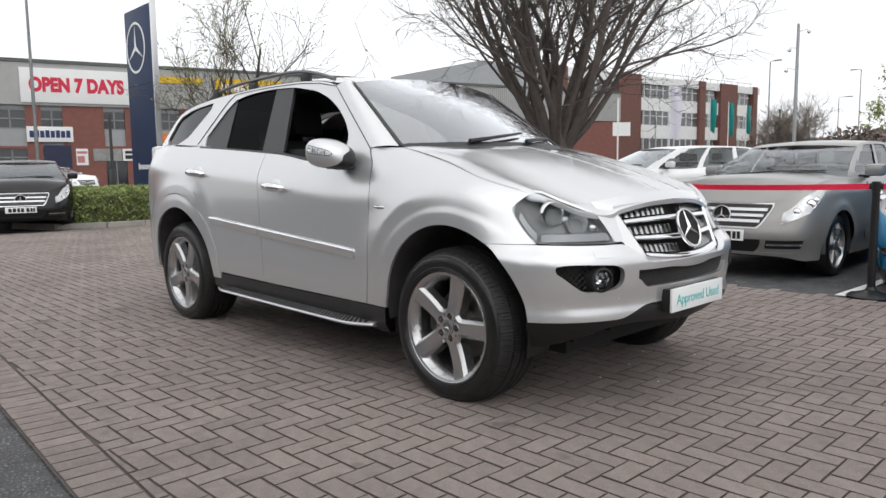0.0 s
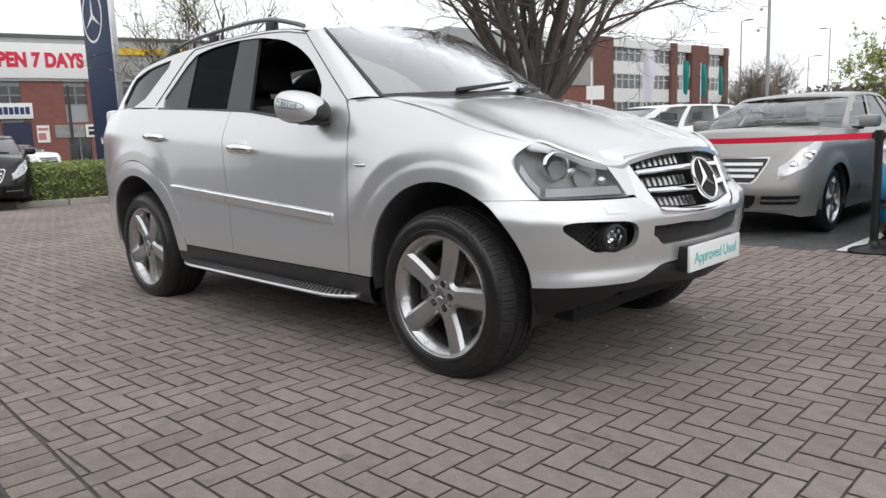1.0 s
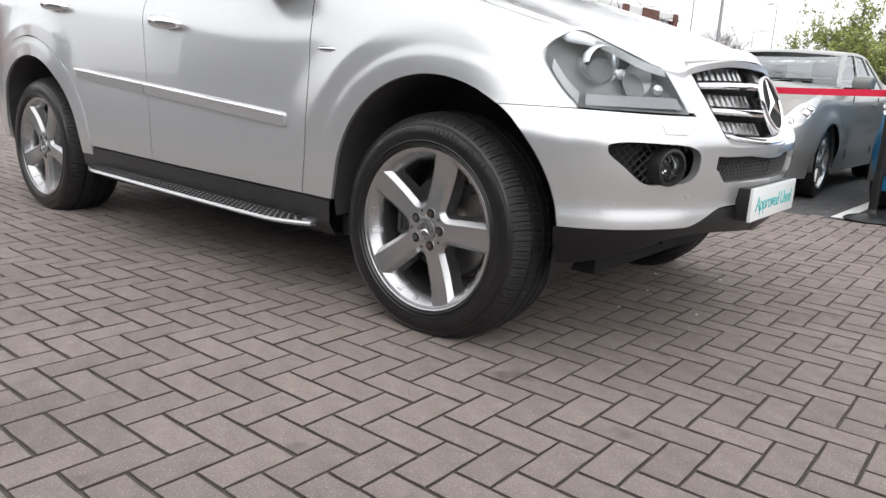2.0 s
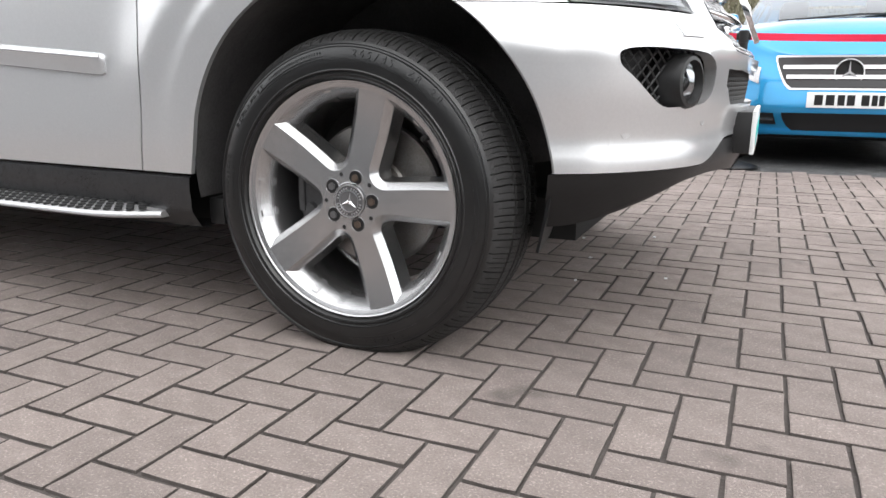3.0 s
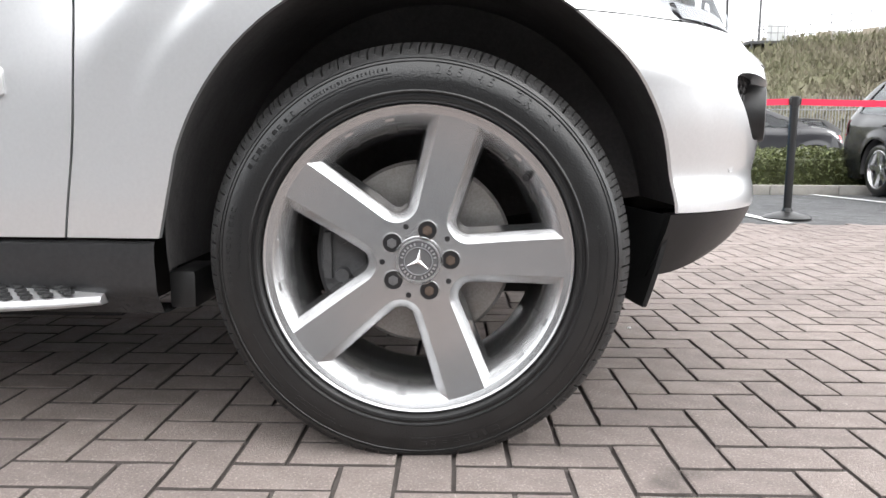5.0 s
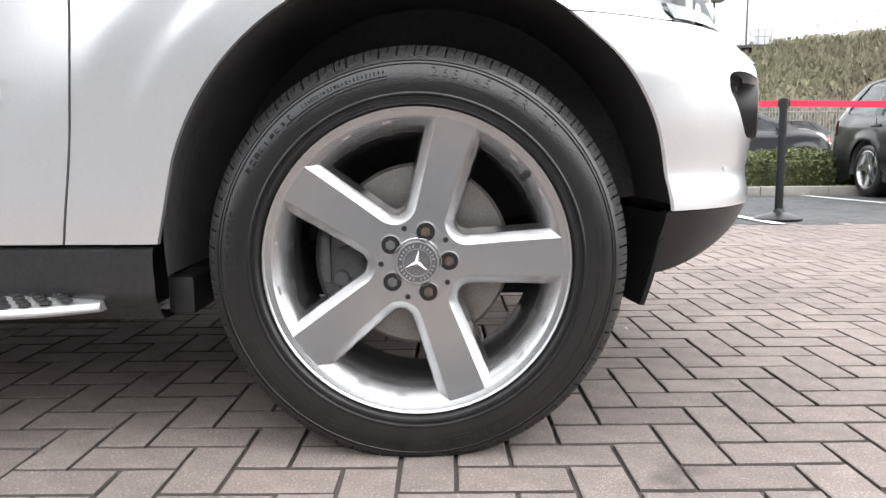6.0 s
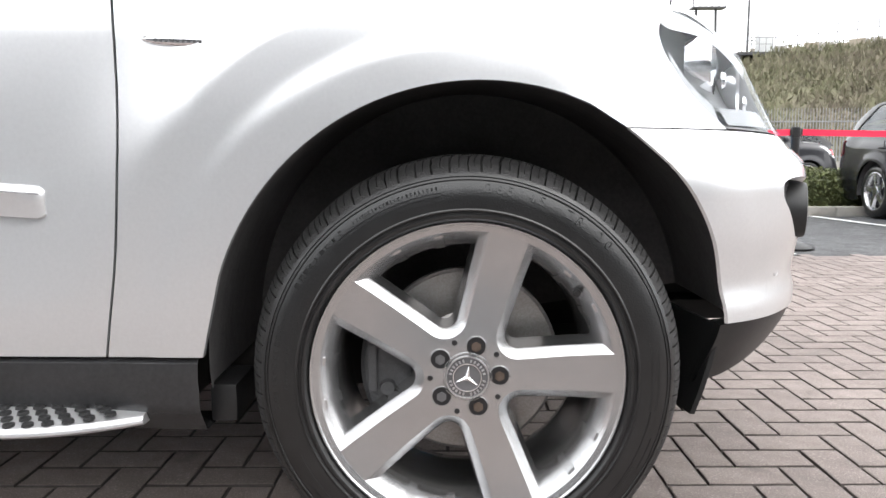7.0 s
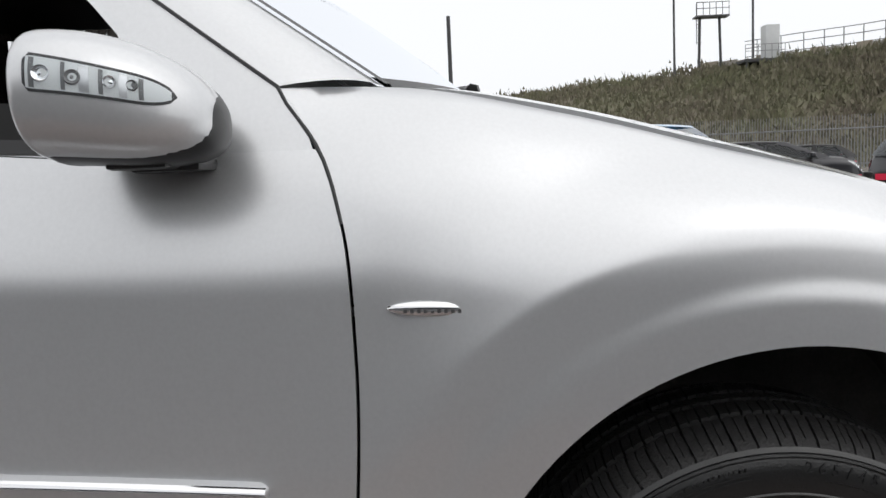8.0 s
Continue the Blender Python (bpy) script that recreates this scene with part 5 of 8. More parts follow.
def make_wheel(parent, place, turn, name="wheel", detail=False):
    """Outer face towards -y, centred on the hub."""
    hub = new(name)
    hub.parent = parent
    hub.matrix_local = place
    hub["label"] = "five-spoke silver alloy wheel with low-profile tyre"
    tyre = link_mesh("tyre", TYRE_V, TYRE_F, RUBBER, hub, "glossy black low-profile tyre with raised markings", smooth=28, mats=[TREAD], idx=TYRE_M)
    rib = bmesh.new()
    rng = random.Random(5)
    # lines of small raised marks: start, end, radius, height, length of one mark in degrees
    for a0, a1, r, hgt, bw in ((300, 322, 0.336, 0.011, 2.3), (262, 288, 0.336, 0.0095, 2.1), (325, 352, 0.338, 0.006, 1.1), (155, 178, 0.333, 0.012, 3.2), (10, 44, 0.3195, 0.0035, 0.8), (78, 108, 0.322, 0.0035, 0.8), (80, 100, 0.332, 0.0035, 0.8),
                               (118, 136, 0.330, 0.005, 1.0), (205, 222, 0.333, 0.0035, 0.9), (208, 222, 0.326, 0.0035, 0.9), (222, 250, 0.350, 0.005, 2.4), (268, 282, 0.316, 0.006, 1.3)):
        a = a0
        while a < a1:
            wd = bw * rng.uniform(0.25, 0.75)
            m = Matrix.Rotation(radians(a), 4, "Y")
            h0 = hgt * rng.uniform(0.5, 1)
            for lo, hi in (((-0.5, -0.28), (0.28, 0.5)) if hgt > 0.005 and rng.random() < 0.7 else ((-0.5, 0.5),)):
                zz = r + hgt * (lo + hi) / 2
                box(rib, -r * radians(wd) / 2, r * radians(wd) / 2, SIDE_H(zz) - 0.0009, SIDE_H(zz) + 0.003, r + h0 * lo, r + h0 * hi, m=m)
            if hgt > 0.005:
                box(rib, -r * radians(wd) / 2, -r * radians(wd) / 2 + 0.0013, SIDE_H(r) - 0.0009, SIDE_H(r) + 0.003, r - h0 / 2, r + h0 / 2, m=m)
            a += bw * rng.uniform(0.85, 1.25)
    tagged(part("marking_relief", rib, RELIEF, tyre, "raised bars of tyre markings", smooth=0), kind="stuff")
    for a0, a1, r in ((318, 352, 0.330), (322, 352, 0.3245), (100, 140, 0.3245), (108, 118, 0.338), (222, 246, 0.3215), (226, 236, 0.335), (145, 182, 0.3225), (152, 180, 0.344), (20, 60, 0.3475)):
        v, f = lathe([(r - 0.0012, SIDE_H(r) + 0.002), (r - 0.0006, SIDE_H(r) - 0.0011), (r + 0.0006, SIDE_H(r) - 0.0011), (r + 0.0012, SIDE_H(r) + 0.002)], 24, "Y", radians(a0), radians(a1))
        link_mesh("sidewall_rib", v, f, RELIEF, tyre)
    if detail:
        sidewall_text(tyre, "265/45", 0.023, 14, 0.336, 3.2)
        sidewall_text(tyre, "ZR 20", 0.023, 38, 0.336, 3.6)
    # rim: rolled lip, then the deep barrel
    lip = [(0.262, 0.035), (0.270, 0.016), (0.2755, 0.010), (0.2780, 0.003), (0.2776, -0.0008), (0.2760, -0.0022), (0.2738, -0.0014), (0.2722, 0.0006), (0.2690, 0.0016), (0.2615, 0.0045)]
    barrel = [(R_BARREL(y), y) for y in steps(0.0045, 0.10, 0.004)] + [(0.228, 0.19), (0.24, 0.24), (0.262, 0.262)]
    v, f = lathe(lip + barrel, 120, "Y")
    rim = link_mesh("rim", v, f, ALLOY, hub, "silver alloy rim", smooth=32)
    # the spoked face: one piece from each opening to the next
    flat_e, open_e = window_edge(CHAMFER, 0.2618), window_edge(0.0, 0.2650)
    mid_e = window_edge(CHAMFER * 0.12, 0.2645)
    wall_e, back_e = window_edge(-0.003, 0.262), window_edge(-0.007, 0.252)
    n = len(flat_e)
    half = radians(36)
    for k in range(5):
        m = Matrix.Rotation(radians(turn + 36 + 72 * k), 4, "Y")
        vs = []
        cols = 8
        for i, (u, v_) in enumerate(flat_e):
            sgn = 1 if i <= n // 2 else -1
            j = i if i <= n // 2 else n - 1 - i
            along = u * math.cos(half) + abs(v_) * math.sin(half)
            if j <= 14:
                foot = along if j > 0 else 0.2618
                q = (foot * math.cos(half), sgn * foot * math.sin(half))
            else:
                t = (j - 14) / 12
                base = flat_e[14]
                f0 = base[0] * math.cos(half) + abs(base[1]) * math.sin(half)
                rr = f0 + (0.036 - f0) * min(t / 0.6, 1.0)
                aa = half * (1 - max(0.0, (t - 0.6) / 0.4))
                q = (rr * math.cos(aa), sgn * rr * math.sin(aa))
            for c in range(cols + 1):
                x, z = q[0] + (u - q[0]) * c / cols, q[1] + (v_ - q[1]) * c / cols
                vs.append(m @ Vector((z, FACE_Y(math.hypot(x, z)), x)))
        fs = grid_faces(n, cols + 1)
        link_mesh("spoke_face", vs, fs, ALLOY, rim, smooth=25)
        vs = []
        for i in range(n):
            for (e, dy) in ((flat_e, 0.0), (mid_e, 0.0125), (open_e, 0.0150), (wall_e, 0.046), (back_e, 0.062)):
                u, v_ = e[i]
                r = min(math.hypot(*flat_e[i]), 0.2618)
                vs.append(m @ Vector((v_, FACE_Y(r) + dy, u)))
        link_mesh("spoke_flank", vs, grid_faces(n, 5), ALLOY, rim, smooth=24)
        # paired cast pads in the barrel
        for da in (-8.7, 8.7):
            mm = Matrix.Rotation(radians(turn + 36 + 72 * k + da), 4, "Y")
            pv = []
            for y in (0.0095, 0.012, 0.030, 0.050, 0.054):
                up = 0.0032 if 0.01 < y < 0.052 else -0.001
                for x, o in ((-0.0095, -0.001), (-0.0080, up), (0.0080, up), (0.0095, -0.001)):
                    pv.append(mm @ Vector((x, y, R_BARREL(y) - o)))
            link_mesh("rim_pad", pv, grid_faces(5, 4), ALLOY, rim, smooth=20)
    v, f = lathe([(0.046, 0.030), (0.0455, 0.0174), (0.0435, 0.0168), (0.042, 0.021), (0.0001, 0.021)], 60, "Y")
    link_mesh("hub_ring", v, f, ALLOY, rim, smooth=30)
    for k in range(5):
        a = radians(turn + 72 * k)
        c = Vector((0.0575 * math.sin(a), 0.0, 0.0575 * math.cos(a)))
        v, f = lathe([(0.0190, 0.0179), (0.0182, 0.0166), (0.0170, 0.0164), (0.0162, 0.0172)], 24, "Y")
        link_mesh("bolt_seat", [Vector(q) + c for q in v], f, ALLOY, rim, smooth=30)
        # no hole is cut: a black disc puts its shade into colour
        v, f = lathe([(0.0166, 0.0168), (0.0150, 0.0171), (0.0001, 0.0172)], 20, "Y")
        link_mesh("bolt_recess", [Vector(q) + c for q in v], f, SEAL, rim, "dark disc standing for a shaded bolt hole")
        bm = bmesh.new()
        bmesh.ops.create_cone(bm, cap_ends=True, segments=6, radius1=0.0082, radius2=0.0096, depth=0.005, matrix=Matrix.Translation(c + Vector((0, 0.0158, 0))) @ Matrix.Rotation(radians(90), 4, "X"))
        bmesh.ops.create_cone(bm, cap_ends=True, segments=16, radius1=0.0055, radius2=0.0070, depth=0.002, matrix=Matrix.Translation(c + Vector((0, 0.0125, 0))) @ Matrix.Rotation(radians(90), 4, "X"))
        part("wheel_bolt", bm, RUST if k < 3 else IRONBOLT, rim, "rusty wheel bolt" if k < 3 else "steel wheel bolt", smooth=20)
        a = radians(turn + 36 + 72 * k)
        c = Vector((0.0655 * math.sin(a), 0.0, 0.0655 * math.cos(a)))
        # likewise a black disc for the shade in the small hole
        v, f = lathe([(0.0056, 0.0182), (0.0046, 0.0172), (0.0001, 0.0174)], 12, "Y")
        link_mesh("small_hole", [Vector(q) + c for q in v], f, SEAL, rim)
    v, f = lathe([(0.0405, 0.021), (0.039, 0.0135), (0.0365, 0.012), (0.035, 0.0135), (0.0265, 0.0128), (0.0255, 0.0108), (0.0245, 0.0128), (0.0001, 0.0128)], 40, "Y")
    cap = link_mesh("centre_cap", v, f, CAPGREY, rim, "grey centre cap with ring emblem", smooth=30)
    v, f = lathe([(0.0395, 0.0142), (0.0385, 0.0118), (0.0365, 0.0118), (0.0355, 0.0136)], 40, "Y")
    link_mesh("cap_ring", v, f, SATIN, cap)
    v, f = lathe([(0.0262, 0.0132), (0.0256, 0.0108), (0.0242, 0.0108), (0.0236, 0.0132)], 40, "Y")
    link_mesh("cap_ring", v, f, CHROME, cap)
    sv = [Vector((0, 0.0095, 0))]
    sf = []
    for k in range(3):
        a = radians(8 + 120 * k)
        b = radians(8 + 120 * k + 60)
        t = Vector((0.024 * math.sin(a), 0.0125, 0.024 * math.cos(a)))
        sv += [t, Vector((0.0045 * math.sin(b), 0.0122, 0.0045 * math.cos(b)))]
    for k in range(3):
        tip, nxt, prv = 1 + 2 * k, 2 + 2 * k, 2 + 2 * ((k - 1) % 3)
        sf += [(0, tip, prv), (0, nxt, tip)]
    link_mesh("cap_emblem", sv, sf, CHROME, cap, smooth=0)
    cb = bmesh.new()
    for k in range(28):
        if k % 7 in (0,):
            continue
        box(cb, -0.0016, 0.0016, 0.0112, 0.014, 0.0280, 0.0330, m=Matrix.Rotation(2 * math.pi * k / 28, 4, "Y"))
    tagged(part("cap_bars", cb, SATIN, cap, "tiny raised bars of lettering", smooth=0), kind="stuff")
    # valve
    va = radians(turn + 35.6)
    d = Vector((math.sin(va), 0, math.cos(va)))
    bm = bmesh.new()
    rod(bm, d * 0.252 + Vector((0, 0.045, 0)), d * 0.243 + Vector((0, 0.014, 0)), 0.0085, 0.0070, n=14)
    rod(bm, d * 0.243 + Vector((0, 0.014, 0)), d * 0.2415 + Vector((0, 0.008, 0)), 0.0050, 0.0042, n=12)
    part("tyre_valve", bm, BLACK, rim, "black tyre valve")
    # brake
    v, f = lathe([(0.085, 0.085), (0.088, 0.125), (0.095, 0.128), (0.100, 0.1272), (0.172, 0.1272), (0.175, 0.130), (0.178, 0.132), (0.178, 0.158), (0.09, 0.16)], 64, "Y")
    link_mesh("brake_disc", v, f, DISC, hub, "worn steel brake disc", smooth=30)
    v, f = lathe([(0.0001, 0.07), (0.06, 0.072), (0.085, 0.085), (0.085, 0.128)], 40, "Y")
    link_mesh("disc_bell", v, f, IRON, hub, smooth=30)
    ring = [(0.098, 0.10), (0.104, 0.088), (0.125, 0.080), (0.165, 0.080), (0.188, 0.086), (0.198, 0.10), (0.200, 0.19), (0.19, 0.205), (0.105, 0.205), (0.098, 0.19), (0.098, 0.10)]
    v, f = lathe(ring, 16, "Y", radians(247), radians(293))
    q = len(ring)
    f += [tuple(range(q - 1))[::-1], tuple(16 * q + k for k in range(q - 1))]
    cal = link_mesh("brake_caliper", v, f, IRON, hub, "dark cast brake caliper", smooth=35)
    cb = bmesh.new()
    for aa in (256, 284):
        m = Matrix.Rotation(radians(aa), 4, "Y")
        rod(cb, m @ Vector((0, 0.084, 0.15)), m @ Vector((0, 0.066, 0.15)), 0.016, 0.013, n=14)
    box(cb, -0.045, 0.045, 0.072, 0.09, 0.165, 0.182, m=Matrix.Rotation(radians(270), 4, "Y"), bevel=0.005)
    part("caliper_boss", cb, IRON, cal)
    v, f = lathe([(0.172, 0.185), (0.05, 0.20)], 40, "Y", radians(-115), radians(250))
    link_mesh("dust_shield", v, f, IRON, hub, "dark steel dust shield")
    return hub


W_Y = 0.004 - CY
for x, sy, turn in ((0.0, 1, 16), (-WB, 1, 31), (0.0, -1, 50), (-WB, -1, 20)):
    pl = Matrix.Translation((x, W_Y * sy, 0.362))
    if sy < 0:
        pl = pl @ Matrix.Rotation(math.pi, 4, "Z")
    make_wheel(SUV, pl, turn, detail=sy > 0 and x > -1)

# ---- ground ----
def slab(name, pts, z, material, label, category, parent=None):
    ob = link_mesh(name, [(x, y, z) for x, y in pts], [tuple(range(len(pts)))], material, smooth=0)
    return tagged(ob, label, category, kind="structure")


slab("ground", [(-900, -900), (900, -900), (900, 900), (-900, 900)], -0.02, ASPHALT, "grey worn asphalt of the car park", "ground")
slab("car_park", [(-60, 4.3), (60, 4.3), (60, 29), (-60, 29)], -0.008, ASPHALT, "grey asphalt parking bays", "ground")
PAVE = slab("pavement", [(-13.4, -0.93), (-0.14, -1.685), (8.0, -2.15), (8.0, 4.32), (-13.0, 4.32)], -0.0075, JOINT, "charcoal herringbone block paving with dark joints", "pavement")


def bay_line(x0, x1, y0, y1):
    v = [(x0, y0, 0.002), (x0 + 0.1, y0, 0.002), (x1 + 0.1, y1, 0.002), (x1, y1, 0.002)]
    ob = link_mesh("bay_line", v, [(0, 1, 2, 3)], ROADPAINT, smooth=0)
    tagged(ob, "white painted parking bay line", "road marking", "bay lines", "structure")


for x0, x1 in ((-6.5, -6.4), (-4.2, -4.1), (-1.95, -1.85), (0.40, 0.52), (2.58, 2.42), (4.95, 4.55)):
    bay_line(x0, x1, 4.36, 8.05)


def kerb_run(name, pts, label):
    """A kerb of separate stones along a line."""
    top = thing(name, label, "kerb", kind="structure", at=(pts[0][0], pts[0][1], 0))
    for a, b in zip(pts, pts[1:]):
        a, b = Vector((*a, 0)), Vector((*b, 0))
        d = b - a
        n = max(1, round(d.length / 0.9))
        ang = math.atan2(d.y, d.x)
        ln = d.length / n
        for i in range(n):
            bm = boxes((0.004, ln - 0.004, -0.06, 0.06, -0.02, 0.115), bevel=0.014)
            o = part("kerbstone", bm, KERB, top)
            o.matrix_local = Matrix.Translation(a + d * (i / n) - Vector((pts[0][0], pts[0][1], 0))) @ Matrix.Rotation(ang, 4, "Z")
    return top


kerb_run("kerb_west", [(-14.6, 1.7), (-13.45, 2.2), (-13.0, 3.0), (-12.9, 4.5), (-12.8, 8.0)], "weathered concrete kerb in front of a hedge")
kerb_run("kerb_north", [(1.5, 8.2), (7.5, 8.05)], "concrete kerb along a low hedge")


def leaves(name, n, place, size, material, label, category, rng, kind="stuff", parent=None):
    """Many small bent leaves at random places: one object of stuff."""
    vs, fs = [], []
    for _ in range(n):
        p = Vector(place(rng))
        d = Vector((rng.gauss(0, 1), rng.gauss(0, 1), rng.gauss(0.4, 0.8))).normalized()
        s = size * rng.uniform(0.6, 1.4)
        w = d.orthogonal().normalized()
        w.rotate(Matrix.Rotation(rng.uniform(0, 6.28), 3, d))
        k = d.cross(w)
        b = len(vs)
        vs += [p - d * s, p + w * s * 0.45 + k * s * 0.12, p + d * s, p - w * s * 0.45 + k * s * 0.12]
        fs.append((b, b + 1, b + 2, b + 3))
    ob = link_mesh(name, vs, fs, material, parent, smooth=0)
    return tagged(ob, label, category, kind=kind)


def hedge(name, x0, x1, y0, y1, h, n, material, label, seed, size=0.035):
    rng = random.Random(seed)
    root = thing(name, label, "hedge", at=((x0 + x1) / 2, (y0 + y1) / 2, 0))
    ox, oy = (x0 + x1) / 2, (y0 + y1) / 2

    def bump(x, y):
        return 0.055 * noise.noise((x * 1.7, y * 1.7, seed)) + 0.035 * noise.noise((x * 5, y * 5, seed + 3.0))

    def place(r):
        while True:
            x, y, z = r.uniform(x0, x1), r.uniform(y0, y1), h * r.random() ** 0.6
            edge = min(x - x0, x1 - x, y - y0, y1 - y)
            if z > h - 0.16 or edge < 0.16:
                lift = bump(x, y)
                round_off = 0.10 * max(0.0, 1 - edge / 0.18) ** 2
                zz = min(z, h) + lift - round_off + (r.random() ** 3) * 0.05
                out = 0.05 * noise.noise((x * 3, y * 3, z * 4))
                return x - ox + out, y - oy + out, max(zz, 0.1)
    leaves("foliage", n, place, size, material, "", "", rng, parent=root)
    # a plain box in the dull leaf colour fills the inside
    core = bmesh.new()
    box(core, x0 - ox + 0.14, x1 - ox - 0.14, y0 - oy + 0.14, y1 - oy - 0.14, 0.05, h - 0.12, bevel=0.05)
    part("woody_core", core, HEDGE2, root, "dull green filler block under the leaves")
    return root


slab("planting_bed_west", [(-13.0, 2.95), (-12.9, 8.0), (-18.5, 8.0), (-18.5, 1.8), (-13.5, 2.25)], 0.07, SOIL, "dark soil under a hedge", "soil")
hedge("hedge", -16.2, -13.15, 2.5, 7.9, 0.78, 36000, HEDGE, "clipped fresh green hedge behind a kerb", 3)
slab("planting_bed_north", [(1.5, 8.2), (7.5, 8.05), (7.5, 9.6), (1.5, 9.7)], 0.08, SOIL, "soil strip with dead leaves under a hedge", "soil")
hedge("hedge", 1.6, 7.4, 8.55, 9.4, 0.56, 15000, HEDGE2, "low patchy olive green hedge behind a kerb", 8, 0.028)

# ---- other cars ----
def simple_wheel(parent, x, y, r, w, turn, sy, spokes=5, bright=ALLOY):
    hub = new("wheel")
    hub.parent = parent
    hub.matrix_local = Matrix.Translation((x, y, r)) @ (Matrix() if sy < 0 else Matrix.Rotation(math.pi, 4, "Z"))
    prof = [(r * 0.70, 0.012), (r * 0.74, -0.004), (r * 0.86, -0.010), (r * 0.95, 0.004), (r, 0.03), (r, w - 0.03), (r * 0.95, w - 0.004), (r * 0.7, w)]
    v, f = lathe(prof, 40, "Y")
    link_mesh("tyre", v, f, RUBBER, hub, "black tyre")
    v, f = lathe([(r * 0.70, 0.014), (r * 0.72, -0.001), (r * 0.69, -0.003), (r * 0.67, 0.01), (r * 0.62, 0.04), (r * 0.6, 0.15)], 40, "Y")
    rim = link_mesh("rim", v, f, bright, hub, "silver alloy rim")
    for k in range(spokes):
        m = Matrix.Rotation(radians(turn + 360 / spokes * k), 4, "Y")
        bm = bmesh.new()
        vs = [m @ Vector(p) for p in ((-0.022, 0.012, r * 0.08), (0.022, 0.012, r * 0.08), (0.030, 0.012, r * 0.67), (-0.030, 0.012, r * 0.67), (-0.03, 0.05, r * 0.08), (0.03, 0.05, r * 0.08), (0.04, 0.05, r * 0.67), (-0.04, 0.05, r * 0.67))]
        q = [bm.verts.new(p) for p in vs]
        for fa in ((0, 1, 2, 3), (1, 0, 4, 5), (2, 1, 5, 6), (0, 3, 7, 4)):
            bm.faces.new([q[i] for i in fa])
        bmesh.ops.recalc_face_normals(bm, faces=bm.faces[:])
        part("spoke", bm, bright, rim, smooth=20)
    v, f = lathe([(r * 0.2, 0.02), (r * 0.17, 0.006), (0.0001, 0.006)], 20, "Y")
    link_mesh("hub_cap", v, f, bright, rim)
    v, f = lathe([(r * 0.55, 0.07), (0.001, 0.07)], 30, "Y")
    link_mesh("brake_disc", v, f, IRON, hub)


def make_car(name, label, place, body, L=4.58, W=1.77, H=1.45, wb=2.76, over=0.79, r=0.32, bonnet=(0.72, 0.98), belt=(0.95, 1.0), deck=1.03,
             ws=(0.93, 1.75), rear=(3.7, 4.35), style="saloon", grille="bars", tint=None, seed=1, group="parked cars"):
    """A car from its side profile. Lengths run back from the nose; z up. Local x forward from the middle of the front axle."""
    car = thing(name, label, "car", group, at=place)
    X = lambda b: over - b
    hw = W / 2
    tint = tint or SIDEGLASS
    z_nose, z_cowl = bonnet
    top = curve_of([(0.0, z_nose - 0.05), (0.06, z_nose), (0.35, z_nose + (z_cowl - z_nose) * 0.62), (ws[0], z_cowl), (ws[0] + 0.5, belt[0] + 0.02), (rear[1] - 0.25, belt[1] + 0.02), (L - 0.12, deck), (L, deck - 0.06)])
    plan = curve_of([(0.0, hw * 0.40), (0.022, hw * 0.55), (0.06, hw * 0.69), (0.12, hw * 0.79), (0.21, hw * 0.875), (0.34, hw * 0.935), (0.55, hw * 0.975), (0.9, hw * 0.995), (L * 0.5, hw), (L - 0.7, hw * 0.975), (L - 0.2, hw * 0.90), (L - 0.05, hw * 0.80), (L, hw * 0.70)])
    ra = r + 0.045
    axles = (over, over + wb)
    cols = sorted(set([0.0, 0.008, 0.022, 0.04, 0.06, 0.09, 0.12, 0.16, 0.21, 0.26] + [round(b, 3) for b in steps(0.3, L - 0.25, 0.07)] + [L - 0.16, L - 0.1, L - 0.05, L - 0.02, L] +
                      [round(ax - ra * math.cos(math.pi * i / 16), 4) for ax in axles for i in range(17)]))

    def low(b):
        z = 0.19 + 0.05 * smooth(0.25, 0.0, b) + 0.06 * smooth(L - 0.4, L, b)
        for ax in axles:
            d = ra * ra - (b - ax) ** 2
            if d > 0:
                z = max(z, r + math.sqrt(d))
        return z

    def half_width(b, z):
        """How far the flank stands out at the run b and the height z."""
        zt = top(b)
        tuck = 0.05 * smooth(0.45, 0.18, z) - 0.012 * math.sin(math.pi * min(max((z - 0.35) / 0.45, 0), 1))
        roll = 0.085 * smooth(zt - 0.16, zt + 0.02, z) ** 1.5
        swell = sum(0.018 * (1 - smooth(ra + 0.02, ra + 0.12, math.hypot(b - ax, z - r))) for ax in axles)
        crease = 0.008 * smooth(0.16, 0.06, abs(z - (zt - 0.19))) * smooth(0.3, 1.0, b) * smooth(L - 0.2, L - 0.8, b)
        return plan(b) - tuck - roll + swell + crease

    def lean_at(b, z):
        zt = top(b)
        if b < 0.5:
            lip = 0.022 * smooth(0.10, 0.03, abs(z - 0.44))
            return (0.13 * smooth(0.50, zt, z) ** 1.3 + 0.06 * smooth(0.42, 0.2, z) - lip) * smooth(0.5, 0.0, b)
        if b > L - 0.5:
            return -(0.10 * smooth(0.6, zt, z) + 0.05 * smooth(0.45, 0.25, z)) * smooth(L - 0.5, L, b)
        return 0.0

    def front_pt(y, z, off=0.0):
        """A point on the nose at the width y and the height z; off lifts it outwards."""
        lo, hi = 0.0, 0.6
        if half_width(0.0, z) >= abs(y):
            hi = 0.0
        for _ in range(24):
            mid = (lo + hi) / 2
            lo, hi = (mid, hi) if half_width(mid, z) < abs(y) else (lo, mid)
        side = min(1.0, hi / 0.3) * 0.7
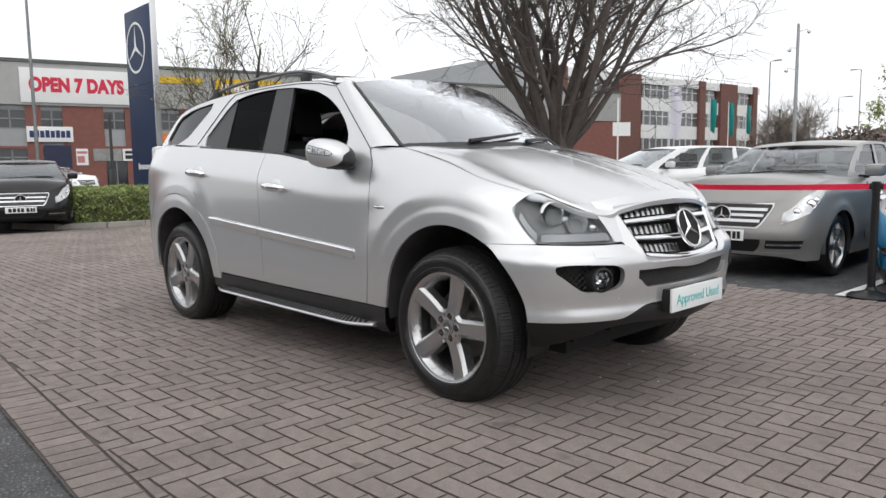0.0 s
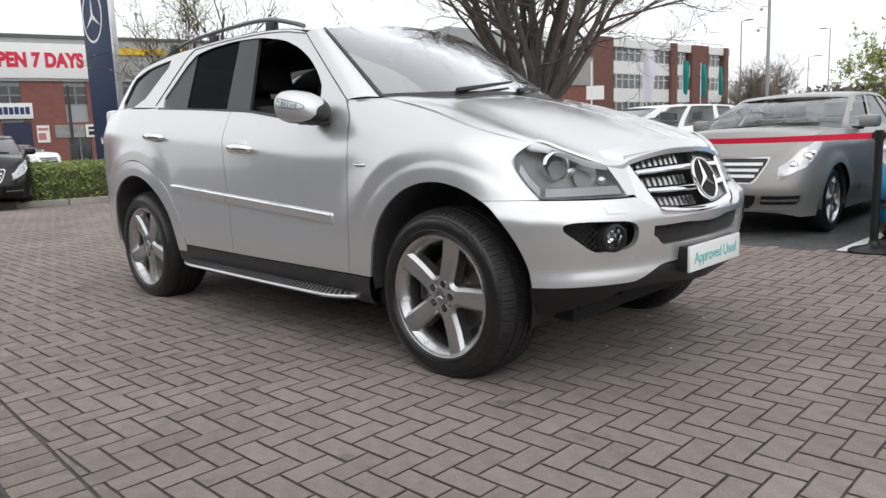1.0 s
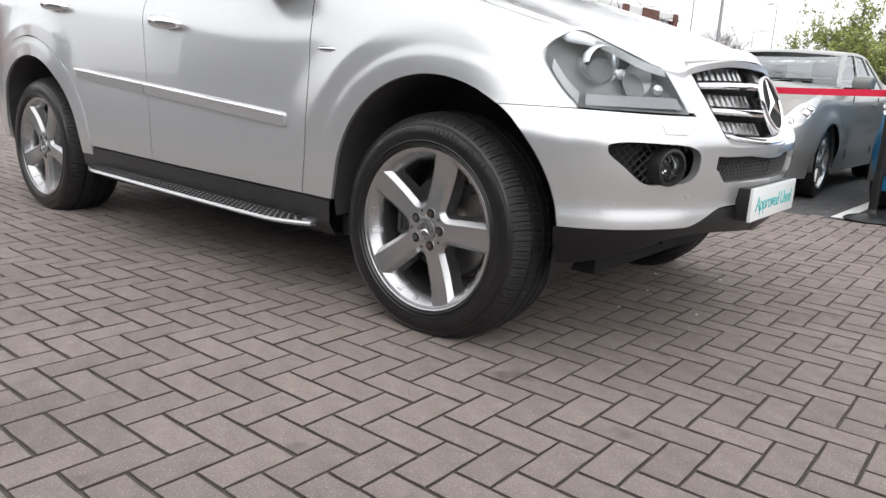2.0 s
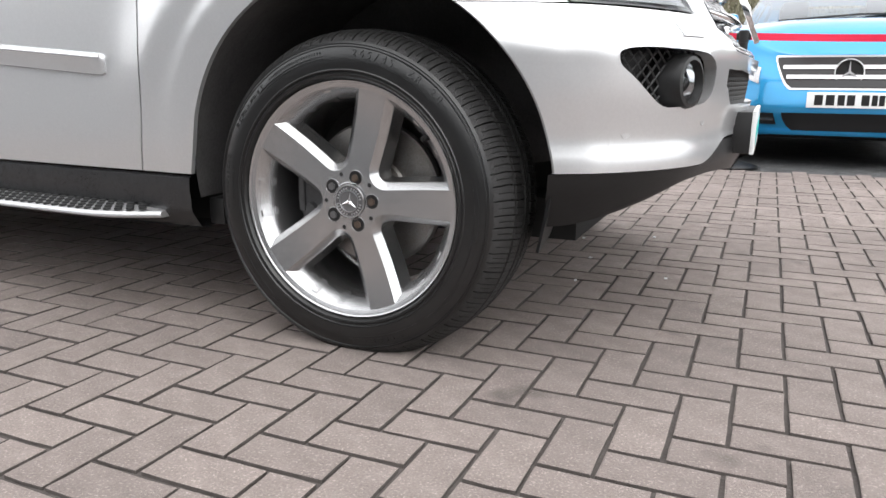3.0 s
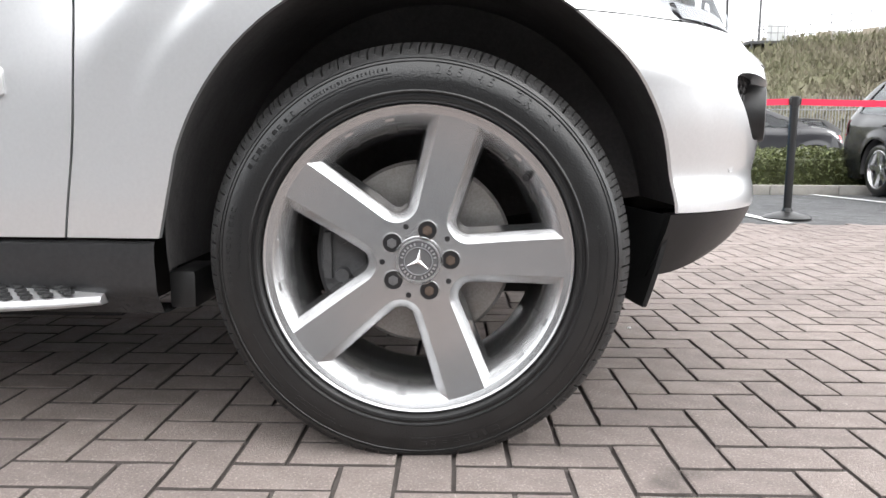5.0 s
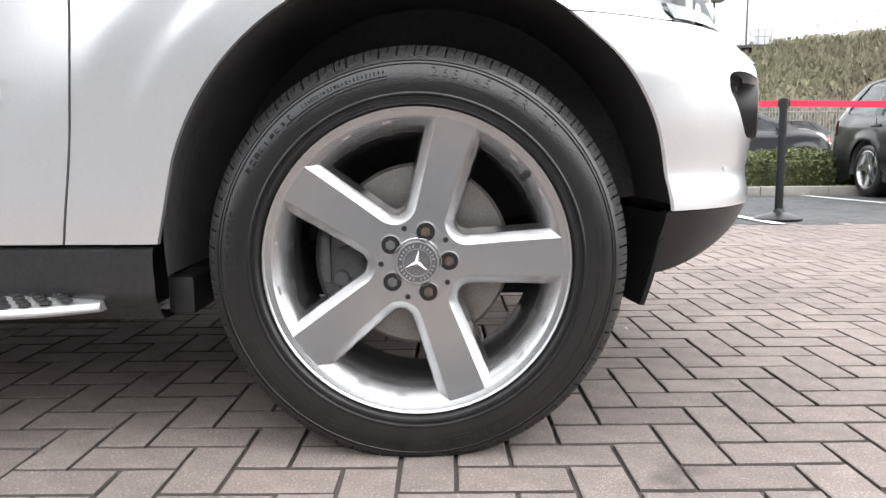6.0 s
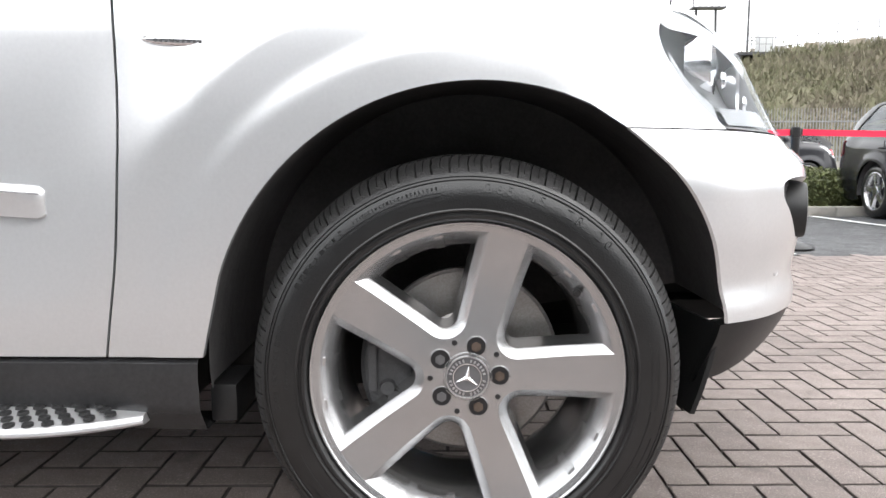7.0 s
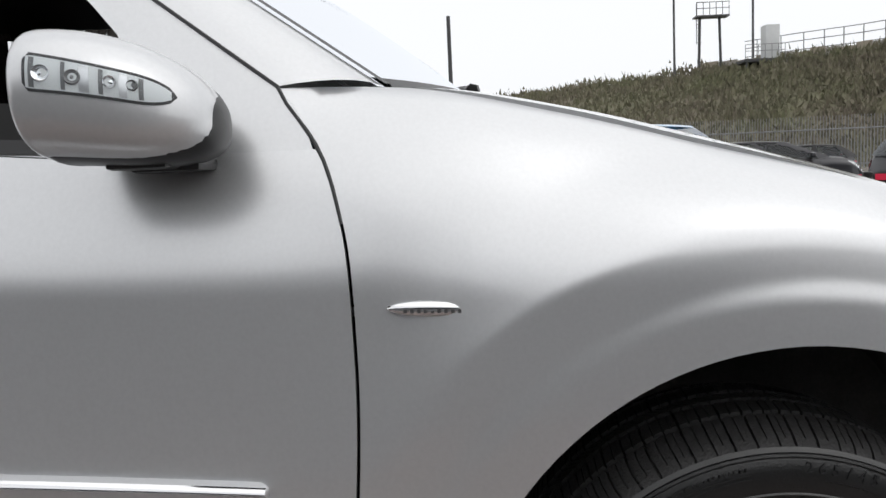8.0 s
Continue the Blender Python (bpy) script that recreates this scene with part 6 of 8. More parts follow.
        return Vector((X(hi) - lean_at(hi, z) + off * (1 - side * 0.5), y + math.copysign(off * side, y), z))

    def nose_patch(name, outline, material, parent, off, label="", n=24, m=8, smooth_deg=50):
        """A sheet over the nose; outline(v) gives the height and the two ends at v from 0 below to 1 above."""
        vs = []
        for j in range(m + 1):
            z, ya, yb = outline(j / m)
            vs += [front_pt(ya + (yb - ya) * i / n, z, off) for i in range(n + 1)]
        fs = grid_faces(m + 1, n + 1)
        flange(vs, fs, lambda v: (v.x - 1, v.y, v.z), 0.03 + off)
        return face_out(link_mesh(name, vs, fs, material, parent, label, smooth=smooth_deg), (1, 0, 0))

    frac = [0.0, 0.06, 0.14, 0.22, 0.30, 0.38, 0.47, 0.56, 0.65, 0.73, 0.80, 0.86, 0.91, 0.96, 1.0]
    vs = []
    nrow = 0
    for b in cols:
        zl, zt = low(b), top(b)
        row = []
        for k in frac:
            z = zl + (zt - zl) * k
            row.append((X(b) - lean_at(b, z), -half_width(b, z), z))
        # over the top to the middle
        yw = -row[-1][1]
        lx = row[-1][0]
        for k in (0.93, 0.8, 0.55, 0.25, 0.0):
            ridge = 0.012 * smooth(0.62, 0.74, k) * smooth(1.0, 0.85, k) * smooth(ws[0], ws[0] - 0.4, b)
            row.append((lx, -yw * k, zt + 0.05 * (1 - k ** 2.6) * (0.25 + 0.75 * smooth(0.0, 0.3, b)) - ridge))
        nrow = len(row)
        vs += row
    fs = grid_faces(len(cols), nrow)
    # close nose and tail
    n0 = len(cols) - 1
    mv_ = [(x, -y, z) for x, y, z in vs]
    mf_ = [tuple(k + len(vs) for k in f[::-1]) for f in fs]
    allv = vs + mv_
    m = len(vs)
    caps = []
    for base, flip in ((0, True), (n0 * nrow, False)):
        for j in range(nrow - 1):
            q = (base + j, base + j + 1, base + j + 1 + m, base + j + m)
            caps.append(q if flip else q[::-1])
    bm = bmesh.new()
    tmp = bpy.data.meshes.new("tmp")
    tmp.from_pydata(allv, [], fs + mf_ + caps)
    bm.from_mesh(tmp)
    bpy.data.meshes.remove(tmp)
    bmesh.ops.remove_doubles(bm, verts=bm.verts[:], dist=0.0005)
    bmesh.ops.recalc_face_normals(bm, faces=bm.faces[:])
    shell_ob = part("body", bm, body, car, smooth=42)
    part("underbody", boxes((X(L - 0.3), X(0.3), -hw * 0.72, hw * 0.72, 0.2, 0.62)), VOID, car)
    for ax in axles:
        for sy in (1, -1):
            v, f = lathe([(ra + 0.004, -0.02), (ra + 0.004, 0.3), (0.001, 0.3)], 28, "Y", radians(-100), radians(100))
            v = [(a + X(ax), (-hw + 0.03 + b2) * sy, c + r) for a, b2, c in v]
            link_mesh("arch_liner", v, f, LINER, car)
            simple_wheel(car, X(ax), (-hw + 0.025) * sy, r, 0.22, 20 + seed * 7, -1 if sy > 0 else 1)
    # cabin: loops at waist, shoulder and roof
    a0, a1 = ws
    r0, r1 = rear
    zb = lambda b: top(b) - 0.01
    rows_ = []
    levels = [0.0, 0.25, 0.5, 0.75, 0.92, 1.0]
    rail = []
    for k in levels:
        fb = a0 + (a1 - a0) * (k ** 1.15)
        rb = r1 + (r0 - r1) * (k ** (1.3 if style != "hatch" else 1.0))
        line = []
        for i in range(25):
            t = i / 24
            b = fb + (rb - fb) * t
            zbase = zb(b)
            crown = math.sin(math.pi * min(max(t, 0), 1)) ** 0.5
            z = zbase + (H - 0.03 - 0.07 * (1 - crown) - zbase) * k
            y = plan(b) - 0.10 - 0.18 * k
            line.append(Vector((X(b), -y, z)))
        rail.append(line)
    pv = [p for line in rail for p in line]
    for sy in (1, -1):
        # side frame with window openings cut as cells
        cut = [(2, 9), (10, 16)] + ([(17, 22)] if style == "estate" else [(17, 21)] if style == "hatch" else [(17, 20)])
        inside = lambda i, j: 0 <= i < 4 and any(a <= j < b for a, b in cut) and not (j < 5 and i > j - 1)
        f_all = [(i * 25 + j, i * 25 + j + 1, (i + 1) * 25 + j + 1, (i + 1) * 25 + j) for i in range(5) for j in range(24)]
        frame_f = [f for f, (i, j) in zip(f_all, [(i, j) for i in range(5) for j in range(24)]) if not inside(i, j)]
        v2 = [Vector((p.x, p.y * sy, p.z)) for p in pv]
        link_mesh("cabin_frame", v2, frame_f if sy < 0 else [f[::-1] for f in frame_f], body, car, smooth=42)
        for a, b in cut:
            gf = [f for f, (i, j) in zip(f_all, [(i, j) for i in range(5) for j in range(24)]) if inside(i, j) and a <= j < b]
            used = sorted({k for f in gf for k in f})
            ix = {k: n for n, k in enumerate(used)}
            gv = [v2[k] + Vector((0, 0.012 * sy, 0)) for k in used]
            g = face_out(link_mesh("side_window", gv, [tuple(ix[k] for k in f) for f in gf], tint, car, "side window"), (0, -sy, 0))
            g.visible_shadow = False
    def across(line_a, n=10, bow=0.0, rise=0.0):
        out = []
        for p in line_a:
            row = []
            for i in range(n + 1):
                t = -1 + 2 * i / n
                row.append(Vector((p.x + bow * (1 - t * t), p.y * -t, p.z + rise * (1 - t * t))))
            out.append(row)
        return out
    front = across([line[0] for line in rail], bow=0.13)
    back = across([line[-1] for line in rail], bow=-0.10)
    roofr = across(rail[-1], rise=0.03)
    for j, row in enumerate(roofr):
        t = j / 24
        for i, p in enumerate(row):
            q = -1 + 2 * i / 10
            p.x += (0.13 * max(0, 1 - t * 5) - 0.10 * max(0, 1 - (1 - t) * 5)) * (1 - q * q)
    flat = lambda rows2: ([p for row in rows2 for p in row], grid_faces(len(rows2), len(rows2[0])))
    g = face_out(link_mesh("windscreen", *flat(front), CARGLASS, car, "clear windscreen", smooth=60), (1, 0, 1))
    g.visible_shadow = False
    face_out(link_mesh("rear_window", *flat(back), tint, car, "rear window", smooth=60), (-1, 0, 1))
    link_mesh("roof", *flat(roofr), body, car, smooth=60)
    part("cabin_interior", boxes((X(r0 - 0.2), X(a0 + 0.5), -hw * 0.8, hw * 0.8, 0.5, z_cowl - 0.12)), TRIMCLOTH, car)
    for b, yy in ((ws[1] + 0.35, 0.36), (ws[1] + 0.35, -0.36), (ws[1] + 1.2, 0.38), (ws[1] + 1.2, -0.38)):
        part("seat", boxes((X(b + 0.15), X(b), yy - 0.2, yy + 0.2, 0.6, z_cowl + 0.12), (X(b + 0.12), X(b + 0.03), yy - 0.12, yy + 0.12, z_cowl + 0.14, z_cowl + 0.3), bevel=0.03), TRIMCLOTH, car, "dark seat")
    # face
    gy = hw * 0.53
    gz0, gz1 = z_nose - 0.275, z_nose - 0.055
    gmid = (gz0 + gz1) / 2

    def mouth(lo, hi, wide, narrow, grow=0.0):
        """A trapezoid with rounded lower corners."""
        def at(v):
            w = narrow + (wide - narrow) * min(1.0, (v / 0.85) ** 0.6 if v > 0 else 0.0) + grow
            return lo - grow + (hi - lo + 2 * grow) * v, -w, w
        return at

    if grille:
        gr = nose_patch("grille", mouth(gz0, gz1, gy, gy * 0.78, 0.014), SATIN, car, 0.008, "chrome edged grille with bars and a round emblem")
        nose_patch("grille_void", mouth(gz0, gz1, gy, gy * 0.78), SEAL, gr, 0.011, "black grille opening")
        for k in ((0.36, 0.68) if seed != 4 else (0.27, 0.52, 0.77)):
            z = gz0 + (gz1 - gz0) * k
            w = gy * (0.80 + 0.17 * k)
            nose_patch("grille_bar", lambda v, z=z, w=w: (z - 0.014 + 0.028 * v, -w, w), SATIN, gr, 0.020, "bright bar", m=2)
        star_badge("emblem", front_pt(0, gmid, 0.034), (1, 0, 0.12), 0.098, gr, material=EMBLEM, thick=0.014)
    for sy in (1, -1):
        lv = []
        for i in range(9):
            t = i / 8
            b = 0.045 + 0.50 * t ** 1.5
            zt = top(b) - 0.045 - 0.075 * (1 - smooth(0.0, 0.5, t))
            zl2 = top(b) - 0.235 + 0.04 * t + 0.13 * smooth(0.45, 1.0, t)
            zl2 = min(zl2, zt - 0.012)
            for j in range(5):
                z = zl2 + (zt - zl2) * j / 4
                lv.append(Vector((X(b) - lean_at(b, z) + 0.010 * (1 - t), -(half_width(b, z) + 0.006) * sy, z)))
        lf = grid_faces(9, 5)
        lamp = link_mesh("headlamp", lv, lf if sy > 0 else [f[::-1] for f in lf], LAMPGLASS, car, "clear headlamp")
        for q, rr in ((2, 0.040), (4, 0.048), (5, 0.034)):
            c = lv[q * 5 + 2]
            disc_at(c + Vector((0.004, 0, 0)), (0.8, -0.5 * sy, 0.1), [(rr, -0.02), (rr * 0.95, 0.004), (rr * 0.8, -0.002), (rr * 0.4, 0.003), (0.001, 0.004)], CHROME, lamp, "lamp_bowl")
        tv = []
        for i in range(7):
            b = L - 0.03 - 0.30 * (i / 6) ** 1.4
            for j in range(4):
                z = deck - 0.33 + 0.20 * j / 3 + 0.02 * i / 6
                lean = -(0.10 * smooth(0.6, top(b), z)) * smooth(L - 0.5, L, b)
                tv.append(Vector((X(b) - lean - 0.008, -(plan(b) + 0.014 - 0.03 * smooth(top(b) - 0.16, top(b), z)) * sy, z)))
        link_mesh("tail_lamp", tv, grid_faces(7, 4) if sy < 0 else [f[::-1] for f in grid_faces(7, 4)], REDLAMP, car, "red tail lamp")
        mx, my, mz = X(a0 + 0.50), hw + 0.035, z_cowl + 0.075
        mm_ = boxes((mx - 0.055, mx + 0.075, my - 0.10, my + 0.10, mz - 0.065, mz + 0.065), bevel=0.045)
        for v_ in mm_.verts:
            v_.co.x -= 0.25 * max(v_.co.y - my, 0) if v_.co.x > mx else 0.0
            v_.co.y *= -sy
        if sy > 0:
            bmesh.ops.reverse_faces(mm_, faces=mm_.faces[:])
        dm = part("door_mirror", mm_, body, car, smooth=50)
        part("mirror_arm", boxes((mx - 0.03, mx + 0.03, -sy * (my - 0.16), -sy * (my - 0.06), mz - 0.085, mz - 0.05), bevel=0.008), BLACK, dm)
        for b in (ws[1] + 0.55, ws[1] + 1.45):
            p = Vector((X(b), -(plan(b) + 0.004) * sy, belt[0] - 0.12))
            hb = boxes((p.x - 0.1, p.x + 0.1, p.y - 0.018, p.y + 0.018, p.z - 0.014, p.z + 0.014), bevel=0.007)
            part("door_handle", hb, CHROME if seed % 2 else body, car)
        for b in (a0 + 0.32, ws[1] + 0.72, axles[1] - ra * 0.6):
            gap = boxes((X(b) - 0.003, X(b) + 0.003, (-(plan(b)) - 0.0015) * sy - 0.004, (-(plan(b)) - 0.0015) * sy + 0.004, 0.33, belt[0] - 0.03))
            part("shut_line", gap, VOID, car)
        # lower corner intake with bright strip
        ya, yb = hw * 0.50 * sy, hw * 0.86 * sy
        nose_patch("side_intake", lambda v: (0.315 + 0.085 * v, ya * (1.0 + 0.06 * v), yb * (0.95 + 0.05 * v)), SEAL, car, 0.006, "black slot with a bright strip", n=12, m=4)
        nose_patch("chrome_strip", lambda v: (0.345 + 0.018 * v, ya * 1.05, yb * 0.97), CHROME, car, 0.016, n=12, m=2)
    nose_patch("lower_intake", mouth(0.275, 0.405, hw * 0.47, hw * 0.38), SEAL, car, 0.006, "black lower intake", m=4)
    nose_patch("lower_lip", lambda v: (0.250 + 0.022 * v, -hw * 0.80, hw * 0.80), body, car, 0.012, m=2)
    pz = gz0 - 0.085
    px = front_pt(0.0, pz).x
    pl = part("number_plate", boxes((px - 0.02, px + 0.022, -0.26, 0.26, pz - 0.055, pz + 0.055), bevel=0.003), PLATE, car, "white plate with dark bars")
    for k, (y0, y1) in enumerate(((-0.21, -0.155), (-0.135, -0.08), (-0.06, -0.015), (-0.0, 0.05), (0.09, 0.14), (0.155, 0.19), (0.2, 0.235))):
        part("plate_bar", boxes((px + 0.021, px + 0.0235, y0, y1, pz - 0.037, pz + 0.037)), SEAL, pl)
    wv2 = tube([Vector((X(a0 - 0.04), -0.5, z_cowl + 0.035)), Vector((X(a0 + 0.0), 0.1, z_cowl + 0.075)), Vector((X(a0 + 0.08), 0.55, z_cowl + 0.075))], 0.009, 5)
    link_mesh("wiper", *wv2, BLACK, car)
    return car


def heading(x, y, deg):
    """Place a car with its front axle at x, y, its nose towards deg (0 is +x)."""
    return Matrix.Translation((x, y, 0)) @ Matrix.Rotation(radians(deg), 4, "Z")


EMBLEM = mat("bright emblem metal", (0.80, 0.80, 0.81), rough=0.35, metal=0.55, var=0.05, scale=30)
LAMPGLASS = mat("bright lamp glass", (0.46, 0.47, 0.48), rough=0.12, metal=0.5, coat=1.0, var=0.5, scale=11)
REDLAMP = mat("red lamp", (0.55, 0.01, 0.03), rough=0.12, coat=1.0, var=0.2, scale=14)
GREY_P = paint("grey metallic paint", (0.30, 0.295, 0.285), metal=0.40, rough=0.40, coat=0.45)
BLUE_P = paint("bright blue metallic paint", (0.015, 0.27, 0.55), metal=0.45, rough=0.3)
BLACK_P = paint("black paint", (0.012, 0.012, 0.014), metal=0.0, rough=0.25, coat=0.15, spec=0.3)
CHAR_P = paint("charcoal paint", (0.03, 0.03, 0.034), metal=0.3, rough=0.28, coat=0.3)
WHITE_P = paint("white paint", (0.84, 0.845, 0.845), metal=0.0, rough=0.3)
RED_P = paint("dark red paint", (0.16, 0.012, 0.02), metal=0.3, rough=0.28)
SAL = dict(L=4.58, W=1.77, H=1.43, wb=2.76, over=0.80, r=0.315, bonnet=(0.80, 0.99), belt=(0.97, 1.03), deck=1.06, ws=(1.22, 2.08), rear=(3.45, 4.05), style="saloon")
HAT = dict(L=4.36, W=1.79, H=1.56, wb=2.70, over=0.80, r=0.315, bonnet=(0.86, 1.08), belt=(1.04, 1.10), deck=1.10, ws=(0.85, 1.75), rear=(3.95, 4.28), style="hatch")
EST = dict(L=4.85, W=1.82, H=1.49, wb=2.85, over=0.83, r=0.325, bonnet=(0.80, 0.99), belt=(0.97, 1.03), deck=1.08, ws=(1.1, 2.0), rear=(4.35, 4.78), style="estate")
make_car("grey_saloon", "grey metallic saloon parked nose to the paving", heading(-0.83, 5.56, -90.5), GREY_P, **SAL, seed=4)
make_car("blue_hatchback", "bright blue compact car parked in a bay", heading(1.38, 5.42, -90), BLUE_P, **HAT, seed=2)
make_car("white_hatchback", "white hatchback parked beyond the tree", heading(-5.9, 10.9, -112), WHITE_P, **HAT, seed=3)
make_car("black_coupe", "black saloon with a pale plate beside a hedge", heading(-13.75, 1.68, -17), BLACK_P, **SAL, seed=5)
make_car("white_saloon", "old white saloon parked outside the shops", heading(-36.0, 9.8, 20), WHITE_P, **SAL, seed=7, tint=PRIVACY)
make_car("red_hatchback", "dark red car showing its tail lamps", heading(-5.2, 19.5, 80), RED_P, **HAT, seed=9, tint=PRIVACY)
make_car("black_estate", "black estate car parked beside a low hedge", heading(5.98, 4.84, -92), BLACK_P, **EST, seed=6)
make_car("charcoal_hatchback", "charcoal hatchback with a red tail lamp", heading(13.4, 17.2, 12), CHAR_P, **HAT, seed=8)
make_car("dark_saloon", "dark saloon with a paper in its window", heading(7.3, 21.2, 172), BLACK_P, **EST, seed=10)
make_car("dark_hatchback", "dark grey hatchback parked beyond the hedge", heading(8.6, 17.0, -6), CHAR_P, **HAT, seed=12)
make_car("dark_van", "dark people carrier parked by the fence", heading(6.9, 24.6, -20), CHAR_P, L=4.8, W=1.9, H=1.8, wb=2.9, over=0.85, r=0.33, bonnet=(0.95, 1.2), belt=(1.15, 1.2), deck=1.2, ws=(0.85, 1.75), rear=(4.4, 4.7), style="estate", seed=11)

# ---- belt barrier ----
def stanchion(x, y):
    t = thing("barrier_post", "black belt barrier post on a weighted foot", "barrier post", "barrier posts", at=(x, y, 0))
    v, f = lathe([(0.001, 0.0), (0.185, 0.0), (0.188, 0.012), (0.165, 0.028), (0.08, 0.05), (0.045, 0.062), (0.036, 0.085), (0.033, 0.09)], 40, "Z")
    link_mesh("foot", v, f, APRON, t, "domed dark foot")
    v, f = lathe([(0.032, 0.08), (0.032, 0.90), (0.036, 0.902), (0.037, 0.98), (0.03, 0.988), (0.001, 0.99)], 24, "Z")
    link_mesh("pole", v, f, APRON, t, "black pole")
    part("belt_clip", boxes((-0.05, 0.05, -0.018, 0.018, 0.92, 0.972), bevel=0.006), BLACK, t)
    return t


POSTS = [(-4.3, 4.25), (-1.8, 4.35), (0.66, 4.45), (2.80, 4.76), (5.1, 4.6)]
for x, y in POSTS:
    stanchion(x, y)
for (xa, ya), (xb, yb) in zip(POSTS, POSTS[1:]):
    a, b = Vector((xa, ya, 0.945)), Vector((xb, yb, 0.945))
    vs = []
    for i in range(17):
        t = i / 16
        p = a.lerp(b, 0.016 + 0.968 * t)
        sag = 0.02 * 4 * t * (1 - t)
        off = Vector((0, 0.004 * math.sin(9 * t), 0))
        for dz in (-0.025, 0.025):
            vs.append(p + off * (1 if dz > 0 else -0.5) + Vector((0, 0, dz - sag)))
    fs = grid_faces(17, 2)
    n = len(vs)
    vs += [v + Vector((0, 0.002, 0)) for v in vs]
    fs += [tuple(k + n for k in f[::-1]) for f in fs]
    tagged(link_mesh("barrier_belt", vs, fs, RIBBON), "bright red webbing belt between posts", "barrier belt", "barrier belts")

# ---- blue sign tower ----
tower = thing("sign_tower", "tall deep blue sign tower with a pale edge", "sign", at=heading(-17.80, 6.18, -92))
part("blue_face", boxes((-0.14, 0.0, -2.0, -0.02, 0.05, 5.75), bevel=0.01), PYLONBLUE, tower)
part("pale_edge", boxes((-0.15, 0.012, -0.018, 0.03, 0.0, 5.82), bevel=0.012), SATIN, tower, "brushed pale edge")
part("panel_joint", boxes((-0.13, 0.003, -1.99, -0.02, 3.60, 3.615)), VOID, tower)
star_badge("emblem", Vector((0.008, -1.22, 4.67)), (1, 0, 0), 0.72, tower, material=PLATE, back=PYLONBLUE, thick=0.012, label="white ring emblem")
for i in range(12):
    part("letter_bar", boxes((0.0, 0.006, -1.50 + 0.11 * i, -1.42 + 0.11 * i, 1.20, 1.33 + (0.05 if i in (0, 9) else 0))), OFFWHITE, tower)


# ---- posts and lamps ----
def lamp_post(x, y, h, material=STEEL, arm=0.9, deg=0, r=0.07, base=0.0, label="slim grey street lamp column"):
    t = thing("street_lamp", label, "street lamp", "street lamps", at=Matrix.Translation((x, y, base)) @ Matrix.Rotation(radians(deg), 4, "Z"))
    v, f = lathe([(r * 1.5, 0.0), (r * 1.5, 1.1), (r, 1.15), (r * 0.6, h)], 12, "Z")
    link_mesh("column", v, f, material, t)
    if arm:
        v, f = tube([(0, 0, h - 0.02), (0.1, 0, h + 0.05), (arm * 0.6, 0, h + 0.08)], r * 0.4, 6)
        link_mesh("arm", v, f, material, t)
        part("lantern", boxes((arm * 0.5, arm + 0.3, -0.1, 0.1, h + 0.03, h + 0.13), bevel=0.03), material, t)
    return t


lamp_post(-42.5, 9.9, 11.5, arm=0, r=0.11)
lamp_post(-22.5, 59.4, 9.4, deg=0, arm=0.6)
lamp_post(-23.9, 87.2, 11.2, deg=180, arm=0.8)
lamp_post(-28.5, 95, 9.0, deg=20, arm=1.2, r=0.06)
cc = thing("camera_mast", "grey mast with surveillance cameras", "mast", at=(-15.2, 45.4, 0))
v, f = lathe([(0.16, 0.0), (0.16, 1.4), (0.12, 1.5), (0.085, 9.6), (0.02, 9.7)], 12, "Z")
link_mesh("column", v, f, STEEL, cc)
for z, a in ((9.2, 30), (8.2, 160), (6.9, 210)):
    d = Vector((math.cos(radians(a)), math.sin(radians(a)), 0))
    bm = bmesh.new()
    rod(bm, Vector((0, 0, z)), d * 0.55 + Vector((0, 0, z + 0.1)), 0.03, n=6)
    bmesh.ops.create_uvsphere(bm, u_segments=12, v_segments=8, radius=0.12, matrix=Matrix.Translation(d * 0.6 + Vector((0, 0, z - 0.05))))
    part("camera_dome", bm, OFFWHITE, cc)
bp = thing("dark_post", "thin dark post behind the hedge", "post", at=(-16.9, 4.6, 0))
v, f = lathe([(0.04, 0.0), (0.035, 2.6), (0.001, 2.62)], 10, "Z")
link_mesh("column", v, f, DARKSTEEL, bp)
part("box", boxes((-0.07, 0.07, -0.08, 0.08, 0.7, 1.2), bevel=0.01), DARKSTEEL, bp)


# ---- flags ----
def flag(x, y, z0, z1, w, material, label, deg):
    t = thing("banner_flag", label, "flag", "banner flags", at=Matrix.Translation((x, y, 0)) @ Matrix.Rotation(radians(deg), 4, "Z"))
    bm = bmesh.new()
    rod(bm, (0, 0, 0), (0, 0, z1 + 0.1), 0.05, 0.035, n=8)
    part("pole", bm, OFFWHITE, t)
    vs = []
    for i in range(9):
        for j in range(15):
            u, q = i / 8, j / 14
            vs.append(Vector((0.06 + w * u * (0.75 + 0.25 * math.sin(3 * q + x)), 0.12 * math.sin(5 * u + 4 * q + x), z0 + (z1 - z0) * q - 0.25 * u * (1 - q))))
    link_mesh("cloth", vs, grid_faces(9, 15), material, t, smooth=60)
    return t


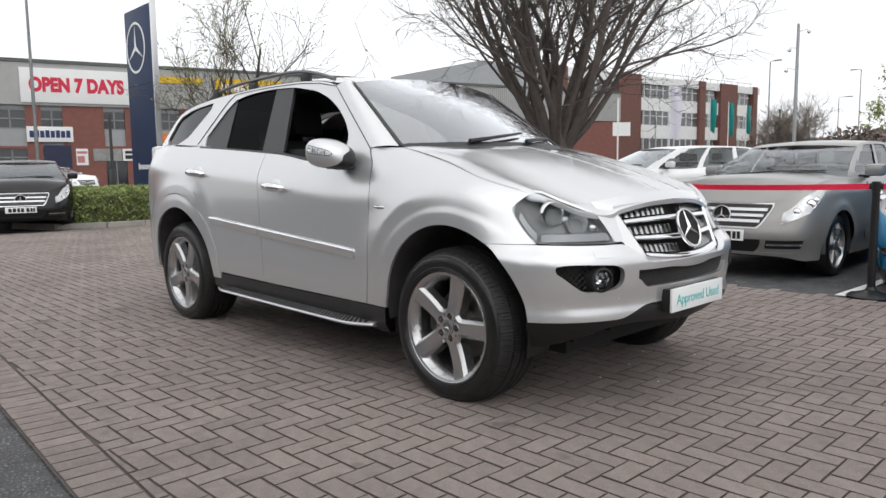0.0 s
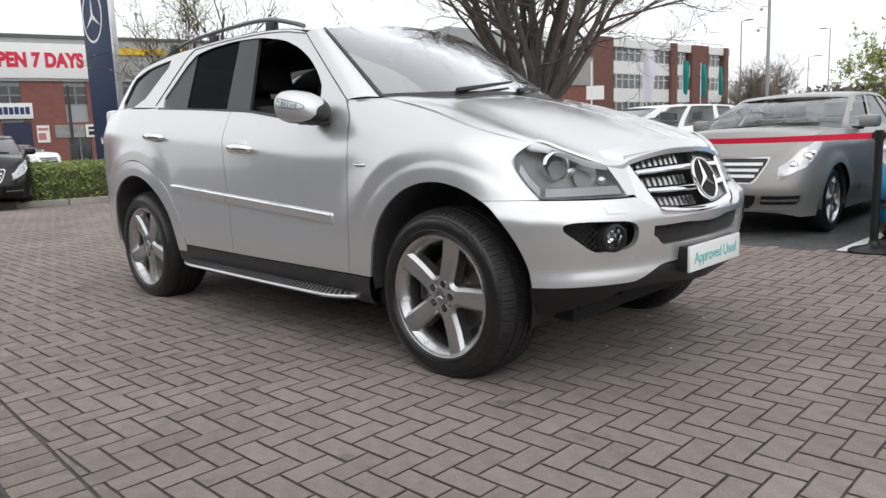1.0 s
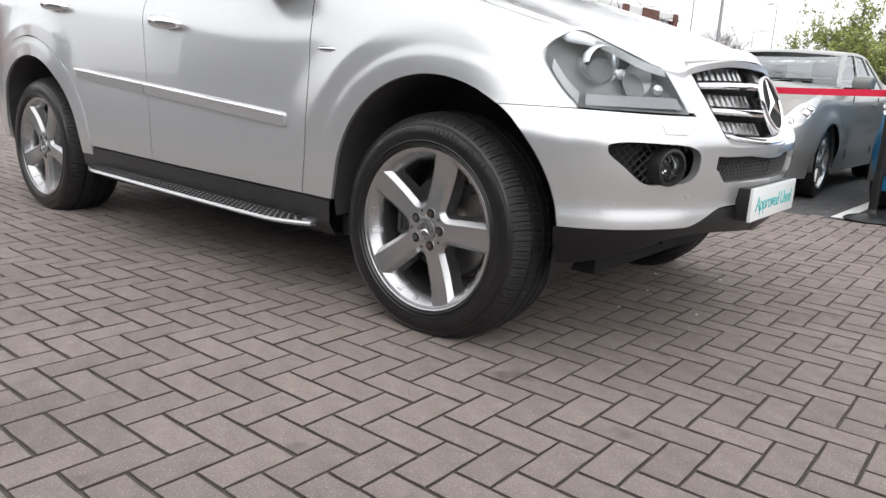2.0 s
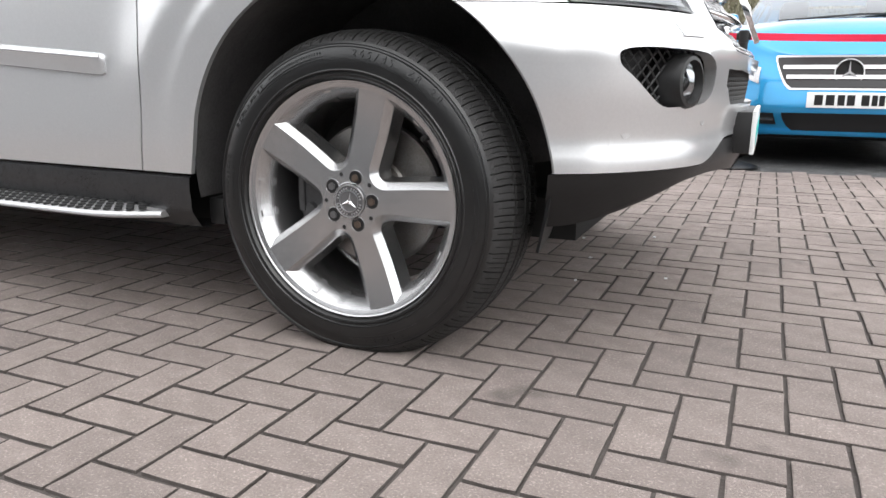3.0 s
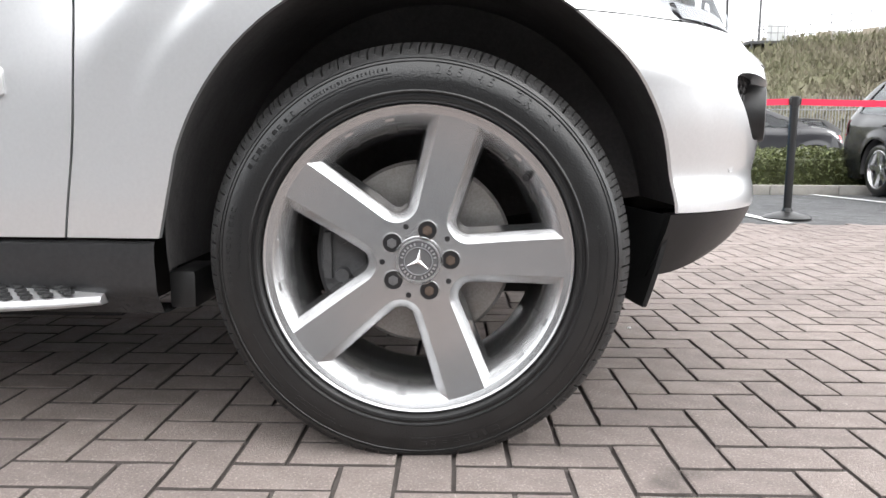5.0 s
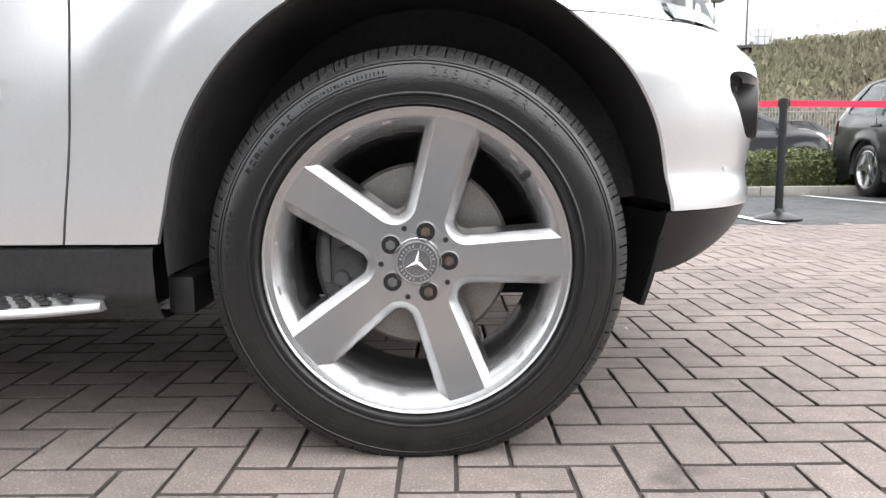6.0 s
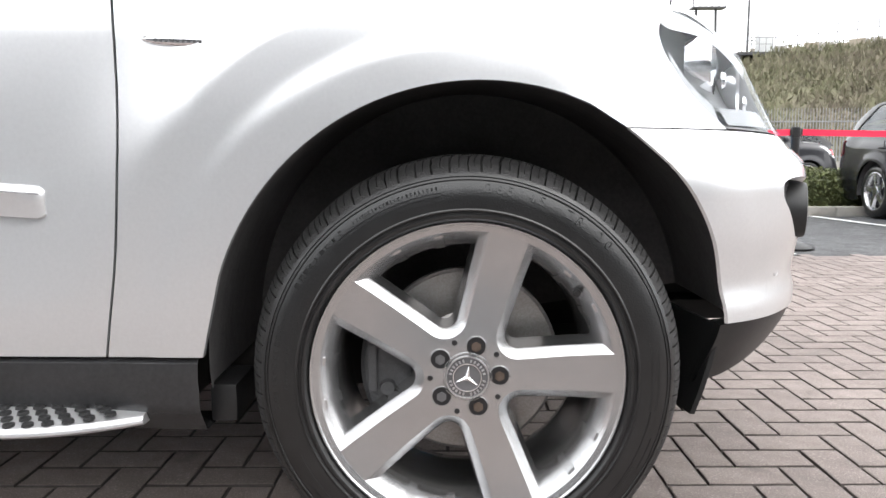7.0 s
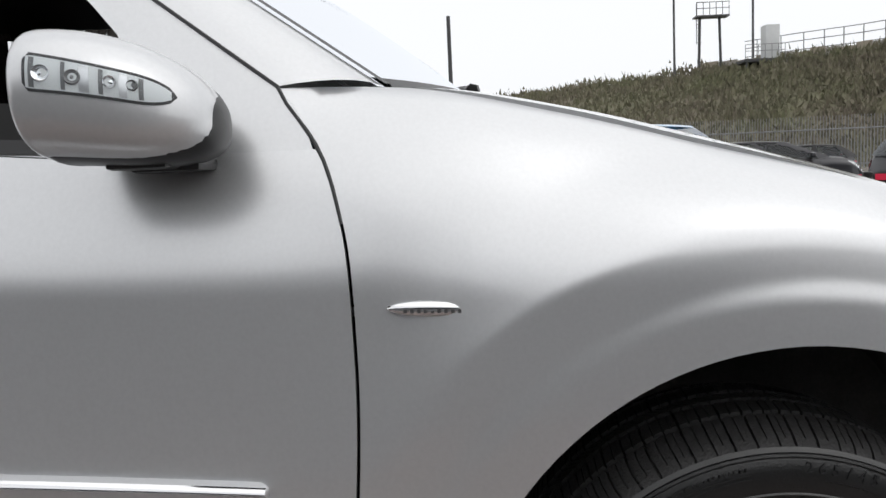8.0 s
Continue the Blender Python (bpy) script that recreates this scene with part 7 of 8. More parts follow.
flag(-25.75, 55.7, 3.9, 6.4, 0.5, TEALFLAG, "teal banner flag on a white pole", 35)
flag(-25.6, 58.8, 3.7, 6.3, 0.45, TEALFLAG, "teal banner flag on a white pole", 40)
flag(-25.4, 61.8, 3.9, 6.2, 0.4, TEALFLAG, "teal banner flag on a white pole", 45)
flag(-24.2, 65.6, 3.3, 6.0, 0.4, TEALFLAG, "teal banner flag on a white pole", 60)
lf = flag(-25.5, 48.7, 3.2, 7.0, 0.85, LILAC, "tall pale lilac flag with a pink mark", 35)
pn = thing("street_sign", "white notice board on a post", "sign", at=heading(-24.5, 40.5, -40))
part("board", boxes((-0.02, 0.02, -0.6, 0.6, 3.1, 4.0)), BANNER, pn)
part("post", boxes((-0.04, 0.04, -0.3, -0.2, 0, 5.6), bevel=0.01), OFFWHITE, pn)


# ---- long brick retail building ----
def facade(name, label, ax, ay, bx, by, category="building"):
    a = math.atan2(by - ay, bx - ax)
    return thing(name, label, category, at=Matrix.Translation((ax, ay, 0)) @ Matrix.Rotation(a, 4, "Z"))


# local x runs along the front, -y looks out of the wall's face
shop = facade("retail_building", "long red brick retail building with grey clad upper storey", -45.9, 9.3, -37.7, 42.4)
U0, U1 = -30.0, 48.0
wins = [(-14.4, -12.6), (-11.0, -9.2), (-7.6, -5.8), (-4.2, -2.6), (-0.6, 1.0), (1.8, 2.95), (5.2, 6.4), (8.4, 9.7), (11.6, 12.9), (15.0, 16.3), (18.4, 19.7), (21.8, 23.1), (25.2, 26.5), (28.6, 29.9), (32, 33.3)]
prev = U0
for k, (a, b) in enumerate(wins):
    part("brick_pier", boxes((prev, a, 0, 0.4, 0, 5.1)), REDBRICK, shop)
    part("brick_spandrel", boxes((a, b, 0.002, 0.4, 2.55, 2.7)), REDBRICK, shop)
    w = part("window", boxes((a, b, 0.2, 0.24, 3.75, 4.85)), DARKGLASS, shop, "dark upper window")
    c = (a + b) / 2
    part("window_frame", boxes((a, b, 0.15, 0.26, 4.26, 4.34), (c - 0.04, c + 0.04, 0.15, 0.26, 3.75, 4.85), (a, b, 0.15, 0.26, 4.8, 4.9), (a, b, 0.15, 0.26, 3.7, 3.78)), STEEL, w)
    part("panel", boxes((a, b, 0.16, 0.3, 4.85, 5.1)), GREYPANEL, shop, "pale panel")
    part("panel", boxes((a, b, 0.16, 0.3, 2.7, 3.72)), GREYPANEL, shop, "pale panel")
    g = part("shop_window", boxes((a, b, 0.2, 0.24, 0.1, 2.55)), DARKGLASS, shop, "dark shop window")
    part("window_frame", boxes((a, b, 0.15, 0.26, 2.0, 2.08), (c - 0.04, c + 0.04, 0.15, 0.26, 0.1, 2.55)), STEEL, g)
    prev = b
part("brick_pier", boxes((prev, U1, 0, 0.4, 0, 5.1)), REDBRICK, shop)
part("core", boxes((U0, U1, 0.41, 24, 0, 7.4)), GREYPANEL, shop)
cl = bmesh.new()
u = U0
while u < U1:
    box(cl, u, u + 0.11, -0.10, 0.35, 5.1, 7.55)
    u += 0.2
box(cl, U0, U1, -0.06, 0.36, 5.1, 7.55)
o = part("cladding", cl, CLADDING, shop, "ribbed grey cladding", smooth=0)
part("roof_edge", boxes((U0, U1, -0.16, 0.5, 7.55, 7.75)), mat("dark roof trim", (0.10, 0.11, 0.10), rough=0.5, var=0.1), shop, "dark roof trim")
bn = part("sign_banner", boxes((0.83, 8.0, -0.18, -0.10, 5.25, 7.25), bevel=0.01), BANNER, shop, "white banner with red wording")
writing("OPEN 7 DAYS", 1.08, Matrix.Translation((3.85, -0.185, 6.25)) @ Euler((radians(90), 0, 0)).to_matrix().to_4x4() @ Matrix.Diagonal((0.745, 1.0, 1, 1)), REDPRINT, bn, depth=0.006, spread=1.04, heavy=0.065)
sg = part("shop_sign", boxes((1.0, 3.45, -0.12, 0.0, 2.95, 3.85), bevel=0.01), BANNER, shop, "white shop sign with navy bars")
for k in range(8):
    part("sign_bar", boxes((1.15 + 0.275 * k, 1.37 + 0.275 * k, -0.128, -0.118, 3.2, 3.6 + 0.03 * (k % 2))), NAVYPRINT, sg)
part("entrance", boxes((1.85, 3.3, -0.02, 0.2, 0.0, 2.75)), mat("navy entrance", (0.02, 0.025, 0.06), rough=0.3, var=0.2, scale=1), shop, "dark navy entrance")
part("poster", boxes((3.55, 4.2, -0.04, 0, 1.55, 2.55)), BANNER, shop, "faded poster")
part("poster_bar", boxes((3.6, 4.15, -0.05, -0.038, 2.25, 2.4), (3.6, 4.0, -0.05, -0.038, 1.7, 2.1)), mat("pinkish print", (0.5, 0.2, 0.2), rough=0.6), shop)
part("poster", boxes((4.5, 6.1, -0.05, 0, 1.8, 2.55)), mat("grey poster", (0.4, 0.4, 0.38), rough=0.6, color2=(0.15, 0.15, 0.14), scale=2), shop, "printed hoarding")
part("poster", boxes((6.15, 7.6, -0.05, 0, 1.8, 2.55)), BANNER, shop, "white sale poster")
part("poster_bar", boxes((6.3, 7.4, -0.06, -0.048, 2.25, 2.42), (6.3, 7.2, -0.06, -0.048, 1.92, 2.15)), SEAL, shop)
part("yellow_sign", boxes((8.4, 11.2, -0.17, -0.1, 6.7, 7.1)), YELLOW, shop, "yellow strip sign")
ys = part("yellow_sign", boxes((12.0, 16.5, -0.17, -0.1, 5.85, 7.15)), YELLOW, shop, "yellow shop sign")
for k in range(9):
    part("sign_bar", boxes((12.4 + 0.42 * k, 12.72 + 0.42 * k, -0.178, -0.168, 6.3, 6.8)), BANNER, ys)
part("orange_sign", boxes((8.2, 10.2, -0.1, 0, 2.6, 3.5)), ORANGE, shop, "orange shop sign")
part("sign_bar", boxes((8.4, 9.9, -0.11, -0.098, 2.7, 2.9)), BANNER, shop)
part("picture_panel", boxes((10.0, 11.5, -0.1, 0, 3.4, 5.0)), mat("orange poster", (0.6, 0.2, 0.06), rough=0.6, color2=(0.5, 0.45, 0.42), scale=1.2), shop, "orange printed panel")

# ---- three-storey offices ----
off = facade("office_building", "three-storey white panelled office block with brick piers", -40.0, 59.1, -36.9, 89.9)
TOPZ = 10.55
part("core", boxes((-14, 33, 0.5, 14, 0, TOPZ - 0.2)), GREYPANEL, off)
part("fascia", boxes((-3.5, 32.4, -0.15, 0.5, 9.72, TOPZ)), OFFWHITE, off, "white fascia")
for z0, z1 in ((6.95, 8.3), (4.0, 5.45), (0.0, 0.8)):
    part("spandrel", boxes((-3.4, 32.3, -0.02, 0.4, z0, z1)), OFFWHITE, off, "white spandrel panels")
for a, b, mtl in ((4.3, 8.0, DARKBRICK), (18.9, 20.1, DARKBRICK), (23.3, 26.9, DARKBRICK), (30.7, 31.6, DARKBRICK), (-5.0, -3.4, DARKBRICK)):
    part("brick_pier", boxes((a, b, -0.35, 0.5, 0, TOPZ + 0.05)), mtl, off, "dark brick pier")
for z0, z1 in ((8.3, 9.72), (5.45, 6.95), (0.8, 4.0)):
    u = -3.4
    while u < 32:
        if not any(a - 1.0 < u < b for a, b in ((4.3, 8.0), (18.9, 20.1), (23.3, 26.9), (30.7, 31.6))):
            w = part("window", boxes((u + 0.06, u + 1.06, 0.08, 0.12, z0 + 0.05, z1 - 0.05)), mat("office glass", (0.16, 0.17, 0.18), rough=0.12, var=0.35, scale=0.7) if u < -3.3 and z0 > 8 else bpy.data.materials["office glass"], off, "office window")
            part("mullion", boxes((u - 0.03, u + 0.05, -0.04, 0.2, z0, z1), (u + 0.05, u + 1.07, -0.02, 0.14, z0 + (z1 - z0) * 0.62, z0 + (z1 - z0) * 0.62 + 0.06)), OFFWHITE, w)
        u += 1.12
rb = bmesh.new()
for k in range(24):
    rod(rb, (-3 + 1.5 * k, 0.6, TOPZ - 0.2), (-3 + 1.5 * k, 0.6, TOPZ + 0.55), 0.03, n=5)
rod(rb, (-3, 0.6, TOPZ + 0.55), (32, 0.6, TOPZ + 0.55), 0.03, n=5)
part("roof_rail", rb, STEEL, off)

# ---- railway bank with fences and masts ----
BANK = [(34.5, 46.0), (31.3, 53.8), (26.7, 58.8), (20.2, 66.7), (11.4, 76.6), (1.6, 85.5), (-12, 97), (-30, 112)]
BASE = [(40, 29), (28, 31.5), (20, 33.0), (12, 34.5), (3, 36.5), (-4, 44), (-6, 60), (-34, 70)]
bvs, nb_ = [], 26
BX = curve_of([(i, p[0]) for i, p in enumerate(BANK)])
BY = curve_of([(i, p[1]) for i, p in enumerate(BANK)])
SX = curve_of([(i, p[0]) for i, p in enumerate(BASE)])
SY = curve_of([(i, p[1]) for i, p in enumerate(BASE)])


def bank_pt(i, t):
    z = (8.5 + 0.13 * i) * (smooth(-0.05, 1.0, t) * 0.55 + 0.45 * t)
    x, y = SX(i) + (BX(i) - SX(i)) * t, SY(i) + (BY(i) - SY(i)) * t
    return Vector((x, y, z + 0.35 * noise.noise((x * 0.12, y * 0.12, 0)) * math.sin(math.pi * min(t, 1)) * 2 - 0.02))


rows_b = []
for i in [k * 6 / 70 for k in range(71)]:
    rows_b.append([bank_pt(i, t / nb_) for t in range(nb_ + 1)] + [bank_pt(i, 1.0) + Vector((4 + 2 * i, 9, 0.0)), bank_pt(i, 1.0) + Vector((30, 60, 0.0))])
bank = link_mesh("bank", [p for r in rows_b for p in r], grid_faces(71, nb_ + 3), GRASS, smooth=60)
tagged(bank, "steep railway bank of rough spring grass and scrub", "bank", kind="structure")
rng = random.Random(21)


def on_bank(r):
    i, t = r.uniform(0.3, 6.2), r.random() ** 0.8
    p = bank_pt(i, t)
    c = noise.noise((p.x * 0.16, p.y * 0.16, 3.3))
    return p + Vector((r.gauss(0, 0.35), r.gauss(0, 0.35), abs(r.gauss(0, 0.22 + 0.5 * max(c, 0)))))


def tufts(name, n, label, category, wide, tall, seed):
    """Upright blades in small clumps over the slope."""
    r, vs, fs = random.Random(seed), [], []
    for _ in range(n):
        p = on_bank(r)
        p.z -= 0.15
        a, h, w = r.uniform(0, 3.14), tall * r.uniform(0.4, 1.2), wide * r.uniform(0.6, 1.3)
        side = Vector((math.cos(a), math.sin(a), 0)) * w
        tip = Vector((r.gauss(0, 0.12), r.gauss(0, 0.12), h))
        b = len(vs)
        vs += [p - side, p + side, p + tip]
        fs.append((b, b + 1, b + 2))
    return tagged(link_mesh(name, vs, fs, GRASS, smooth=0), label, category, kind="stuff")


tufts("bank_scrub", 30000, "dry brown and green scrub on the bank", "scrub", 0.12, 0.5, 31)

fence = thing("palisade_fence", "grey palisade fence at the foot of the bank", "fence", at=(0, 0, 0))
FEN = [(3, 31.3), (8, 30.7), (14, 30.5), (22, 30.3), (34, 29.2)]
FX = curve_of([(i, p[0]) for i, p in enumerate(FEN)])
FY = curve_of([(i, p[1]) for i, p in enumerate(FEN)])
pale = bmesh.new()
box(pale, -0.035, 0.035, -0.008, 0.008, 0.35, 2.72)
for v_ in pale.verts:
    if v_.co.z > 2.5:
        v_.co.x *= 0.25
        v_.co.z += 0.1
pale_me = bpy.data.meshes.new("pale")
pale.to_mesh(pale_me)
pale.free()
pale_me.materials.append(STEEL)
count = 0
far_p = bmesh.new()
ii = 0.0
while ii < 4.0:
    x, y = FX(ii), FY(ii)
    if 6.5 < x < 26 and count < 140:
        o = new("pale", pale_me)
        o.parent = fence
        o.location = (x, y, 0.0)
        count += 1
    else:
        box(far_p, x - 0.035, x + 0.035, y - 0.008, y + 0.008, 0.35, 2.78)
    ii += 0.14 / 7.75
tagged(part("far_pales", far_p, STEEL, fence, smooth=0), kind="stuff")
rl = [(FX(k / 20), FY(k / 20)) for k in range(81)]
for z in (0.75, 2.25):
    v, f = tube([(x, y + 0.03, z) for x, y in rl], 0.03, 5)
    link_mesh("fence_rail", v, f, STEEL, fence)
wallb = []
for x, y in rl:
    wallb += [(x, y - 0.12, -0.02), (x, y - 0.12, 0.55), (x, y + 0.12, 0.55)]
tagged(link_mesh("fence_wall", wallb, grid_faces(81, 3), KERB), "low concrete wall under the fence", "wall", kind="structure")

tl = thing("timber_fence", "weathered boarded parapet along the top of the bank", "fence", at=(0, 0, 0))
for k in range(14):
    i0, i1 = 0.4 + 0.17 * k, 0.4 + 0.17 * (k + 1)
    a, b = bank_pt(i0, 1.0), bank_pt(i1, 1.0)
    d = b - a
    m = Matrix.Translation(a) @ Matrix.Rotation(math.atan2(d.y, d.x), 4, "Z")
    bm = bmesh.new()
    box(bm, 0.0, d.length - 0.01, -0.05, 0.05, -0.9, 0.75 + 0.12 * math.sin(k * 2.1), m=m)
    part("board_panel", bm, TIMBER if k % 3 else KERB, tl)
rail2 = thing("rail_guard", "grey tubular guard rail on the bank", "railing", at=(0, 0, 0))
line = [bank_pt(0.3 + 0.11 * k, 1.0) + Vector((0.4, 0.6, 0)) for k in range(20)]
for z in (0.9, 1.6, 2.2):
    v, f = tube([p + Vector((0, 0, z)) for p in line], 0.035, 5)
    link_mesh("guard_bar", v, f, STEEL, rail2)
for p in line[::2]:
    bm = bmesh.new()
    rod(bm, p, p + Vector((0, 0, 2.2)), 0.04, n=6)
    part("guard_post", bm, STEEL, rail2)

cab = thing("relay_cabinet", "tall pale concrete relay cabin on the bank", "cabin", at=(25.5, 58.9, 9.3))
part("cabin_body", boxes((-0.55, 0.55, -0.5, 0.5, -0.3, 2.35), bevel=0.03), PALE, cab)
part("platform", boxes((-2.4, 0.9, -0.9, 0.9, -0.55, -0.3), bevel=0.02), DARKSTEEL, cab, "dark steel platform")
for x, y in ((-2.2, -0.8), (-1.0, -0.8), (0.6, -0.8)):
    part("platform_leg", boxes((x - 0.06, x + 0.06, y - 0.06, y + 0.06, -1.9, -0.5)), DARKSTEEL, cab)
gr2 = bmesh.new()
for k in range(7):
    x = -2.3 + 0.52 * k
    rod(gr2, (x, -0.85, -0.3), (x, -0.85, 0.8), 0.025, n=5)
for z in (0.3, 0.8):
    rod(gr2, (-2.3, -0.85, z), (0.85, -0.85, z), 0.025, n=5)
part("platform_rail", gr2, STEEL, cab)


def rail_mast(x, y, h, base, r=0.13, label="dark railway mast on the bank"):
    t = thing("railway_mast", label, "mast", "railway masts", at=(x, y, base))
    v, f = lathe([(r, -0.6), (r, 0.2), (r * 0.8, 0.25), (r * 0.65, h)], 10, "Z")
    link_mesh("column", v, f, DARKSTEEL, t)
    return t


rail_mast(0.0, 70.6, 16, 0.0, 0.28, "tall dark mast beyond the car park")
rail_mast(19.1, 62.9, 10, 8.6)
m3 = rail_mast(25.0, 61.0, 9, 8.9)
bm = bmesh.new()
rod(bm, (0, 0, 5.2), (-1.3, 0, 6.2), 0.04, n=5)
rod(bm, (0, 0, 6.6), (-1.6, 0, 6.3), 0.03, n=5)
part("cantilever", bm, DARKSTEEL, m3)
gt = thing("signal_gantry", "dark steel railway signal gantry", "gantry", at=(22.0, 62.8, 8.7))
for x in (-0.75, 0.9):
    part("gantry_leg", rod(bmesh.new(), (x * 1.15, 0, -0.3), (x, 0, 4.6), 0.12, n=6), DARKSTEEL, gt)
part("gantry_deck", boxes((-1.2, 1.6, -0.5, 0.5, 4.5, 4.65)), DARKSTEEL, gt)
bm = bmesh.new()
for k in range(6):
    rod(bm, (-1.15 + 0.54 * k, -0.48, 4.65), (-1.15 + 0.54 * k, -0.48, 5.7), 0.03, n=5)
for z in (5.2, 5.7):
    rod(bm, (-1.2, -0.48, z), (1.6, -0.48, z), 0.03, n=5)
part("gantry_rail", bm, DARKSTEEL, gt)
bm = bmesh.new()
for k in range(8):
    rod(bm, (-1.2, -0.5, 2.4 + 0.3 * k), (-0.8, -0.5, 2.4 + 0.3 * k), 0.03, n=4)
rod(bm, (-1.2, -0.5, 2.3), (-1.2, -0.5, 5.6), 0.03, n=4)
part("ladder", bm, DARKSTEEL, gt)
# a small white winged shape, like a bird, in front of the bank
tagged(link_mesh("paper_scrap", [Vector((27.9, 55.0, 5.9)) + Vector(p) for p in ((-0.35, 0, 0.45), (-0.1, 0.05, -0.1), (0.05, -0.05, 0.2), (0.3, 0, 0.4), (0.12, 0.05, -0.3), (-0.2, 0.05, -0.35))], [(0, 1, 2), (1, 5, 4, 2), (2, 4, 3)], BANNER), "small white bird-like shape on the bank", "litter")


# ---- trees ----
def tree(name, label, base, stems, length, r0, levels, material, seed, spread, twig=0.006, leaf=None, leaf_n=0, leaf_size=0.05, sub=5, up=0.35, parts=("trunk", "crown"), bend=0.25, first=0.28, z0=-0.05):
    rng = random.Random(seed)
    root = thing(name, label, "tree", at=base)
    thick, thin, tips = [], [], []

    def grow(p, d, ln, r, lev):
        n = 5 if lev < 2 else 4 if lev < levels - 1 else 3
        pts, rad = [p.copy()], [r]
        dd = d.copy()
        for k in range(n):
            dd = (dd + Vector((rng.gauss(0, bend * (1 if lev < 2 else 2)), rng.gauss(0, bend * (1 if lev < 2 else 2)), rng.gauss(0, bend * (0.7 if lev < 2 else 1.5)) + up * 0.12))).normalized()
            p = p + dd * ln / n
            pts.append(p.copy())
            rad.append(max(twig * 0.5, r * (1 - 0.62 * (k + 1) / n)))
        (thick if lev < 2 else thin).append((pts, rad, 7 if lev == 0 else 5 if lev == 1 else 3))
        if lev >= levels:
            tips.extend(pts[1:])
            return
        kids = sub + (rng.random() < 0.5)
        for k in range(kids):
            t0 = first if lev == 0 else 0.28
            t = t0 + (1 - t0) * (k + rng.random()) / kids
            i = min(int(t * n), n - 1)
            q = pts[i].lerp(pts[i + 1], t * n - i)
            side = dd.orthogonal().normalized()
            side.rotate(Matrix.Rotation(rng.uniform(0, 6.28), 3, dd))
            ang = rng.uniform(0.45, 0.95)
            nd = (dd * math.cos(ang) + side * math.sin(ang) + Vector((0, 0, up * 0.4))).normalized()
            grow(q, nd, ln * rng.uniform(0.42, 0.66), max(twig, rad[i] * rng.uniform(0.42, 0.6)), lev + 1)

    for k in range(stems):
        a = 2 * math.pi * (k + rng.random() * 0.7) / stems
        tilt = spread * rng.uniform(0.35, 1.0) if stems > 1 else 0.03
        d = Vector((math.cos(a) * math.sin(tilt), math.sin(a) * math.sin(tilt), math.cos(tilt)))
        off = Vector((math.cos(a), math.sin(a), 0)) * (r0 * 1.6 if stems > 1 else 0)
        grow(off + Vector((0, 0, z0)), d, length * rng.uniform(0.85, 1.1), r0 * rng.uniform(0.75, 1.1), 0)
    for nm, lst, lab in ((parts[0], thick, ""), (parts[1], thin, "fine bare twigs")):
        vs, fs = [], []
        for pts, rad, n in lst:
            b = len(vs)
            v, f = tube(pts, rad, n)
            vs += v
            fs += [tuple(k + b for k in q) for q in f]
        if vs:
            link_mesh(nm, vs, fs, material, root, lab, smooth=60)
    if leaf:
        leaves("leaves", leaf_n, lambda r: tips[r.randrange(len(tips))] + Vector((r.gauss(0, 0.06), r.gauss(0, 0.06), r.gauss(0, 0.06))), leaf_size, leaf, "", "", rng, parent=root)
    return root


big = tree("bare_tree", "large dark many-stemmed tree, still bare, behind the paving", (-5.0, 7.5, 0), 22, 3.8, 0.072, 4, BARK, 14, 0.66, twig=0.0044, leaf=BUD, leaf_n=900, leaf_size=0.018, sub=4, up=0.30, bend=0.12, first=0.22, z0=1.35)
bm = bmesh.new()
v, f = lathe([(0.50, -0.05), (0.38, 0.15), (0.30, 0.45), (0.27, 0.9), (0.27, 1.35), (0.24, 1.6), (0.12, 1.85)], 18, "Z")
link_mesh("bole", [Vector(p) * 1.0 + Vector((0.05 * noise.noise((p[0] * 4, p[1] * 4, p[2] * 2)), 0, 0)) for p in v], f, BARK, big, "short fused trunk")
bm.free()
tree("budding_tree", "slender tree with opening yellow-green buds", (-16.5, 7.8, 0), 4, 4.4, 0.07, 3, BARK, 5, 0.45, twig=0.008, leaf=BUD, leaf_n=1500, leaf_size=0.035, sub=5, up=0.5, bend=0.12)
tree("roadside_tree", "spring tree with fresh yellow-green leaves", (-7.7, 49.5, 0), 7, 4.3, 0.13, 3, BARK2, 9, 0.50, twig=0.015, leaf=FRESH, leaf_n=20000, leaf_size=0.10, sub=6, up=0.4)
tree("thicket_tree", "bare grey-brown thicket tree", (-21.3, 61, 0), 16, 3.7, 0.07, 3, TWIG, 23, 0.55, twig=0.012, sub=6, up=0.4, bend=0.12)
tree("thicket_tree", "bare grey-brown thicket tree", (-24.5, 64, 0), 12, 2.7, 0.07, 3, TWIG, 24, 0.6, twig=0.012, sub=6, up=0.4, bend=0.12)
rng = random.Random(4)


def wood(r):
    t = r.random()
    x, y = -30 + 34 * t + r.gauss(0, 1.5), 88 + 3 * t + r.gauss(0, 3)
    h = 3.8 + 2.0 * noise.noise((x * 0.2, y * 0.2, 1)) + 1.5 * t
    return x, y, r.random() ** 0.7 * h


leaves("far_wood", 30000, wood, 0.34, mat("far bare wood", (0.20, 0.165, 0.145), rough=0.95, var=0.3, scale=0.5, island=0.35), "distant brown leafless woodland", "woodland", rng)

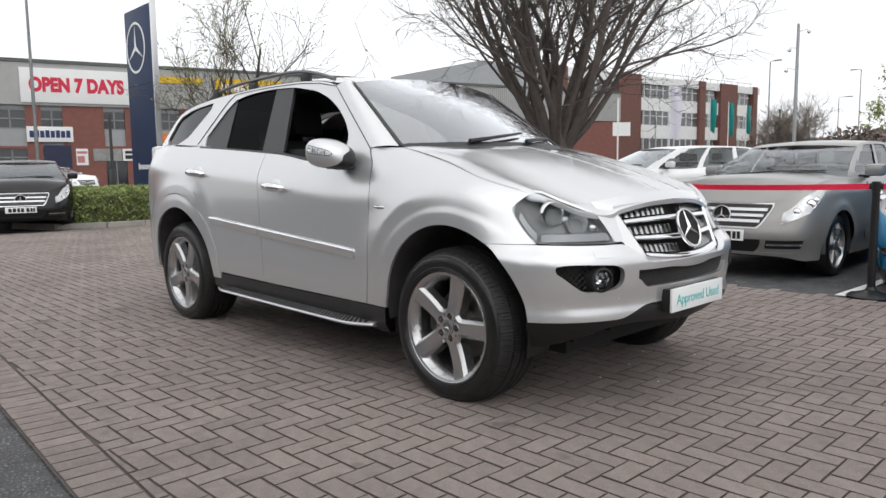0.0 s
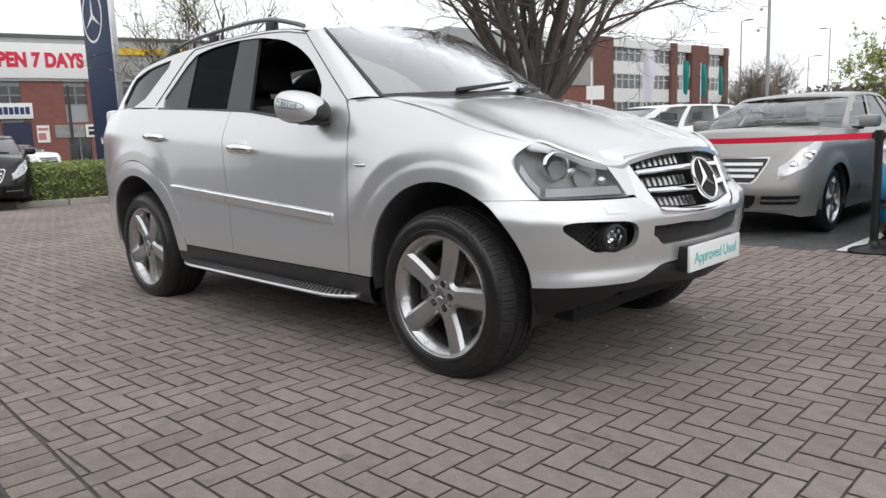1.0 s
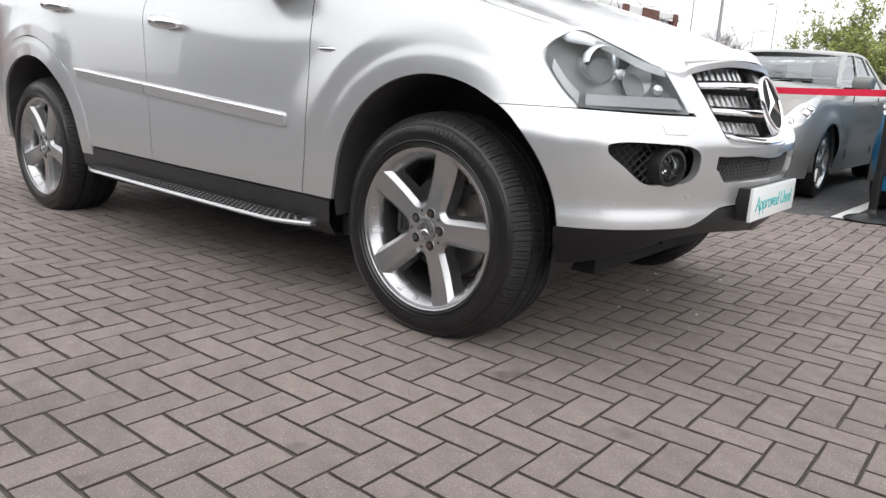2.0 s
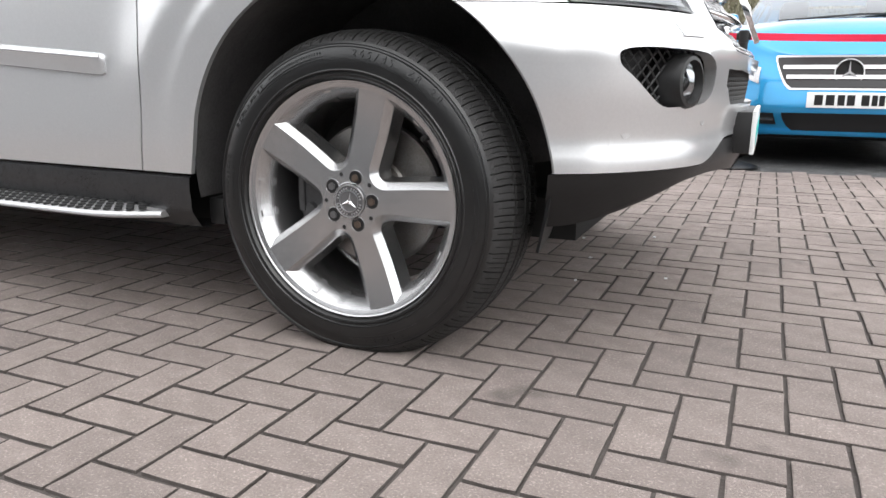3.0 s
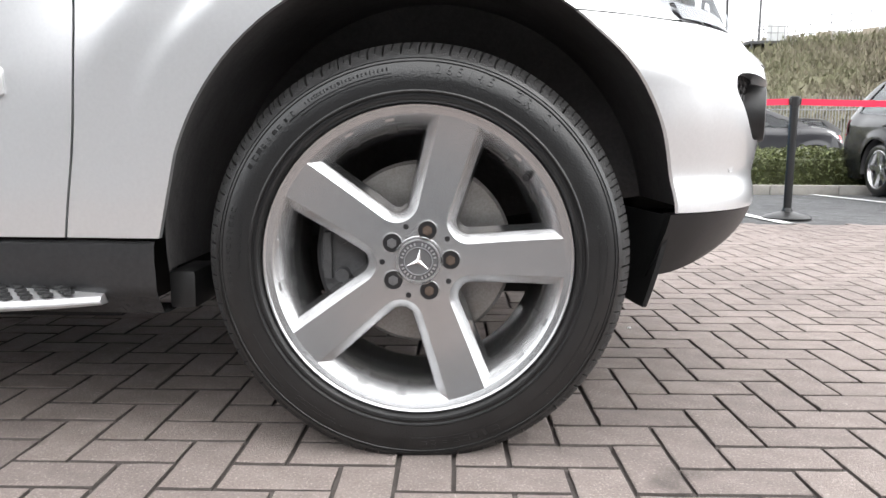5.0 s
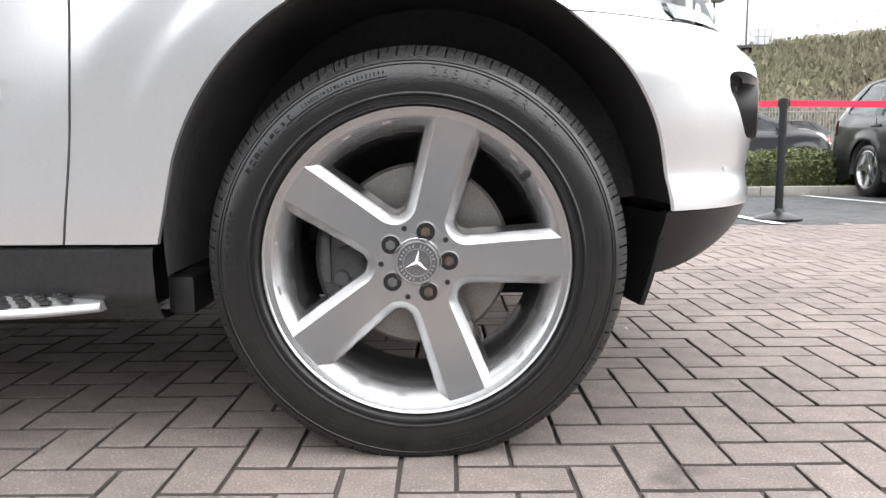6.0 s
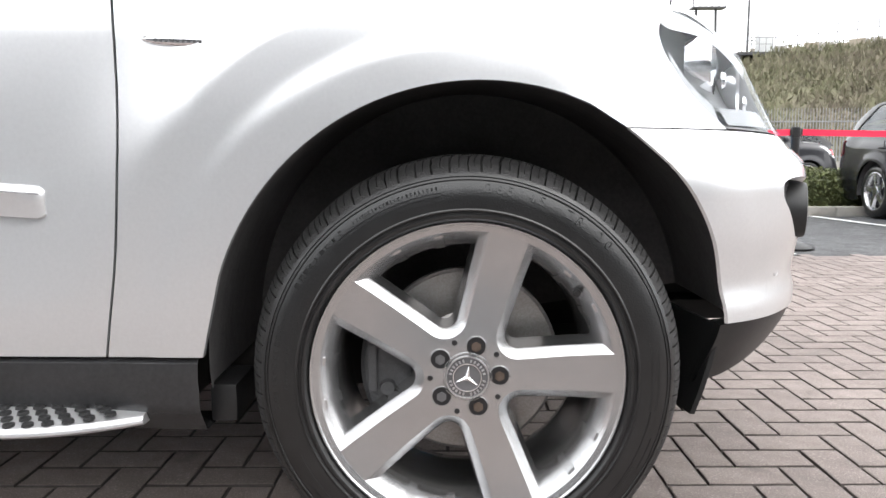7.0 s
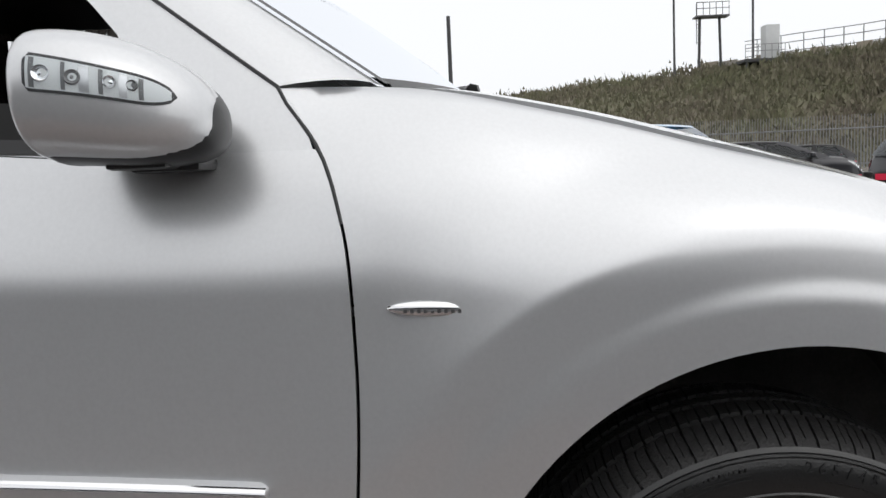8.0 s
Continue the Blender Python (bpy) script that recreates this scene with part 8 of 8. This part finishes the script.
# ---- an unseen dark front, added behind the camera to darken the flank's reflections ----
sh = thing("unseen_backdrop", "unseen dark glazed front added for reflections", "building", at=(0, 0, 0))
part("roof_band", boxes((-26, 30, -19.6, -15.6, 4.4, 5.6)), GREYPANEL, sh)
part("back_wall", boxes((-26, 30, -19.6, -17.0, 0, 4.4)), GREYPANEL, sh)
for k in range(14):
    part("glass_panel", boxes((-25.9 + 4 * k, -22.05 + 4 * k, -16.05, -16.0, 0.05, 4.4)), DARKGLASS, sh)
    part("mullion", boxes((-26.02 + 4 * k, -25.92 + 4 * k, -16.1, -15.9, 0, 4.4)), STEEL, sh)

# ---- paving blocks, laid last ----
def block_mesh(lx, ly, seed):
    """One block with a chamfered top and slightly worn, uneven edges."""
    g, c, rng = 0.0050, 0.0024, random.Random(seed)
    x0, x1, y0, y1 = g * 0.85, lx - g * 0.85, g * 1.15, ly - g * 1.15
    nx, ny = (3, 2) if lx > ly else (2, 3)
    ring = [(x0 + (x1 - x0) * i / nx, y0) for i in range(nx)] + [(x1, y0 + (y1 - y0) * i / ny) for i in range(ny)]
    ring += [(x1 - (x1 - x0) * i / nx, y1) for i in range(nx)] + [(x0, y1 - (y1 - y0) * i / ny) for i in range(ny)]
    mx, my = lx / 2, ly / 2
    vs = [(x, y, -0.019) for x, y in ring]
    edge = [(x + rng.uniform(-0.0013, 0.0013), y + rng.uniform(-0.0013, 0.0013)) for x, y in ring]
    vs += [(x, y, -0.0016) for x, y in edge]
    for x, y in edge:
        k = c * rng.uniform(0.6, 1.9)
        vs.append((x + math.copysign(k, mx - x), y + math.copysign(k, my - y), rng.uniform(-0.0002, 0.0002)))
    n = len(ring)
    fs = [tuple(range(2 * n, 3 * n))] + [(k, (k + 1) % n, n + (k + 1) % n, n + k) for k in range(n)] + [(n + k, n + (k + 1) % n, 2 * n + (k + 1) % n, 2 * n + k) for k in range(n)]
    return vs, fs


P, PX, PY = 0.1, 0.166, -0.035
SLOPE = -0.755 / 13.26
edge_y = lambda x: -1.685 + SLOPE * (x + 0.14)


def herringbone():
    """Yield (x, y, lies along x) for every block of the field."""
    for j in range(-20, 46):
        for i in range(-145, 80):
            if (i - j) % 4 == 0:
                yield PX + P * i, PY + P * j, True
                yield PX + P * (i + 2), PY + P * (j - 1), False


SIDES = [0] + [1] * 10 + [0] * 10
rng = random.Random(2)
shapes = {}
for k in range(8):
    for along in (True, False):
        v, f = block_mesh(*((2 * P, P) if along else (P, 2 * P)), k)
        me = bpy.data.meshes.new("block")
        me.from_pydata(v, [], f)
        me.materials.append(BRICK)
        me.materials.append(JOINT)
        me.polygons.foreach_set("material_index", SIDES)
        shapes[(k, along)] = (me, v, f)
near, fv, ff = [], [], []
for x, y, along in herringbone():
    cx, cy = x + (0.1 if along else 0.05), y + (0.05 if along else 0.1)
    if cy < edge_y(cx) + 0.13 or cy > 4.27 or cx < -12.9 or cx > 7.6:
        continue
    near.append((math.hypot((cx - 0.4) / 1.3, cy + 0.05), x, y, along))
near.sort()
for k, (d, x, y, along) in enumerate(near):
    me, v, f = shapes[(rng.randrange(8), along)]
    dz = rng.gauss(0, 0.0005)
    tx, ty = rng.gauss(0, 0.002), rng.gauss(0, 0.002)
    if k < 296:
        o = new("block", me)
        o.parent = PAVE
        o.location, o.rotation_euler = (x, y, 0.001 + dz), (tx, ty, rng.gauss(0, 0.003))
    else:
        b = len(fv)
        pts = [(x + p[0], max(y + p[1], edge_y(x + p[0]) + 0.210 + (0.002 if p[2] > -0.003 else 0)), p[2] + 0.001 + dz + tx * (p[1] - 0.05) - ty * (p[0] - 0.05)) for p in v]
        if max(p[1] for p in pts) - min(p[1] for p in pts) < 0.02:
            continue
        fv += pts
        ff += [tuple(q + b for q in t) for t in f]
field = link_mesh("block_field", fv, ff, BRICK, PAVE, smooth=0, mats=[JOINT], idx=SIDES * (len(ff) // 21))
tagged(field, kind="stuff")
# border course along the asphalt edge
fv, ff = [], []
a = math.atan(SLOPE)
for i in range(-125, 78):
    for row in (0,):
        v, f = block_mesh(0.1, 0.2, i % 8)
        x = -0.14 + 0.1003 * i
        b = len(fv)
        dz = rng.gauss(0, 0.0004)
        m = Matrix.Translation((x, edge_y(x) + 0.004, 0.001 + dz)) @ Matrix.Rotation(a, 4, "Z")
        fv += [m @ Vector(p) for p in v]
        ff += [tuple(q + b for q in t) for t in f]
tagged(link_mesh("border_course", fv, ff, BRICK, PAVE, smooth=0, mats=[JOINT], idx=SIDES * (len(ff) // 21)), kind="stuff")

# a few pale stone chips scattered on the blocks
chips_rng = random.Random(17)
for cx, cy in ((0.228, 1.49), (0.328, 1.165), (0.491, 1.63), (0.618, 0.98), (0.352, 0.835)):
    stone = bmesh.new()
    bmesh.ops.create_icosphere(stone, subdivisions=1, radius=0.007)
    for v_ in stone.verts:
        v_.co = Vector((v_.co.x * chips_rng.uniform(0.7, 1.5), v_.co.y * chips_rng.uniform(0.6, 1.2), v_.co.z * 0.55))
    ob = part("stone_chip", stone, PLATE, None, smooth=0)
    ob.matrix_world = Matrix.Translation((cx, cy, 0.0045)) @ Matrix.Rotation(chips_rng.uniform(0, 6.28), 4, "Z")
    tagged(ob, "small pale stone chip lying on the paving", "stone", "stone chips")
